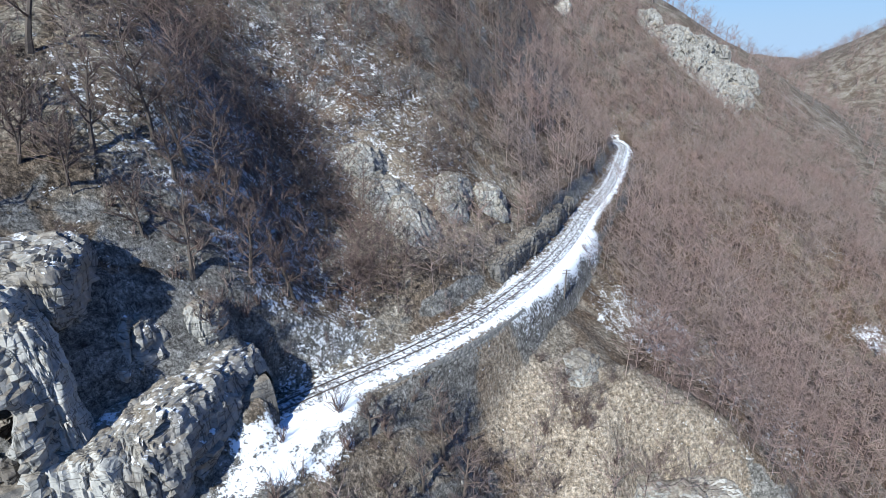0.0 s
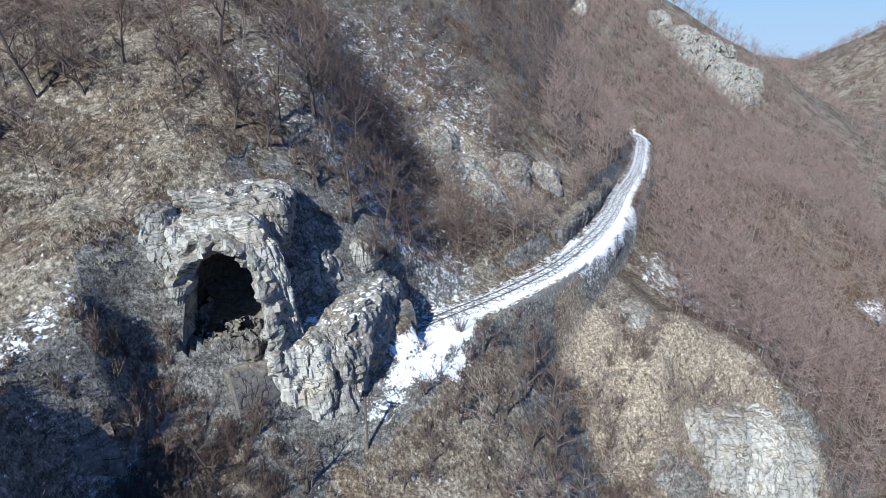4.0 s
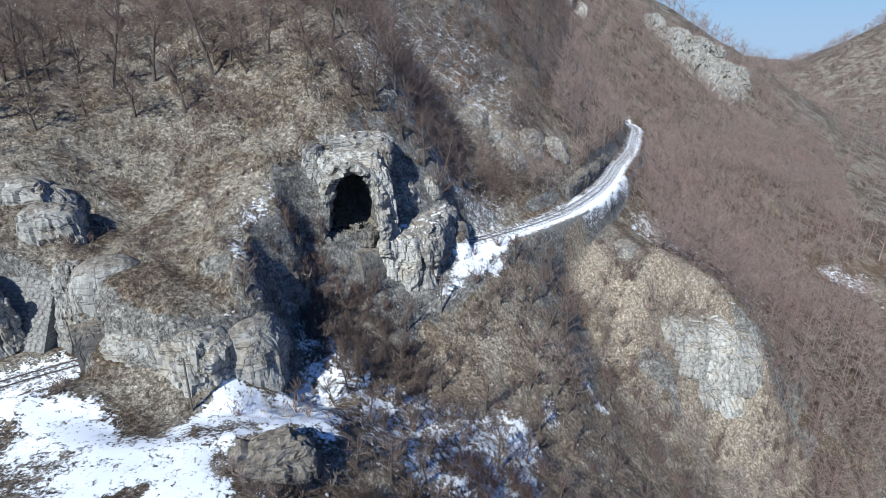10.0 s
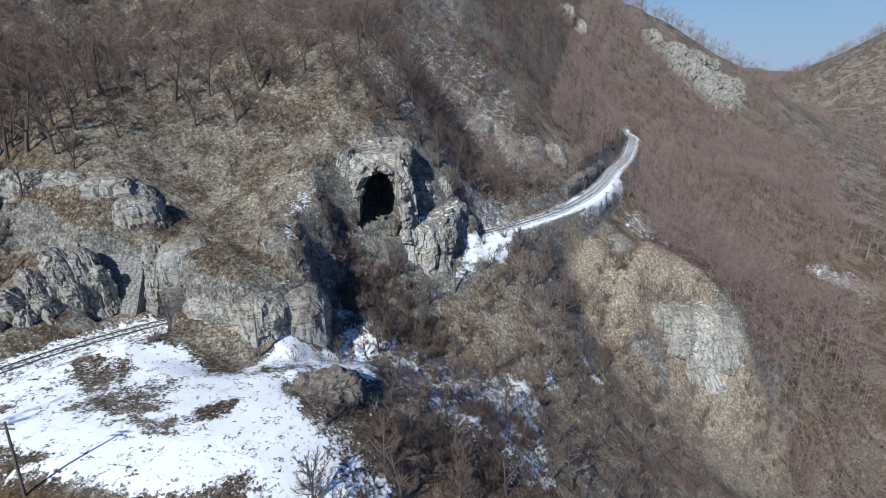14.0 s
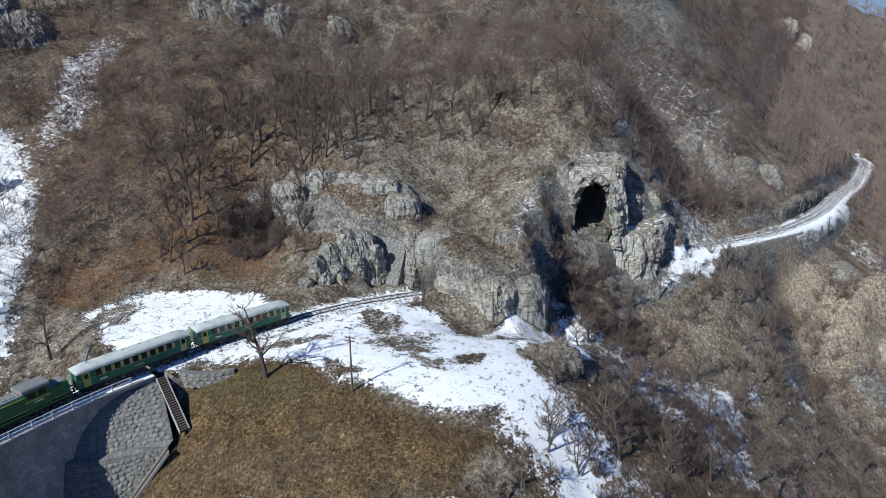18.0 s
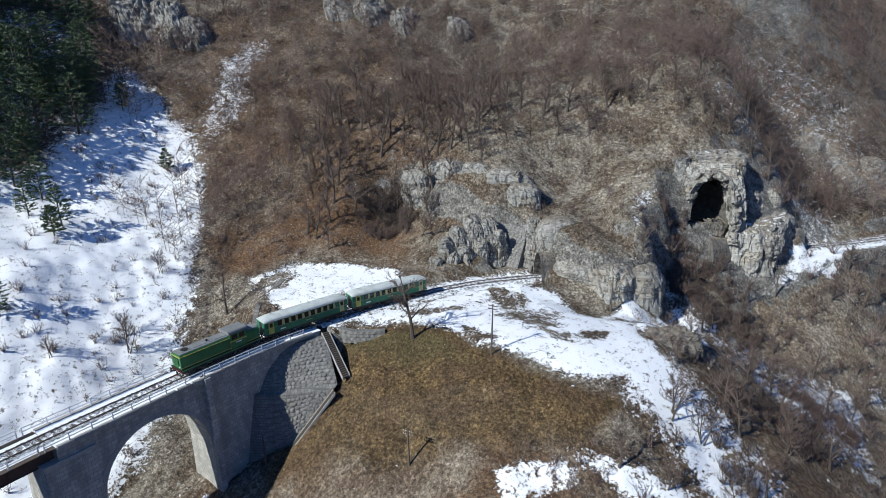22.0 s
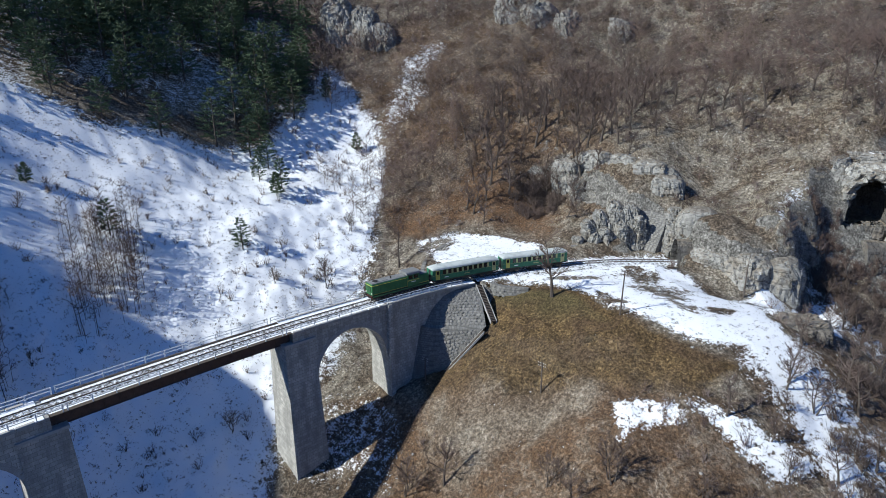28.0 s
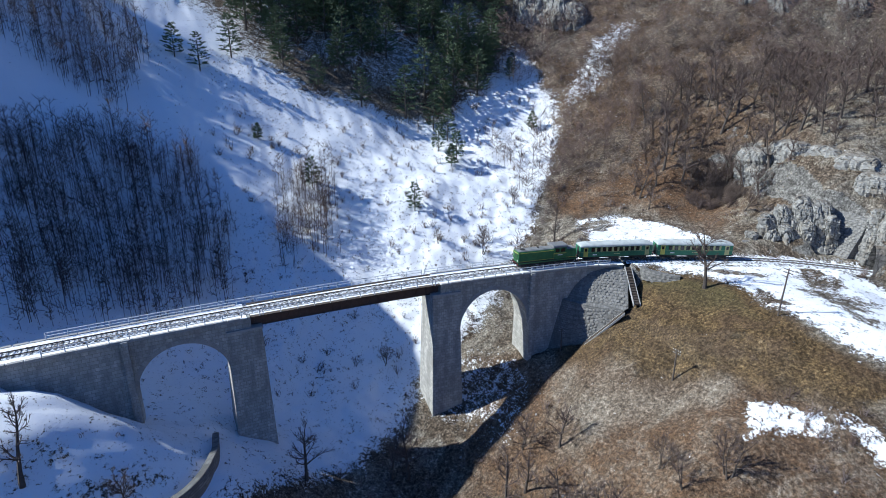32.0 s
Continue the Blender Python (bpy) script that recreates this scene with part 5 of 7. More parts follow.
    for x in (-5.0, 5.0):
        bogie(o, x, 2.0)
    part("battery_box", Shape().box(-1.2, 0.6, -1.15, -0.7, 0.45, 0.9), UNDER, o)
    part("air_tank", Shape().tube([(0.9, 0.6, 0.62), (2.6, 0.6, 0.62)], 0.22, 12), UNDER, o)
    return o


def on_chord(s, half):
    """A vehicle's place: its two bogies stand on the curve."""
    a, b = on_rail(s - half).translation, on_rail(s + half).translation
    d = b - a
    return Matrix.Translation((a + b) / 2) @ Matrix.Rotation(math.atan2(d.y, d.x), 4, "Z")


NOSE = at_north(-54.0)
locomotive(on_chord(NOSE + 7.0, 4.3))
coach(on_chord(NOSE + 7.0 + 15.05, 5.0), "green coach with pale roof, coupled behind the locomotive")
coach(on_chord(NOSE + 7.0 + 31.15, 5.0), "green coach with pale roof at the train's end")

# ---- rocks ----
def rock_mesh(name, centre, size, mat, turn=0.0, seed=0, block=1.5, rough=0.22, power=3.0, cell=0.5, lean=(0, 0), flat_top=0.0):
    """A jointed mass of rock: a squarish ball, cut into beds and blocks by its own joints."""
    bm = bmesh.new()
    bmesh.ops.create_cube(bm, size=2.0)
    n = int(np.clip(max(size) / cell, 8, 46))
    bmesh.ops.subdivide_edges(bm, edges=bm.edges[:], cuts=n, use_grid_fill=True)
    p = np.array([v.co for v in bm.verts])
    faces = [[v.index for v in f.verts] for f in bm.faces]
    bm.free()
    p /= ((np.abs(p) ** power).sum(1) ** (1 / power))[:, None]
    d = p.copy()
    p = p * np.array(size)
    d = d / np.array(size)
    d /= np.linalg.norm(d, axis=1)[:, None]
    # blocks: upright joints crossed by a few beds, split again, with open clefts
    warp = 0.55 * block
    wx = p[:, 0] + warp * fbm(p[:, 0] / 2.6, p[:, 1] / 2.6, p[:, 2] / 4, 3, seed)
    wy = p[:, 1] + warp * fbm(p[:, 0] / 2.6, p[:, 1] / 2.6, p[:, 2] / 4, 3, seed + 5)
    wz = p[:, 2] + 0.16 * wx + 0.5 * warp * fbm(p[:, 0] / 3, p[:, 1] / 3, p[:, 2] / 3, 3, seed + 8)
    skew = lattice(np.floor(wx / block).astype(int), np.floor(wy / block).astype(int), 0, seed + 4) * block
    b = lattice(np.floor(wx / block).astype(int), np.floor(wy / block).astype(int), np.floor((wz + skew) / (block * 2.0)).astype(int), seed)
    small = lattice(np.floor(wx / (block * 0.5)).astype(int), np.floor(wy / (block * 0.5)).astype(int), np.floor((wz + skew) / (block * 0.9)).astype(int), seed + 3)
    ledge = lattice(np.floor(wz / (block * 1.5)).astype(int), 0 * np.floor(wz).astype(int), 0, seed + 9)
    cleft = 1 - np.abs(vnoise(wx / (1.5 * block), wy / (1.5 * block), wz / (4.5 * block), seed + 12))
    grit = fbm(p[:, 0] / 0.9, p[:, 1] / 0.9, p[:, 2] / 1.3, 3, seed + 14)
    soft = fbm(p[:, 0] / 5, p[:, 1] / 5, p[:, 2] / 5, 4, seed + 7)
    amp = rough * block * (0.62 * b + 0.34 * small + 0.30 * ledge + 0.30 * grit - 0.9 * smooth(0.86, 1.0, cleft)) + 0.16 * min(size) * soft
    side = 1 - flat_top * np.clip(d[:, 2], 0, 1)
    p = p + d * (amp * side)[:, None]
    p[:, 0] += lean[0] * p[:, 2]
    p[:, 1] += lean[1] * p[:, 2]
    c, s = math.cos(radians(turn)), math.sin(radians(turn))
    p = np.c_[p[:, 0] * c - p[:, 1] * s, p[:, 0] * s + p[:, 1] * c, p[:, 2]]
    mids = p[np.array(faces)].mean(1) + np.array(centre)
    faces = [f for f, gone in zip(faces, in_void(mids)) if not gone]
    me = bpy.data.meshes.new(name)
    me.from_pydata(p.tolist(), [], faces)
    me.materials.append(mat)
    me.update()
    return me


def rock(label, centre, size, mat=None, category="rock outcrop", **kw):
    o = new("rock_outcrop", rock_mesh("rock_outcrop", centre, size, mat or ROCK, **kw))
    o.location = centre
    return tagged(o, label, category, "rock outcrops")


# the headland over the tunnel
rock("pale headland cliff with grass on its brow, beside the tunnel mouth", (-60.4, 10.8, -1.4), (8.8, 6.6, 6.8), turn=-8, seed=11, block=1.7, rough=0.34, power=3.6, cell=0.21, flat_top=0.6, lean=(0, 0.24))
rock("shaded flank of the headland cliff above the bench", (-52.4, 13.4, -2.6), (5.4, 6.0, 6.6), turn=25, seed=12, block=1.4, rough=0.25, power=3.0, cell=0.32, flat_top=0.7)
rock("smooth grey rock wall above the tunnel mouth", (-68.6, 13.6, 4.6), (4.6, 3.6, 7.2), turn=30, seed=13, block=2.0, rough=0.10, power=3.0, cell=0.35, flat_top=0.6)
rock("dark fluted limestone rib between the wall and the tunnel mouth", (-74.0, 13.2, 3.4), (2.4, 2.6, 7.4), turn=25, seed=14, block=0.9, rough=0.40, power=3.2, cell=0.22, lean=(0, 0.22))
rock("brown-stained limestone bluff beside the stone wall", (-86.6, 7.6, 1.6), (5.6, 3.4, 6.6), turn=38, seed=15, block=1.7, rough=0.46, power=3.0, cell=0.24, flat_top=0.3, lean=(-0.1, 0.3))
# crags left of the wall
for k, (x, y, z, sx, sy, sz) in enumerate([(-82.0, 9.6, 4.6, 2.2, 2.0, 6.8), (-84.8, 8.2, 4.6, 2.2, 2.2, 7.4), (-87.6, 6.4, 3.6, 2.2, 2.0, 6.2), (-86.0, 4.6, 2.0, 1.7, 1.5, 4.0), (-90.2, 4.2, 2.8, 2.3, 1.9, 5.0), (-83.2, 7.0, 2.6, 1.6, 1.4, 4.6), (-80.2, 9.6, 3.6, 1.3, 1.3, 5.2), (-91.6, 1.0, 1.2, 1.8, 1.5, 2.8), (-88.4, 2.6, 1.6, 1.5, 1.3, 3.2)]):
    rock("jagged upright limestone crag beside the track", (x, y, z), (sx, sy, sz), turn=40 + 17 * k, seed=20 + k, block=0.9, rough=0.42, power=2.8, cell=0.22, lean=(-0.16, 0.18))
# band of cliff higher up
rock("long bedded grey limestone cliff in the brown hillside", (-92.5, 24.2, 12.6), (15.5, 3.2, 6.4), turn=-3, seed=36, block=1.9, rough=0.36, power=3.6, cell=0.36, flat_top=0.6, lean=(0, 0.2))
for k, (x, y, z, sx, sy, sz) in enumerate([(-106.5, 21.5, 13.0, 4.6, 3.4, 6.0), (-99.0, 23.5, 15.5, 5.6, 3.0, 6.0), (-91.5, 23.5, 15.5, 5.0, 3.0, 5.4), (-84.5, 22.5, 14.5, 4.6, 3.0, 5.4), (-78.5, 19.5, 12.0, 4.0, 3.0, 5.0)]):
    rock("bedded grey limestone cliff in the brown hillside", (x, y, z), (sx, sy, sz), turn=-12 + 9 * k, seed=30 + k, block=1.0, rough=0.40, power=3.6, cell=0.24, flat_top=0.5)
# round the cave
# sunlight on pillar, face and arch is put into their paler rock colour
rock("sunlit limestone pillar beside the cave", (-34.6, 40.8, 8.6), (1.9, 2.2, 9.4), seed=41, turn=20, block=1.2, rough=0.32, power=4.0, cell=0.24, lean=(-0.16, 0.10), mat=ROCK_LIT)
rock("limestone mass on the dark side of the cave", (-50.6, 44.4, 11.0), (5.6, 4.4, 9.4), seed=42, turn=-10, block=1.5, rough=0.34, power=4.5, cell=0.28, flat_top=0.5, mat=ROCK)
rock("limestone brow over the cave with a little snow", (-41.4, 47.6, 18.4), (7.4, 5.0, 4.2), seed=43, turn=5, block=1.4, rough=0.36, power=4.5, cell=0.26, mat=ROCK_SNOW)
rock("limestone shoulder beside the cave, dusted with snow", (-32.2, 50.5, 6.4), (4.2, 5.0, 8.0), seed=44, turn=-20, block=1.5, rough=0.40, power=3.4, cell=0.26, lean=(-0.3, 0.3), mat=ROCK_SNOW)
rock("squat snow-dusted rock tower over the tunnel", (-27.4, 49.0, -2.2), (4.9, 9.8, 9.6), seed=45, turn=-20, block=1.8, rough=0.34, power=5.0, cell=0.24, flat_top=0.5, lean=(-0.05, 0.04), mat=ROCK_SNOW)
rock("sunlit pale limestone face under the pillar", (-33.0, 40.0, -1.4), (4.0, 3.2, 7.6), seed=46, turn=15, block=1.4, rough=0.28, power=4.5, cell=0.26, mat=ROCK_LIT)
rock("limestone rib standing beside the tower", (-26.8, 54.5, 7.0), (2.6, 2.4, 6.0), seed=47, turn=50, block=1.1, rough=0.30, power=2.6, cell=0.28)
# blocks share the cave's rock tone, its shade put into the colour
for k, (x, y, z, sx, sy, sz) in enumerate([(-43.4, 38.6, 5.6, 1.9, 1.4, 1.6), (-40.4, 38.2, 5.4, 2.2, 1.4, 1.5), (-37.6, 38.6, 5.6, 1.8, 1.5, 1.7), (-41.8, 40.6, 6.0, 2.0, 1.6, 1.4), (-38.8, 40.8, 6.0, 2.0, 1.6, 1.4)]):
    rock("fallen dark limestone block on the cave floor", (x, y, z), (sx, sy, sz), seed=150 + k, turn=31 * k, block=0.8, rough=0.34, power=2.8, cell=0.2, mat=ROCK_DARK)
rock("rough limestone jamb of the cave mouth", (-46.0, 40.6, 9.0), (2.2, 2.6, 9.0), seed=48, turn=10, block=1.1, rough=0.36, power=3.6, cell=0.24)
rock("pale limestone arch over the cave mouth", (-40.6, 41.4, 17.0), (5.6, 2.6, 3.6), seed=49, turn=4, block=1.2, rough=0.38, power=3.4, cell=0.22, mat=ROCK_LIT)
def cave_rim(line, radius, seed):
    """Broken rock round the cave mouth: a lumpy ring that follows a line of points."""
    pts, sides = spline(line, 0.35), 16
    tan = np.gradient(pts, axis=0)
    tan /= np.linalg.norm(tan, axis=1)[:, None]
    v = []
    for p, d in zip(pts, tan):
        u = np.array([0.0, 1.0, 0.0])
        w = np.cross(d, u)
        for k in range(sides):
            a = math.tau * k / sides
            q = u * math.cos(a) * 1.5 + w * math.sin(a)
            c = p + q * radius
            i, j, h = (int(math.floor(e / 1.1 + 0.3 * math.sin(c[2]))) for e in c)
            swell = 0.34 * lattice(i, j, h, seed) + 0.35 * float(fbm(c[0] / 1.6, c[1] / 1.6, c[2] / 1.6, 3, seed))
            v.append(tuple(p + q * radius * (1 + swell)))
    f = [(i * sides + k, i * sides + (k + 1) % sides, (i + 1) * sides + (k + 1) % sides, (i + 1) * sides + k) for i in range(len(pts) - 1) for k in range(sides)]
    o = new("rock_outcrop", Shape().add(v, f + [tuple(range(sides))[::-1], tuple(range(len(v) - sides, len(v)))]).mesh("rock_outcrop", ROCK))
    return tagged(o, "broken limestone rim round the cave mouth", "rock outcrop", "rock outcrops")


cave_rim([(-46.0, 38.6, 3.6), (-45.6, 38.4, 8.0), (-45.0, 38.6, 12.5), (-43.4, 39.0, 16.4), (-40.6, 39.3, 18.2), (-37.6, 39.2, 17.0), (-35.6, 38.8, 13.2), (-34.8, 38.2, 8.0), (-34.4, 37.8, 3.0)], 1.15, 171)
rock("sunlit limestone wall running back from the cave mouth", (-50.0, 40.6, 13.6), (4.4, 2.6, 8.4), seed=149, turn=-24, block=1.5, rough=0.30, power=3.4, cell=0.24, flat_top=0.5, lean=(0.05, 0.3))
# above the north track
rock("grey slab of bedded limestone above the track", (-5.0, 96.0, 6.0), (4.2, 3.0, 8.0), seed=51, turn=55, block=1.4, rough=0.22, power=2.8, cell=0.32, lean=(-0.1, 0.2))
rock("grey slab of bedded limestone above the track", (3.0, 101.5, 5.0), (3.4, 3.0, 6.4), seed=52, turn=50, block=1.3, rough=0.26, power=2.8, cell=0.32, lean=(-0.1, 0.2))
for k, y in enumerate((92.5, 98, 104, 110.5, 117, 125, 134)):
    p = on_rail(at_north(y)) @ Vector((0, 5.4, 0.9))
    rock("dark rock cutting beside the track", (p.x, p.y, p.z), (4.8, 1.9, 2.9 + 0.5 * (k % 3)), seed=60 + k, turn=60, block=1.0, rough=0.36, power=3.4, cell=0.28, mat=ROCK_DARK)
# valley side
rock("bare grey outcrop under the track bench", (23.0, 79.0, -16.0), (5.6, 4.6, 6.0), seed=81, turn=40, block=1.6, rough=0.24, power=2.6, cell=0.34)
for k, (x, y, z, sx, sy, sz) in enumerate([(34.5, 62.5, -31, 6, 3.4, 7), (42, 64, -33, 6.5, 3.6, 8), (49.5, 63.5, -36, 5.6, 3.6, 7.5), (39, 59.5, -43, 5.5, 3.2, 8), (46, 60, -45, 6, 3.4, 8), (43, 56.5, -53, 4.5, 3, 7)]):
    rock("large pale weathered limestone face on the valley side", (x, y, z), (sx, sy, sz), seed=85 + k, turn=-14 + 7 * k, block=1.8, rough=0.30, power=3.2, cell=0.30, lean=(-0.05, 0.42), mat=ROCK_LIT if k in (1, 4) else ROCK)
rock("dark rock step below the snowy shelf", (-43.5, -6.5, -4.6), (4.4, 3.6, 3.8), seed=93, turn=20, block=1.3, rough=0.3, power=2.8, cell=0.3, mat=ROCK_DARK)
# far cliffs
def cliff_on(label, x, y, up, size, **kw):
    z = float(ground_level(np.array([x]), np.array([y]))[0])
    return rock(label, (x, y, z + up), size, **kw)


for k, (x, y, up, sx, sy, sz) in enumerate([(192, 368, -3, 10, 7, 13), (183, 376, -1, 11, 8, 16), (171, 382, -1, 10, 8, 17), (158, 390, -1, 10, 8, 15), (146, 398, -2, 9, 7, 13), (206, 376, -2, 11, 7, 10), (196, 390, -2, 13, 8, 13), (210, 396, -2, 13, 8, 12), (222, 400, -2, 11, 7, 11), (186, 402, -2, 12, 8, 14), (172, 408, -2, 11, 7, 12), (200, 408, -2, 11, 7, 10)]):
    cliff_on("far pale limestone cliff on the wooded ridge", x, y, up, (sx, sy, sz), seed=100 + k, turn=-35 + 13 * k, block=3.2, rough=0.5, power=3.0, cell=0.6, mat=ROCK, lean=(0, 0.3))
for k, (x, y, up, sx, sy, sz) in enumerate([(-9, 98, -3.2, 5.6, 4.0, 7.5), (-4, 92, -3.0, 5.0, 3.6, 6.5), (-13.5, 105, -3.4, 5.0, 4.0, 6.5), (4, 108, -3.4, 6.0, 3.4, 6.5), (11.5, 112, -3.0, 5.6, 3.2, 6.0)]):
    cliff_on("tan-grey limestone buttress above the railway cutting", x, y, up, (sx, sy, sz), seed=160 + k, turn=40 + 13 * k, block=1.2, rough=0.38, power=3.2, cell=0.28, lean=(-0.15, 0.3))
for k, (x, y, up, sx, sy, sz) in enumerate([(60, 338, 0, 8, 6, 9), (72, 342, -2, 7, 6, 8)]):
    cliff_on("far pale crag among the trees", x, y, up, (sx, sy, sz), seed=106 + k, turn=-30, block=3.0, rough=0.3, power=2.4, cell=0.8, mat=ROCK_PALE, lean=(0, 0.4))
for k, (x, y, up, sx, sy, sz) in enumerate([(-204, 33, -2, 7, 5, 13), (-212, 28, -1, 7, 5, 14), (-197, 37, -3, 6, 5, 10), (-163, 76, -2, 8, 4, 9), (-153, 80, -2, 8, 4, 8), (-143, 84, -3, 7, 4, 7), (-125, 92, -3, 7, 4, 6)]):
    cliff_on("tall grey crag high on the wooded slope", x, y, up, (sx, sy, sz), seed=110 + k, turn=20 + 11 * k, block=2.4, rough=0.34, power=2.6, cell=0.5, lean=(-0.1, 0.3))


# ---- the cave and the tunnel mouths ----
def hollow(name, label, category, line, widths, heights, mat, seed, sides=18, rough=0.35):
    """An inward-facing passage: an arched tube along a line, closed at its far end."""
    pts = [Vector(p) for p in line]
    v, f = [], []
    for i, p in enumerate(pts):
        d = pts[min(i + 1, len(pts) - 1)] - pts[max(i - 1, 0)]
        side = Vector((-d.y, d.x, 0)).normalized()
        for k in range(sides):
            a = math.tau * k / sides - math.pi / 2
            u, w = math.cos(a), math.sin(a)
            h = heights[i] * (w if w > 0 else w * 0.12)
            q = p + side * (widths[i] * u * (1.0 if w > 0 else 0.97)) + Vector((0, 0, h))
            n = float(fbm(q.x / 1.4, q.y / 1.4, q.z / 1.4, 3, seed)) * rough
            v.append(q + (side * u + Vector((0, 0, w))) * n)
    for i in range(len(pts) - 1):
        for k in range(sides):
            a, b = i * sides + k, i * sides + (k + 1) % sides
            f.append((a, a + sides, b + sides, b))
    f.append(tuple(range(len(v) - 1, len(v) - sides - 1, -1)))
    return tagged(new(name, Shape().add(v, f).mesh(name, mat)), label, category, kind="structure")


# the cave's inner shade is put into its darker rock colour
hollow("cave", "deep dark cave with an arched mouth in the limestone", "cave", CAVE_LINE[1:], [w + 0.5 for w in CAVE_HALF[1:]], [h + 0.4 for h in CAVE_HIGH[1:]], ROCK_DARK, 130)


def tunnel(step0, step1, name):
    line = []
    for s in np.linspace(step0, step1, 9):
        p = on_rail(s, -0.35).translation
        line.append(tuple(p))
    # darker rock colour carries the shade inside the bore
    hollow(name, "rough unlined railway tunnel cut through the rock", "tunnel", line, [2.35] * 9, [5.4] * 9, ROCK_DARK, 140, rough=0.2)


tunnel(STEP_T1 - 0.5, STEP_T1 + 28, "tunnel_south")
tunnel(STEP_T2 + 0.5, STEP_T2 - 26, "tunnel_north")

# ---- plants ----
BARK = plain("grey_brown_bark", (0.085, 0.068, 0.056), 0.9, 0, 0.35, 3)


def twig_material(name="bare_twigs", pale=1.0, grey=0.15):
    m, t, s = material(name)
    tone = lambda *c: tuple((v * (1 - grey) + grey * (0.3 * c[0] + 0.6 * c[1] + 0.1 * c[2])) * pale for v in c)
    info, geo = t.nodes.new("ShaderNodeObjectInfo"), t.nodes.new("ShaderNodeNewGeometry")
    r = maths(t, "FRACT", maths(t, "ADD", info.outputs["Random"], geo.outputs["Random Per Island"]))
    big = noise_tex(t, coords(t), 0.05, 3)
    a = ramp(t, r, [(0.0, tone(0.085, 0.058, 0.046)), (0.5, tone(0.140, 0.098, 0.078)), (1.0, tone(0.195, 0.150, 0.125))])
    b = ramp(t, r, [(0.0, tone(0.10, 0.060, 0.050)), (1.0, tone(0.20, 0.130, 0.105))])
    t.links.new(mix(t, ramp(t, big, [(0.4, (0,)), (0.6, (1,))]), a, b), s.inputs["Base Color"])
    s.inputs["Roughness"].default_value = 0.85
    return m


TWIG = twig_material("bare_twigs", 0.85, 0.12)
TWIG_PALE = twig_material("mauve_twigs", 1.62, 0.2)
TWIG_GREY = twig_material("grey_thicket_stems", 1.35, 0.4)
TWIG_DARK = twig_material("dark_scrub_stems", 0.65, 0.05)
TWIG_BROWN = twig_material("brown_twigs", 0.92, 0.10)


class Plant:
    """Tapered limbs gathered in arrays."""

    def __init__(self, seed):
        self.r = random.Random(seed)
        self.v, self.f = [], []

    def limb(self, p, q, r0, r1, sides=3):
        d = (q - p)
        if d.length < 1e-4:
            return
        d.normalize()
        u = d.cross(Vector((0.31, 0.17, 0.93)) if abs(d.z) < 0.95 else Vector((1, 0, 0))).normalized()
        w = d.cross(u)
        k = len(self.v)
        ring = [(math.cos(math.tau * i / sides), math.sin(math.tau * i / sides)) for i in range(sides)]
        self.v += [p + (u * c + w * s) * r0 for c, s in ring]
        if r1 <= 0:
            self.v.append(q)
            self.f += [(k + i, k + (i + 1) % sides, k + sides) for i in range(sides)]
        else:
            self.v += [q + (u * c + w * s) * r1 for c, s in ring]
            self.f += [(k + i, k + (i + 1) % sides, k + sides + (i + 1) % sides, k + sides + i) for i in range(sides)]

    def wander(self, d, amount):
        r = self.r
        return (d + Vector((r.uniform(-1, 1), r.uniform(-1, 1), r.uniform(-1, 1))) * amount).normalized()

    def arrays(self):
        return np.array([tuple(p) for p in self.v]), self.f


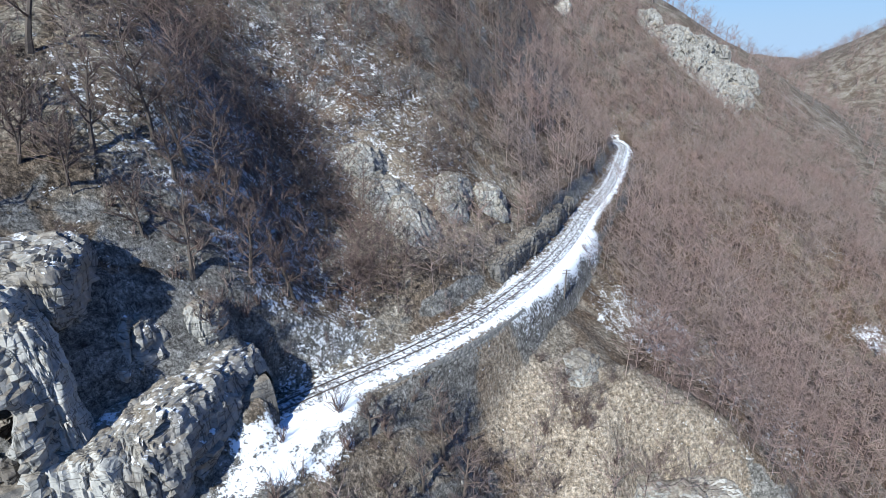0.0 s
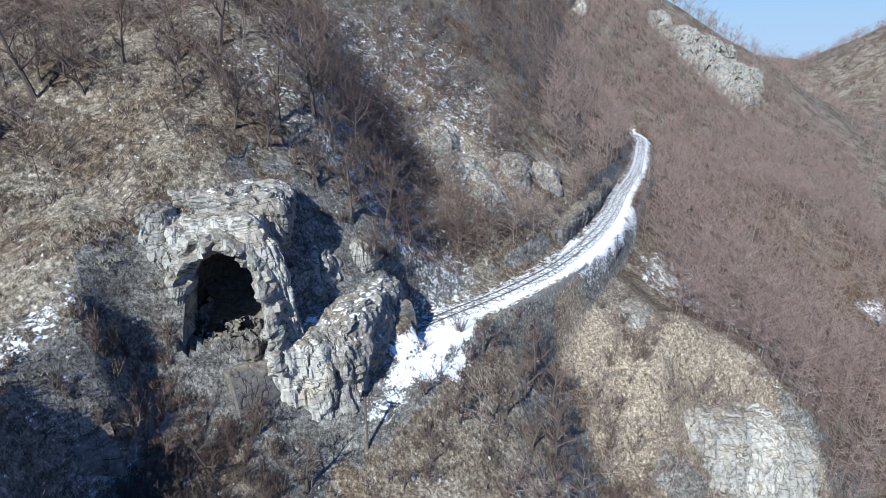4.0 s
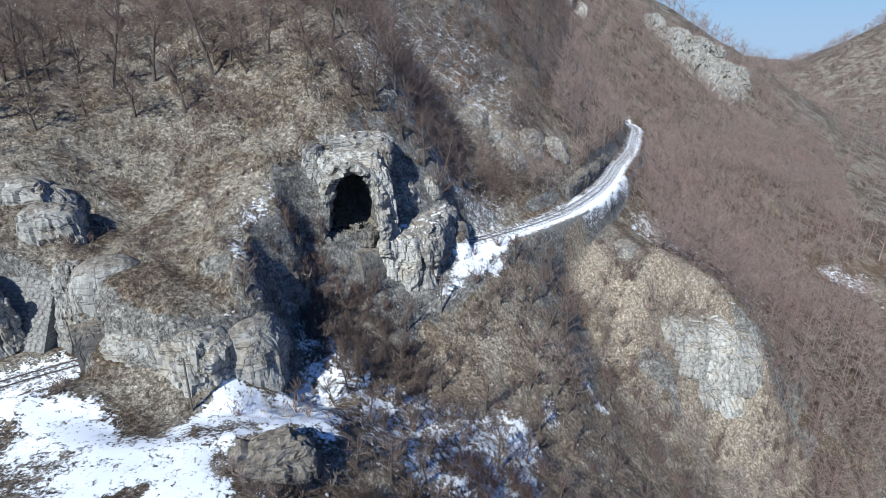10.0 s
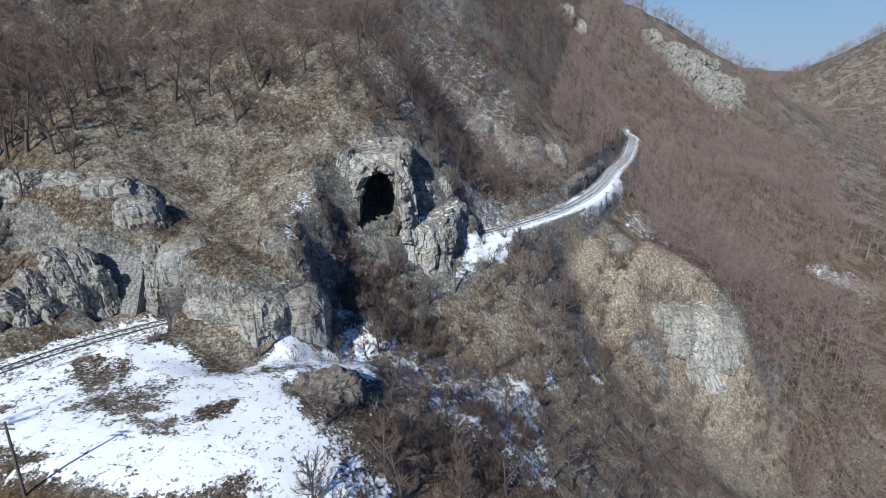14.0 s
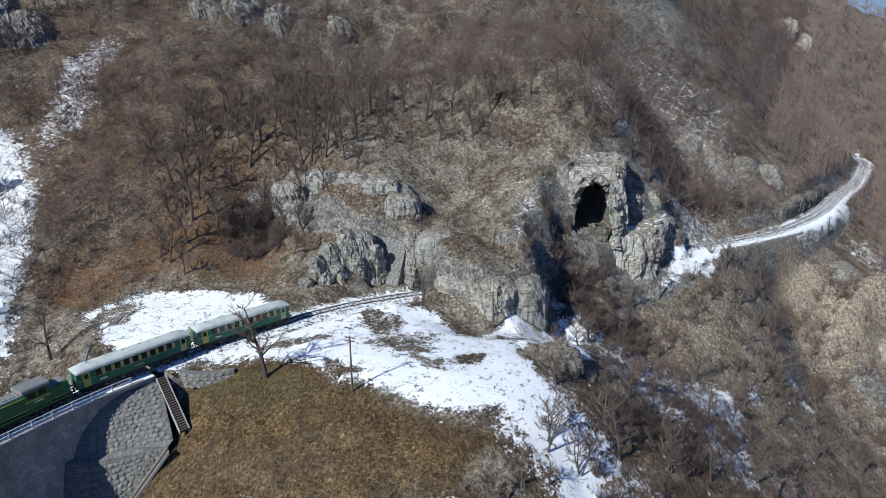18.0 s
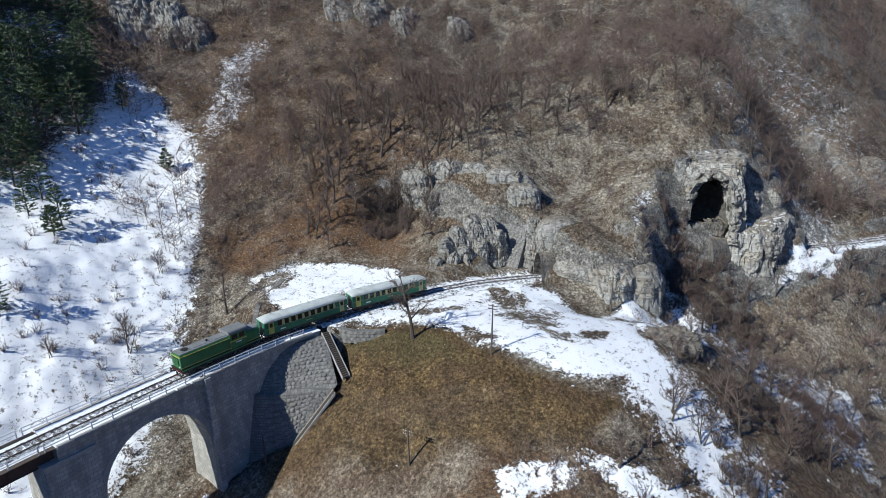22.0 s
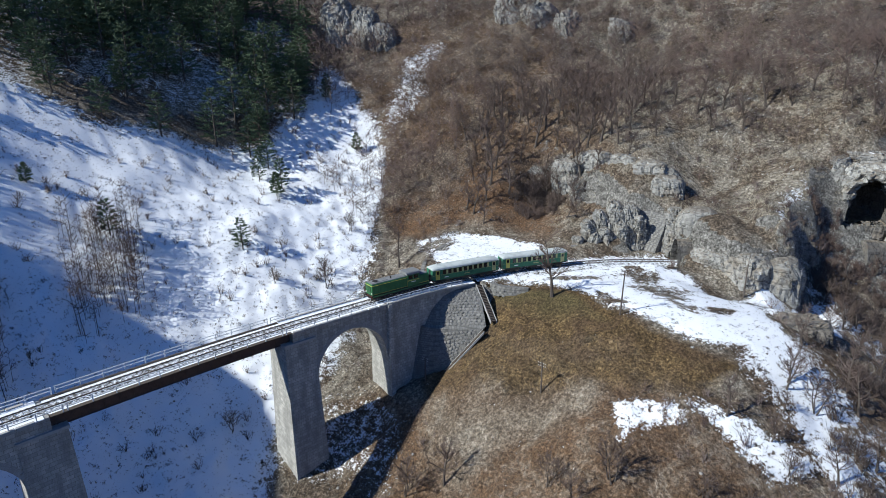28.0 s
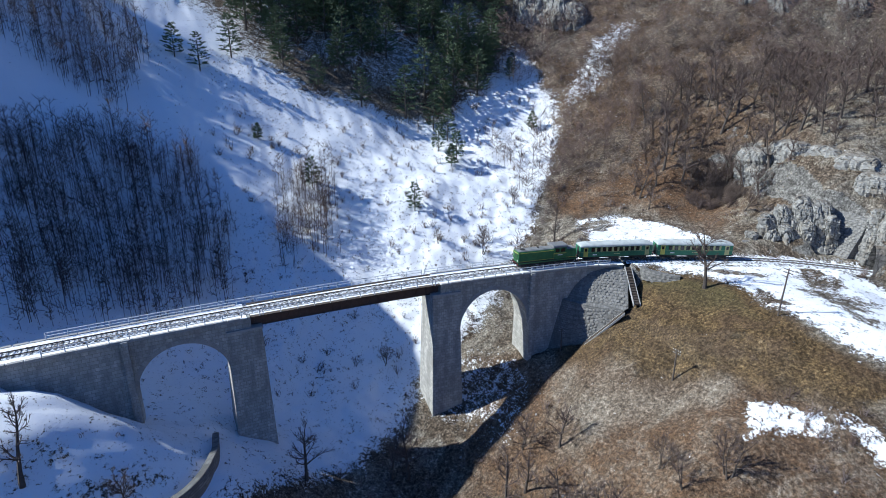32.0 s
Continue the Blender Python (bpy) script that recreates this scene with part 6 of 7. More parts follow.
def bare_tree(seed, height, limbs, branches, twigs, thick=1.0, stems=1, spread_out=0.9):
    """A leafless tree: the trunk and the crown, each as a Plant."""
    trunk, crown = Plant(seed), Plant(seed + 1)
    r = trunk.r
    for s in range(stems):
        p = Vector((r.uniform(-0.25, 0.25) * (stems - 1), r.uniform(-0.25, 0.25) * (stems - 1), -0.5))
        d = trunk.wander(Vector((0, 0, 1)), 0.12 + 0.22 * (stems > 1))
        n, rad = 6, 0.026 * height * thick / stems**0.4
        top = height * r.uniform(0.8, 0.95)
        line = [p]
        for k in range(n):
            q = p + d * (top / n)
            trunk.limb(p, q, rad * (1 - 0.82 * k / n) * (1.35 if k == 0 else 1), rad * (1 - 0.82 * (k + 1) / n), 6)
            line.append(q)
            p, d = q, trunk.wander(d, 0.13)
            d = (d + Vector((0, 0, 0.12))).normalized()
        for b in range(limbs):
            k = r.uniform(1.6, n - 0.05)
            base = line[int(k)].lerp(line[int(k) + 1], k - int(k))
            a = math.tau * (b * 0.382 + r.uniform(-0.08, 0.08))
            rise = 0.35 + 0.75 * k / n
            bd = Vector((math.cos(a), math.sin(a), rise)).normalized()
            length = height * spread_out * r.uniform(0.24, 0.40) * (1.15 - 0.62 * k / n)
            br = rad * (1 - 0.75 * k / n) * 0.62
            q0 = base
            for j in range(3):
                q1 = q0 + bd * (length / 3)
                crown.limb(q0, q1, br * (1 - 0.28 * j), br * (1 - 0.28 * (j + 1)), 4)
                for c in range(branches if j else max(1, branches // 2)):
                    t = r.random()
                    s0 = q0.lerp(q1, t)
                    sd = crown.wander(bd, 0.75)
                    sd = (sd + Vector((0, 0, 0.25))).normalized()
                    sl = length * r.uniform(0.25, 0.5)
                    s1 = s0 + sd * sl
                    crown.limb(s0, s1, max(0.034, br * 0.4), 0.016, 3)
                    for w in range(twigs):
                        u = r.uniform(0.25, 1.0)
                        t0 = s0.lerp(s1, u)
                        td = crown.wander(sd, 0.8)
                        crown.limb(t0, t0 + td * sl * r.uniform(0.35, 0.8), max(0.02, br * 0.15), 0, 3)
                q0 = q1
                bd = crown.wander(bd, 0.22)
                bd = (bd + Vector((0, 0, 0.16))).normalized()
    return trunk, crown


def plant_mesh(name, plant, mat):
    me = bpy.data.meshes.new(name)
    me.from_pydata([tuple(p) for p in plant.v], [], plant.f)
    me.materials.append(mat)
    me.update()
    return me


def stand_on(x, y, sink=0.0):
    return Vector((x, y, float(ground_level(np.array([x]), np.array([y]))[0]) - sink))


TREES = []
for k, (h, limbs, br, tw, stems, out) in enumerate([(9.5, 14, 3, 7, 1, 0.95), (11.5, 16, 3, 7, 1, 0.85), (8.0, 10, 3, 7, 2, 1.1), (10.5, 15, 3, 7, 1, 1.0), (7.0, 9, 3, 7, 3, 1.1), (12.5, 16, 3, 7, 1, 0.8)]):
    t, c = bare_tree(200 + 7 * k, h, limbs, br, tw, 1.0, stems, out)
    TREES.append((plant_mesh("trunk", t, BARK), plant_mesh("crown", c, TWIG)))


def place_tree(kind, x, y, size, turn, label, lean=0.0):
    p = stand_on(x, y)
    m = Matrix.Translation(p) @ Matrix.Rotation(turn, 4, "Z") @ Matrix.Rotation(lean, 4, "X") @ Matrix.Diagonal((size, size, size, 1))
    o = thing("bare_tree", label, "tree", m, "bare trees on the hillside")
    part("trunk", TREES[kind][0], None, o)
    part("crown", TREES[kind][1], None, o, "leafless reddish-brown twigs")
    return o


def clear_of_things(x, y, gap=4.2):
    """Which points keep off the railway, the shelf, the cave and the cliffs."""
    i, d, rail = along(x, y)
    tun = (i > STEP_T1 + 2) & (i < STEP_T2 - 2)
    ok = (np.abs(d) > gap) | tun
    ok &= ~((i >= STEP_V1) & (i <= STEP_V2) & (np.abs(d) < 9))
    for cx, cy, rx, ry, turn in KEEP_OFF:
        ok &= blob(x, y, cx, cy, rx, ry, turn) < 0.35
    return ok


KEEP_OFF = [(-8, 97, 5, 9, 25), (10, 111, 8, 4, 20), (-95, -10, 24, 16, 10), (-72, -16, 24, 15, -20), (-53, -20, 10, 12, 20), (-98, -38, 14, 12, 0), (-60, 5, 9, 9, 0), (-41, 38, 4.5, 5, 0), (-28, 44, 9, 9, 0), (-76, 10, 9, 5, 0),
            (-80, -42, 20, 12, 0), (46, 60, 8, 7, 0), (24, 84, 8, 7, 0), (7, 72, 10, 8, 40), (-66, -55, 16, 9, 0), (-88, 12, 9, 6, 0), (28, 92, 7, 16, -28)]


def scatter(n, x0, x1, y0, y1, seed, dense, gap=4.2, apart=0.0):
    """Random places, kept by the odds that dense(x, y) gives."""
    r = np.random.RandomState(seed)
    x, y = r.uniform(x0, x1, n), r.uniform(y0, y1, n)
    keep = (r.uniform(0, 1, n) < dense(x, y)) & clear_of_things(x, y, gap)
    x, y = x[keep], y[keep]
    if apart:
        ok = []
        for k in range(len(x)):
            if all((x[k] - x[j]) ** 2 + (y[k] - y[j]) ** 2 > apart**2 for j in ok):
                ok.append(k)
        x, y = x[ok], y[ok]
    return x, y


def woods_near(x, y):
    """How thick the bare trees stand near the railway."""
    d = 0.10 + 0 * x
    for cx, cy, rx, ry, turn, v in WOODS:
        d = np.maximum(d, v * blob(x, y, cx, cy, rx, ry, turn))
    for cx, cy, rx, ry, turn in MEADOW:
        d = d * (1 - 0.93 * blob(x, y, cx, cy, rx, ry, turn))
    return d


WOODS = [(-120, 40, 38, 32, 0, 1.0), (-92, 52, 44, 20, 0, 0.9), (-40, 28, 7, 8, 0, 0.8), (-30, 85, 34, 34, 0, 0.85), (-95, 65, 60, 30, 0, 0.7), (45, 100, 14, 30, -25, 1.0), (60, 75, 20, 30, 0, 1.0), (-12, 20, 26, 24, 0, 0.42), (10, 46, 16, 16, 0, 0.45),
         (-28, -5, 14, 22, 0, 0.4), (-40, -50, 16, 18, 0, 0.35), (-66, -68, 14, 12, 0, 0.35), (-45, 22, 10, 9, 0, 0.4), (-128, 8, 14, 18, 20, 0.8)]
MEADOW = [(-70, 40, 26, 18, 0), (-60, 20, 14, 9, 0), (-150, -48, 34, 34, 0), (-124, -88, 18, 28, 0), (-106, 8, 12, 7, 0), (-100, -60, 16, 16, 0)]

labels = ["slender leafless tree with grey trunk on the slope", "tall leafless tree with upswept limbs", "low leafless tree forking near its base", "leafless tree with a broad twiggy crown", "many-stemmed leafless bush-like tree", "tall thin leafless tree among others"]
tx, ty = scatter(4200, -150, 75, -85, 128, 5, woods_near, 5.0, 2.8)
bank = np.hypot((tx + 106) / 1.5, ty - 30) < 26
order = np.argsort(np.hypot(tx + 35, ty + 25) - 400 * bank)
tr = random.Random(8)
for n, k in enumerate(order[:290]):
    kind = tr.choice((0, 0, 1, 2, 2, 3, 3, 4, 5))
    low = 0.62 if tx[k] > -52 and ty[k] < 52 else 1.0
    place_tree(kind, tx[k], ty[k], low * tr.uniform(0.75, 1.25), tr.uniform(0, 6.28), labels[kind], tr.uniform(-0.1, 0.1))

# single trees that stand alone
place_tree(3, -81.6, -27.6, 1.22, 1.0, "dark gnarled leafless tree alone at the shelf's edge", 0.06)
for x, y, kind, size in [(-98, -99, 1, 1.0), (-93, -133, 5, 0.9), (-96, -136, 1, 0.8), (-91, -123, 2, 0.7), (-56, -55, 4, 1.0), (-64, -57, 4, 0.8), (-59, -59, 2, 0.7), (-42, -25, 2, 0.9), (-38, -26, 4, 0.9), (-33, -20, 3, 0.8), (-26, -15, 4, 0.9), (-121, -75, 4, 0.7), (-144, -26, 4, 0.8), (-134, -42, 4, 0.9), (-137, -40, 2, 0.7), (-140, -52, 4, 0.6)]:
    place_tree(kind, x, y, size, x * 1.7, "leafless tree standing alone on the open slope")
place_tree(2, -99.5, 9.5, 0.9, 2.0, "leafless tree leaning over the hill's foot", 0.3)


def joined(name, label, category, plants, places, mat, group=""):
    """Many plants in one mesh: places are x, y, z, size, turn, kind."""
    vs, fs, base = [], [], 0
    cache = []
    for p in plants:
        v, f = p.arrays()
        tri = np.array([q if len(q) == 4 else (*q, q[-1]) for q in f])
        cache.append((v, tri))
    for x, y, z, size, turn, kind in places:
        v, tri = cache[int(kind)]
        c, s = math.cos(turn) * size, math.sin(turn) * size
        vs.append(np.c_[v[:, 0] * c - v[:, 1] * s + x, v[:, 0] * s + v[:, 1] * c + y, v[:, 2] * size + z])
        fs.append(tri + base)
        base += len(v)
    v, q = np.vstack(vs), np.vstack(fs)
    three = q[:, 2] == q[:, 3]
    tris, quads = q[three][:, :3], q[~three]
    me = bpy.data.meshes.new(name)
    me.vertices.add(len(v))
    me.vertices.foreach_set("co", v.ravel())
    me.loops.add(tris.size + quads.size)
    me.loops.foreach_set("vertex_index", np.r_[tris.ravel(), quads.ravel()])
    me.polygons.add(len(tris) + len(quads))
    me.polygons.foreach_set("loop_start", np.r_[np.arange(len(tris)) * 3, tris.size + np.arange(len(quads)) * 4])
    me.update(calc_edges=True)
    me.materials.append(mat)
    return tagged(new(name, me), label, category, kind="stuff")


def slight_tree(seed, height, limbs, twigs, thick=1.0, spread_out=1.0):
    """A leafless tree for the distance: a trunk, limbs and twigs, all in one."""
    p = Plant(seed)
    r = p.r
    mid = Vector((r.uniform(-0.3, 0.3), r.uniform(-0.3, 0.3), height * 0.5))
    top = mid + Vector((r.uniform(-0.4, 0.4), r.uniform(-0.4, 0.4), height * 0.45))
    rad = 0.0055 * height * thick
    p.limb(Vector((0, 0, -0.5)), mid, rad, rad * 0.7, 3)
    p.limb(mid, top, rad * 0.7, 0, 3)
    for b in range(limbs):
        k = r.uniform(0.15, 1.0)
        base = Vector((0, 0, 0)).lerp(mid, 0.35 + 0.65 * k * 2) if k < 0.5 else mid.lerp(top, (k - 0.5) * 1.9)
        a = 2.4 * b + r.uniform(-0.4, 0.4)
        d = Vector((math.cos(a), math.sin(a), 0.25 + 0.8 * k)).normalized()
        length = height * spread_out * r.uniform(0.25, 0.42) * (1.15 - 0.55 * k)
        e = base + d * length
        p.limb(base, e, 0.055 * thick, 0, 3)
        for w in range(twigs):
            q = base.lerp(e, r.uniform(0.3, 0.95))
            p.limb(q, q + (p.wander(d, 0.8) + Vector((0, 0, 0.2))) * length * r.uniform(0.35, 0.75), 0.038 * thick, 0, 3)
    return p


def places(x, y, seed, low, high, kinds):
    r = np.random.RandomState(seed)
    return np.c_[x, y, ground_level(x, y) - 0.1, r.uniform(low, high, len(x)), r.uniform(0, 6.28, len(x)), r.randint(0, kinds, len(x))]


# the woods further off
FAR_TREES = [slight_tree(300 + k, h, 15, 3, 1.2, 1.25) for k, h in enumerate((9, 11, 8, 10, 12))]
rest_x, rest_y = tx[order[290:]], ty[order[290:]]
on_bank = lambda x, y: blob(x, y, -106, 30, 46, 30)


def far_density(x, y):
    """The wooded slopes that face the railway."""
    near = (np.abs(x + 40) < 100) & (np.abs(y - 20) < 95)
    hill = smooth(265, 225, y) * (x < 70)
    east = (x >= 20) & (x < 60 + 0.62 * y) & (y > 20)
    v = np.where(near, 0.75 * (y > 36) * np.where((x > -20) & (y < 62), 0.25, 1.0), np.maximum(hill, east * 1.0))
    v = v * (1 - 0.97 * blob(x, y, -165, -48, 36, 36)) * (1 - 0.97 * blob(x, y, -175, -5, 12, 20)) * (1 - blob(x, y, -190, -118, 34, 24) * 0.9)
    v = v * (1 - 0.95 * area(x, y, PINE_WOOD)) * (1 - 0.1 * on_bank(x, y)) * (1 - 0.7 * area(x, y, TAN_SLOPE, 8.0)) * (1 - 0.85 * area(x, y, SPUR, 4.0))
    v = v * (1 - 0.9 * blob(x, y, 152, 158, 14, 9)) * (1 - 0.95 * blob(x, y, 186, 388, 38, 20, -20)) * (1 - 0.8 * blob(x, y, -68, 38, 26, 20))
    return v


fx, fy = scatter(20000, -290, 260, -20, 420, 15, far_density, 5.5)
px = places(np.r_[rest_x, fx], np.r_[rest_y, fy], 3, 0.65, 1.1, 5)
west, close = px[:, 0] < np.maximum(-20, 0.28 * px[:, 1] - 24), np.hypot(px[:, 0] + 45, px[:, 1] - 10) < 150
LEAN_TREES = [slight_tree(320 + k, h, 10, 2, 2.0, 1.35) for k, h in enumerate((9, 11, 8, 10, 12))]
joined("woods", "dense leafless brown woods on the hill above the railway", "woods", FAR_TREES, px[west & close], TWIG_BROWN)
joined("woods", "leafless brown woods higher on the hill", "woods", LEAN_TREES, px[west & ~close], TWIG_BROWN)
joined("woods", "dense leafless greyish-mauve woods on the valley side", "woods", FAR_TREES, px[~west & close], TWIG_PALE)
joined("woods", "leafless mauve woods down the valley", "woods", LEAN_TREES, px[~west & ~close], TWIG_PALE)
THIN_TREES = [slight_tree(340 + k, h, 10, 1, 3.0, 1.3) for k, h in enumerate((11, 13))]
vx, vy = scatter(3400, 40, 800, 150, 1000, 16, lambda x, y: np.where((x < 60 + 0.62 * y) & (y < 420), 0.0, 1.0), 5.5)
joined("far_woods", "leafless woods on the far ridges", "woods", THIN_TREES, places(vx, vy, 4, 0.9, 1.4, 2), TWIG_PALE)

# the thicket in the shade across the gully
POLES = [slight_tree(360 + k, h, 12, 2, 1.25, 0.6) for k, h in enumerate((10, 12, 8))]


THICKET = [(-168, -140), (-178, -120), (-174, -105), (-161, -98), (-141, -103), (-132, -122), (-128, -138)]
CLUMP = [(-168, -84), (-171, -68), (-149, -76), (-146, -90)]
SHADY_WOOD = [(-195, -142), (-184, -118), (-207, -108), (-228, -112), (-238, -142)]


def thicket(x, y):
    return np.maximum(np.maximum(area(x, y, THICKET), 0.9 * area(x, y, CLUMP)), 0.7 * area(x, y, SHADY_WOOD))


qx, qy = scatter(6200, -240, -118, -150, -66, 17, thicket, 9)
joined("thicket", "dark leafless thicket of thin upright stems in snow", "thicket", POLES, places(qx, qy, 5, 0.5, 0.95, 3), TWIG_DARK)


# scrub and dry grass
def bush(seed, n=11, h=1.6):
    p = Plant(seed)
    r = p.r
    for k in range(n):
        a, lean = r.uniform(0, 6.28), r.uniform(0.1, 0.9)
        d = Vector((math.cos(a) * lean, math.sin(a) * lean, 1)).normalized()
        q = Vector((r.uniform(-0.3, 0.3), r.uniform(-0.3, 0.3), -0.1))
        e = q + d * h * r.uniform(0.5, 1)
        p.limb(q, e, 0.048, 0, 3)
        for j in range(2):
            s = q.lerp(e, r.uniform(0.4, 1))
            p.limb(s, s + p.wander(d, 0.8) * h * 0.45, 0.028, 0, 3)
    return p


def tuft(seed, n=10, h=0.55):
    p = Plant(seed)
    r = p.r
    for k in range(n):
        a, lean = r.uniform(0, 6.28), r.uniform(0.1, 1.2)
        q = Vector((r.uniform(-0.3, 0.3), r.uniform(-0.3, 0.3), -0.05))
        p.limb(q, q + Vector((math.cos(a) * lean, math.sin(a) * lean, 1)).normalized() * h * r.uniform(0.5, 1), 0.03, 0, 3)
    return p


STRAW = plain("dry_grass", (0.19, 0.14, 0.07), 0.9, 0, 0.45, 0.15, 0)
sx, sy = scatter(12500, -190, 75, -100, 128, 21, lambda x, y: np.maximum(np.maximum(0.4 + 0.6 * blob(x, y, -36, 22, 16, 18), blob(x, y, -43, 27, 9, 13)), woods_near(x, y)) * (1 - 0.25 * area(x, y, WEST_SNOW)) * (1 - 0.8 * area(x, y, TURF)) * (1 - 0.4 * area(x, y, TAN_SLOPE, 2.0)) * (1 - 0.7 * on_bank(x, y)) * np.where(fbm(x / 9, y / 9, 0, 3, 61) > 0.0, 1.25, 0.35), 3.6)
scrub_at = places(sx, sy, 6, 0.5, 1.5, 4)
BUSHES = [bush(400 + k) for k in range(4)]
joined("scrub", "leafless grey scrub scattered over the hillside", "scrub", BUSHES, scrub_at[::2], TWIG_GREY)
joined("scrub", "dark brown leafless scrub on the slopes", "scrub", BUSHES, np.delete(scrub_at, np.s_[::2], 0), TWIG_DARK)
bx, by = scatter(1300, -54, -24, 8, 37, 26, lambda x, y: np.maximum(blob(x, y, -41, 28, 8, 8), 0.5 * blob(x, y, -34, 26, 7, 7)), 3.0)
joined("bushes", "dense dark brown leafless bushes on the slope below the cave", "bushes", [bush(430 + k, 17, 2.0) for k in range(3)], places(bx, by, 12, 0.7, 1.4, 3), TWIG_DARK)
gx0, gy0 = scatter(1500, -30, 66, 10, 82, 27, lambda x, y: np.where(fbm(x / 8, y / 8, 0, 3, 63) > 0.12, 0.75, 0.06) * (1 - 0.25 * area(x, y, TAN_SLOPE, 2.0)), 4.5)
joined("bushes", "spreading brown leafless bushes in the ravine", "bushes", [bush(436 + k, 22, 3.0) for k in range(3)], places(gx0, gy0, 13, 0.6, 1.3, 3), TWIG_BROWN)
# bushes in dark stems; the hollow's deep shade is put into their colour
kx0, ky0 = scatter(520, -122, -102, 4, 27, 28, lambda x, y: blob(x, y, -111.5, 15, 6, 8), 3.0)
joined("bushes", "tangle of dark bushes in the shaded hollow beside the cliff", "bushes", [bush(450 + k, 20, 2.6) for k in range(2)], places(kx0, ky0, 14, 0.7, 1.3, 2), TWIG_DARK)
mx0, my0 = scatter(900, -36, -12, -34, 10, 29, lambda x, y: np.where(fbm(x / 7, y / 7, 0, 3, 65) > 0.05, 0.6, 0.08), 4.5)
joined("bushes", "brown leafless bushes in the snow below the shelf", "bushes", [bush(454 + k, 20, 2.4) for k in range(2)], places(mx0, my0, 15, 0.6, 1.3, 2), TWIG_DARK)
# low dark tussocks poking through the snow of the west bank
wx0, wy0 = scatter(8500, -215, -95, -130, 15, 24, lambda x, y: area(x, y, WEST_SNOW, 4.0) * (0.25 + 0.75 * (fbm(x / 14, y / 14, 0, 3, 51) > -0.05)), 5.0)
joined("tussocks", "low dark heather and grass tussocks poking through snow", "tussocks", [bush(410 + k, 6, 0.75) for k in range(3)], places(wx0, wy0, 8, 0.3, 0.95, 3), TWIG_DARK)
hx, hy = scatter(11000, -135, 60, -75, 110, 22, lambda x, y: np.maximum(0.5 + 0.2 * (np.sin(x * 0.21) * np.cos(y * 0.17) > 0), area(x, y, TURF)), 3.0)
joined("dry_grass", "tufts of dry straw-coloured grass on the slopes", "grass", [tuft(420 + k) for k in range(3)], places(hx, hy, 7, 0.4, 1.1, 3), STRAW)


PALE_STRAW = plain("bleached_grass", (0.36, 0.315, 0.235), 0.9, 0, 0.5, 0.2, 0)
ux, uy = scatter(6500, -104, -44, 2, 72, 30, lambda x, y: np.where(fbm(x / 6, y / 6, 0, 3, 67) > -0.05, 0.95, 0.2), 3.0)
joined("dry_grass", "pale bleached grass tussocks on the domed hillside", "grass", [tuft(426 + k, 9, 0.6) for k in range(3)], places(ux, uy, 16, 0.6, 1.6, 3), PALE_STRAW)
vx0, vy0 = scatter(1500, -104, -46, 8, 75, 31, lambda x, y: np.where(fbm(x / 10, y / 10, 0, 3, 69) > 0.05, 0.7, 0.15), 3.0)
joined("scrub", "small dark shrubs dotted over the domed hillside", "scrub", BUSHES, places(vx0, vy0, 17, 0.4, 1.1, 4), TWIG_DARK)


def pebble(seed):
    p = Plant(seed)
    r = p.r
    for k in range(5):
        a = math.tau * k / 5
        p.v += [Vector((math.cos(a) * r.uniform(0.7, 1.1), math.sin(a) * r.uniform(0.7, 1.1), -0.3)), Vector((math.cos(a) * r.uniform(0.4, 0.8), math.sin(a) * r.uniform(0.4, 0.8), r.uniform(0.3, 0.7)))]
    for k in range(5):
        a, b = 2 * k, 2 * ((k + 1) % 5)
        p.f.append((a, b, b + 1, a + 1))
    p.v.append(Vector((0, 0, 0.75)))
    p.f += [(2 * k + 1, 2 * ((k + 1) % 5) + 1, 10) for k in range(5)]
    return p


LOOSE = plain("loose_limestone", (0.30, 0.285, 0.26), 0.92, 0, 0.45, 0.4, 0.3)
kx, ky = scatter(5200, -135, 62, -75, 112, 23, lambda x, y: 0.10 + 0.7 * np.maximum(blob(x, y, -66, -56, 18, 9), np.maximum(blob(x, y, -20, 20, 24, 30), blob(x, y, -110, -62, 18, 16))), 3.4)
joined("loose_stones", "loose grey limestone blocks strewn over the slopes", "stones", [pebble(440 + k) for k in range(5)], places(kx, ky, 9, 0.12, 0.42, 5), LOOSE)


# pines on the west bank
NEEDLE = plain("pine_needles", (0.075, 0.110, 0.052), 0.8, 0, 0.5, 0.6, 0)


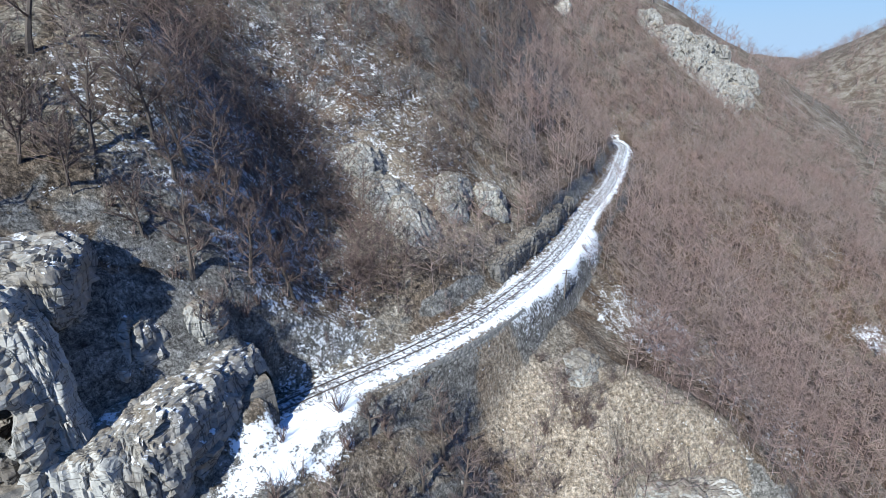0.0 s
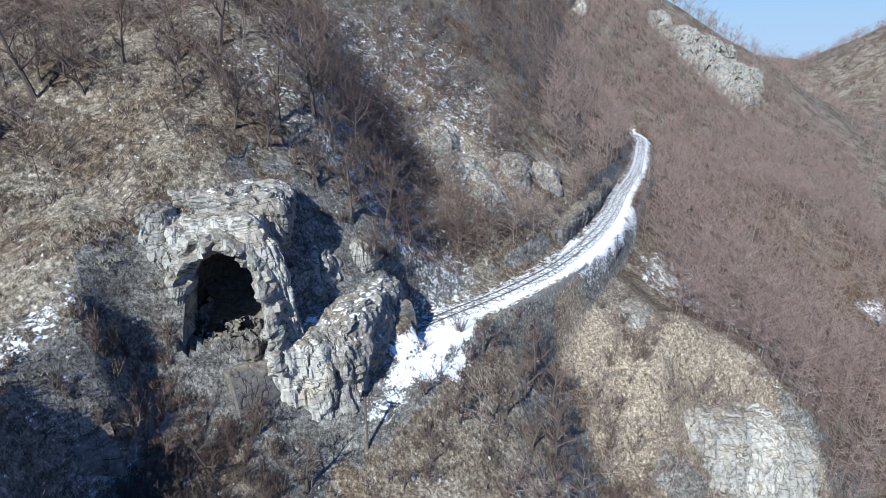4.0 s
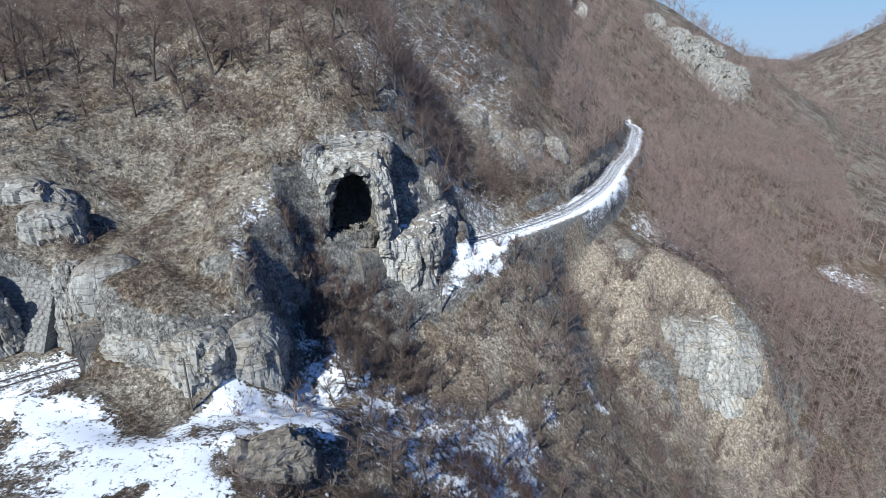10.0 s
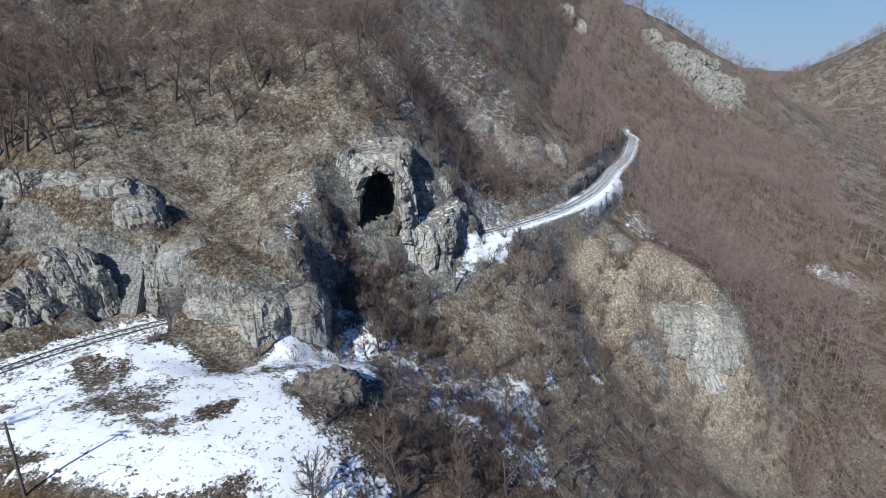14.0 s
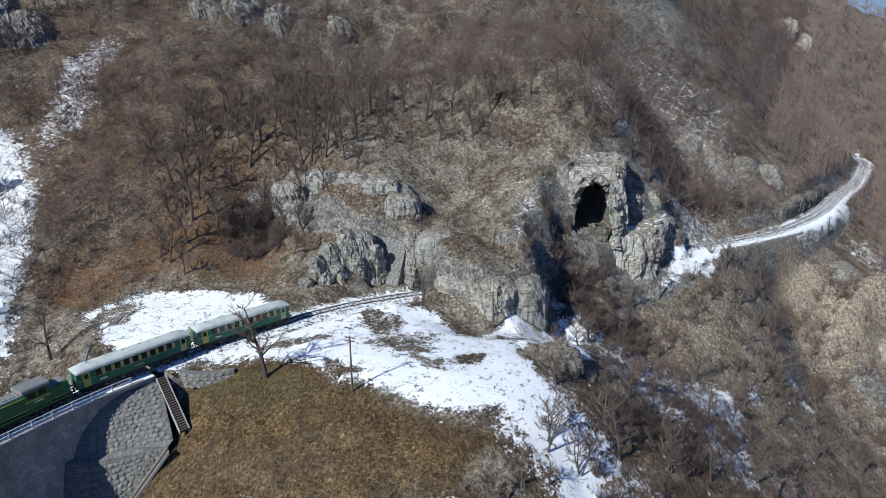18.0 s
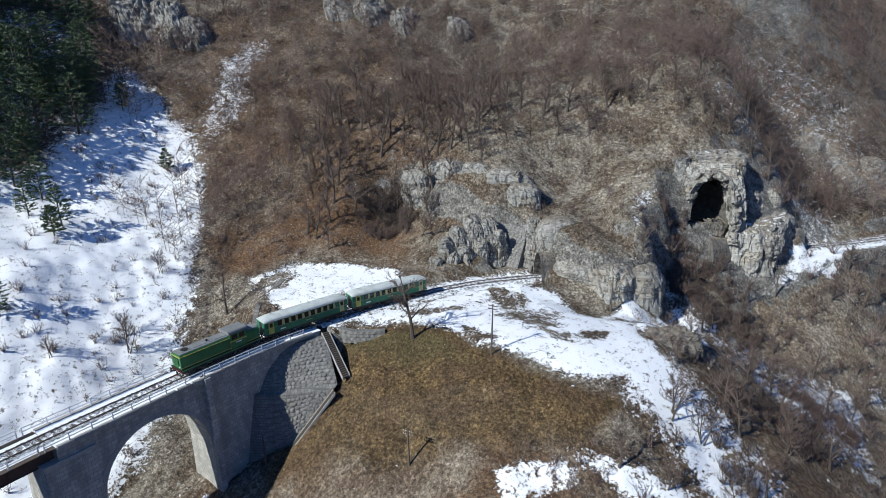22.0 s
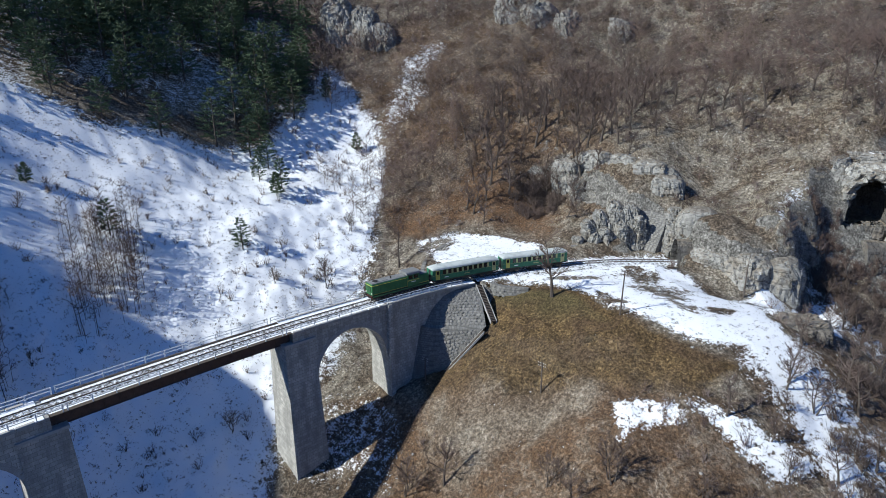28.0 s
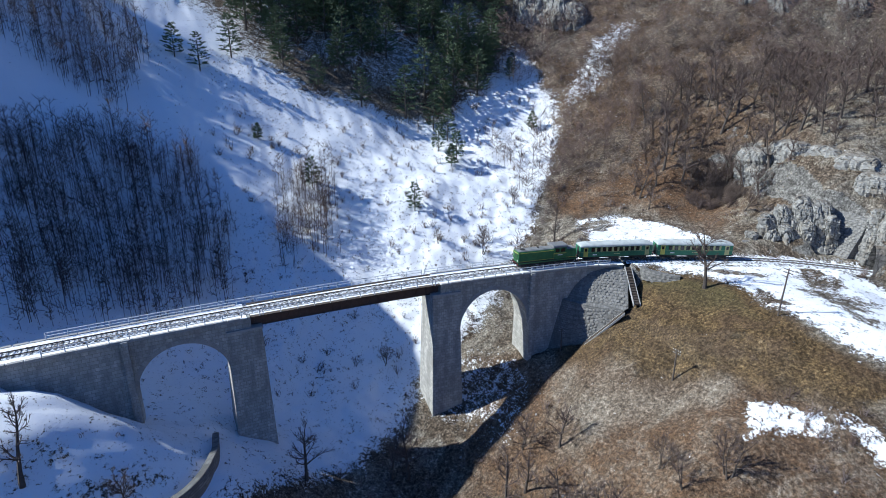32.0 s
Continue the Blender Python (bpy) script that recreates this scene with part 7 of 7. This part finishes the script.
def pine(seed, h):
    trunk, crown = Plant(seed), Plant(seed + 1)
    r = trunk.r
    trunk.limb(Vector((0, 0, -0.5)), Vector((0, 0, h * 0.5)), 0.02 * h, 0.012 * h, 6)
    trunk.limb(Vector((0, 0, h * 0.5)), Vector((0, 0, h)), 0.012 * h, 0.01, 6)
    z = h * 0.14
    while z < h * 0.98:
        k = z / h
        reach = h * 0.27 * min(1.0, (1 - k) * 2.2) ** 0.75 * (0.75 + 0.25 * min(1.0, k * 4)) + 0.15
        off = r.uniform(0, 6.28)
        for j in range(6):
            if r.random() < 0.12:
                continue
            a = off + math.tau * j / 6 + r.uniform(-0.4, 0.4)
            d = Vector((math.cos(a), math.sin(a), r.uniform(-0.1, 0.45))).normalized()
            length = reach * r.uniform(0.5, 1.2)
            e = Vector((0, 0, z)) + d * length
            crown.limb(Vector((0, 0, z)), e, 0.05, 0.015, 3)
            for w in range(13):
                s = Vector((0, 0, z)).lerp(e, r.uniform(0.35, 1.0) ** 0.7)
                q = (crown.wander(d, 1.0) + Vector((0, 0, 0.35))).normalized()
                crown.limb(s, s + q * r.uniform(0.3, 0.65) * (0.5 + 0.05 * h), 0.14, 0, 3)
        z += h * r.uniform(0.045, 0.07)
    return trunk, crown


PINES = []
for k, h in enumerate((9.0, 12.0, 5.0)):
    t, c = pine(500 + 3 * k, h)
    PINES.append((plant_mesh("trunk", t, BARK), plant_mesh("crown", c, NEEDLE)))


def place_pine(x, y, kind, size, turn):
    o = thing("pine_tree", ("dark green pine on the snowy slope", "tall dark green pine in the shaded wood", "young dark green pine in the snow")[kind], "pine", Matrix.Translation(stand_on(x, y)) @ Matrix.Rotation(turn, 4, "Z") @ Matrix.Diagonal((size, size, size, 1)), "pines on the west bank")
    part("trunk", PINES[kind][0], None, o)
    part("crown", PINES[kind][1], None, o, "dark green needles")


pr = np.random.RandomState(31)
for x, y, kind, size in [(-166, -76, 0, 0.95), (-151, -53, 0, 0.9), (-167, -31, 0, 1.0), (-165, -34, 2, 1.3), (-171, 0, 2, 1.2), (-192, 5, 0, 0.85), (-195, 8, 0, 0.75), (-181, -86, 2, 0.9), (-186, -25, 0, 1.2), (-184, -30, 1, 1.0), (-178, -28, 0, 1.1), (-175, -33, 0, 0.9), (-193, -51, 1, 1.0), (-199, -63, 0, 1.2), (-208, -71, 1, 1.1), (-211, -86, 1, 1.1), (-209, -102, 0, 1.1), (-205, -96, 1, 0.9), (-192, -18, 1, 1.5), (-191, -9, 1, 1.3), (-197, -5, 1, 1.5), (-194, -28, 1, 1.6), (-190, -37, 1, 1.4), (-200, -12, 1, 1.7), (-203, 3, 1, 1.5), (-188, -24, 0, 1.5)]:
    place_pine(x, y, kind, size, x)
wx_, wy_ = pr.uniform(-256, -186, 420), pr.uniform(-84, 18, 420)
inside = area(wx_, wy_, PINE_WOOD, 1.0) > 0.5
for x, y in list(zip(wx_[inside], wy_[inside]))[:100]:
    place_pine(x, y, int(pr.choice([0, 1, 1])), pr.uniform(1.1, 1.8), pr.uniform(0, 6))

# ---- poles and small things ----
POLE = plain("weathered_pole_timber", (0.11, 0.09, 0.075), 0.9, 0, 0.3, 4)
CHINA = plain("pale_insulator", (0.6, 0.6, 0.56), 0.3, 0, 0.1, 4, 0)


def line_pole(x, y, height, label, lean=0.0):
    o = thing("line_pole", label, "pole", Matrix.Translation(stand_on(x, y)) @ Matrix.Rotation(lean, 4, "Y"), "old line poles")
    part("shaft", Shape().tube([(0, 0, -0.6), (0, 0, height * 0.5), (0, 0, height)], [0.15, 0.13, 0.10], 8), POLE, o)
    for k, z in enumerate((height - 0.3, height - 0.8)):
        arm = part("crossarm", Shape().box(-0.75, 0.75, -0.05, 0.05, z, z + 0.1), POLE, o)
        for s in (-0.65, -0.3, 0.3, 0.65):
            part("insulator", Shape().tube([(s, 0, z + 0.1), (s, 0, z + 0.2), (s, 0, z + 0.24)], [0.04, 0.055, 0.02], 6), CHINA, arm)


line_pole(-67.6, -28.4, 8.2, "dark timber line pole with two crossarms on the snowy shelf", 0.03)
line_pole(-24.9, 37.2, 7.6, "timber line pole on the old path below the rock tower")
line_pole(-55.0, 8.4 - 7.0, 7.0, "timber line pole close under the headland cliff")
line_pole(-73.2, -44.5, 5.6, "short dark post on the grassy bank")
line_pole(23.5, 93.0, 6.0, "timber line pole in the snow beside the track")
line_pole(-96.8, -47.5, 5.0, "weathered post at the foot of the bank")
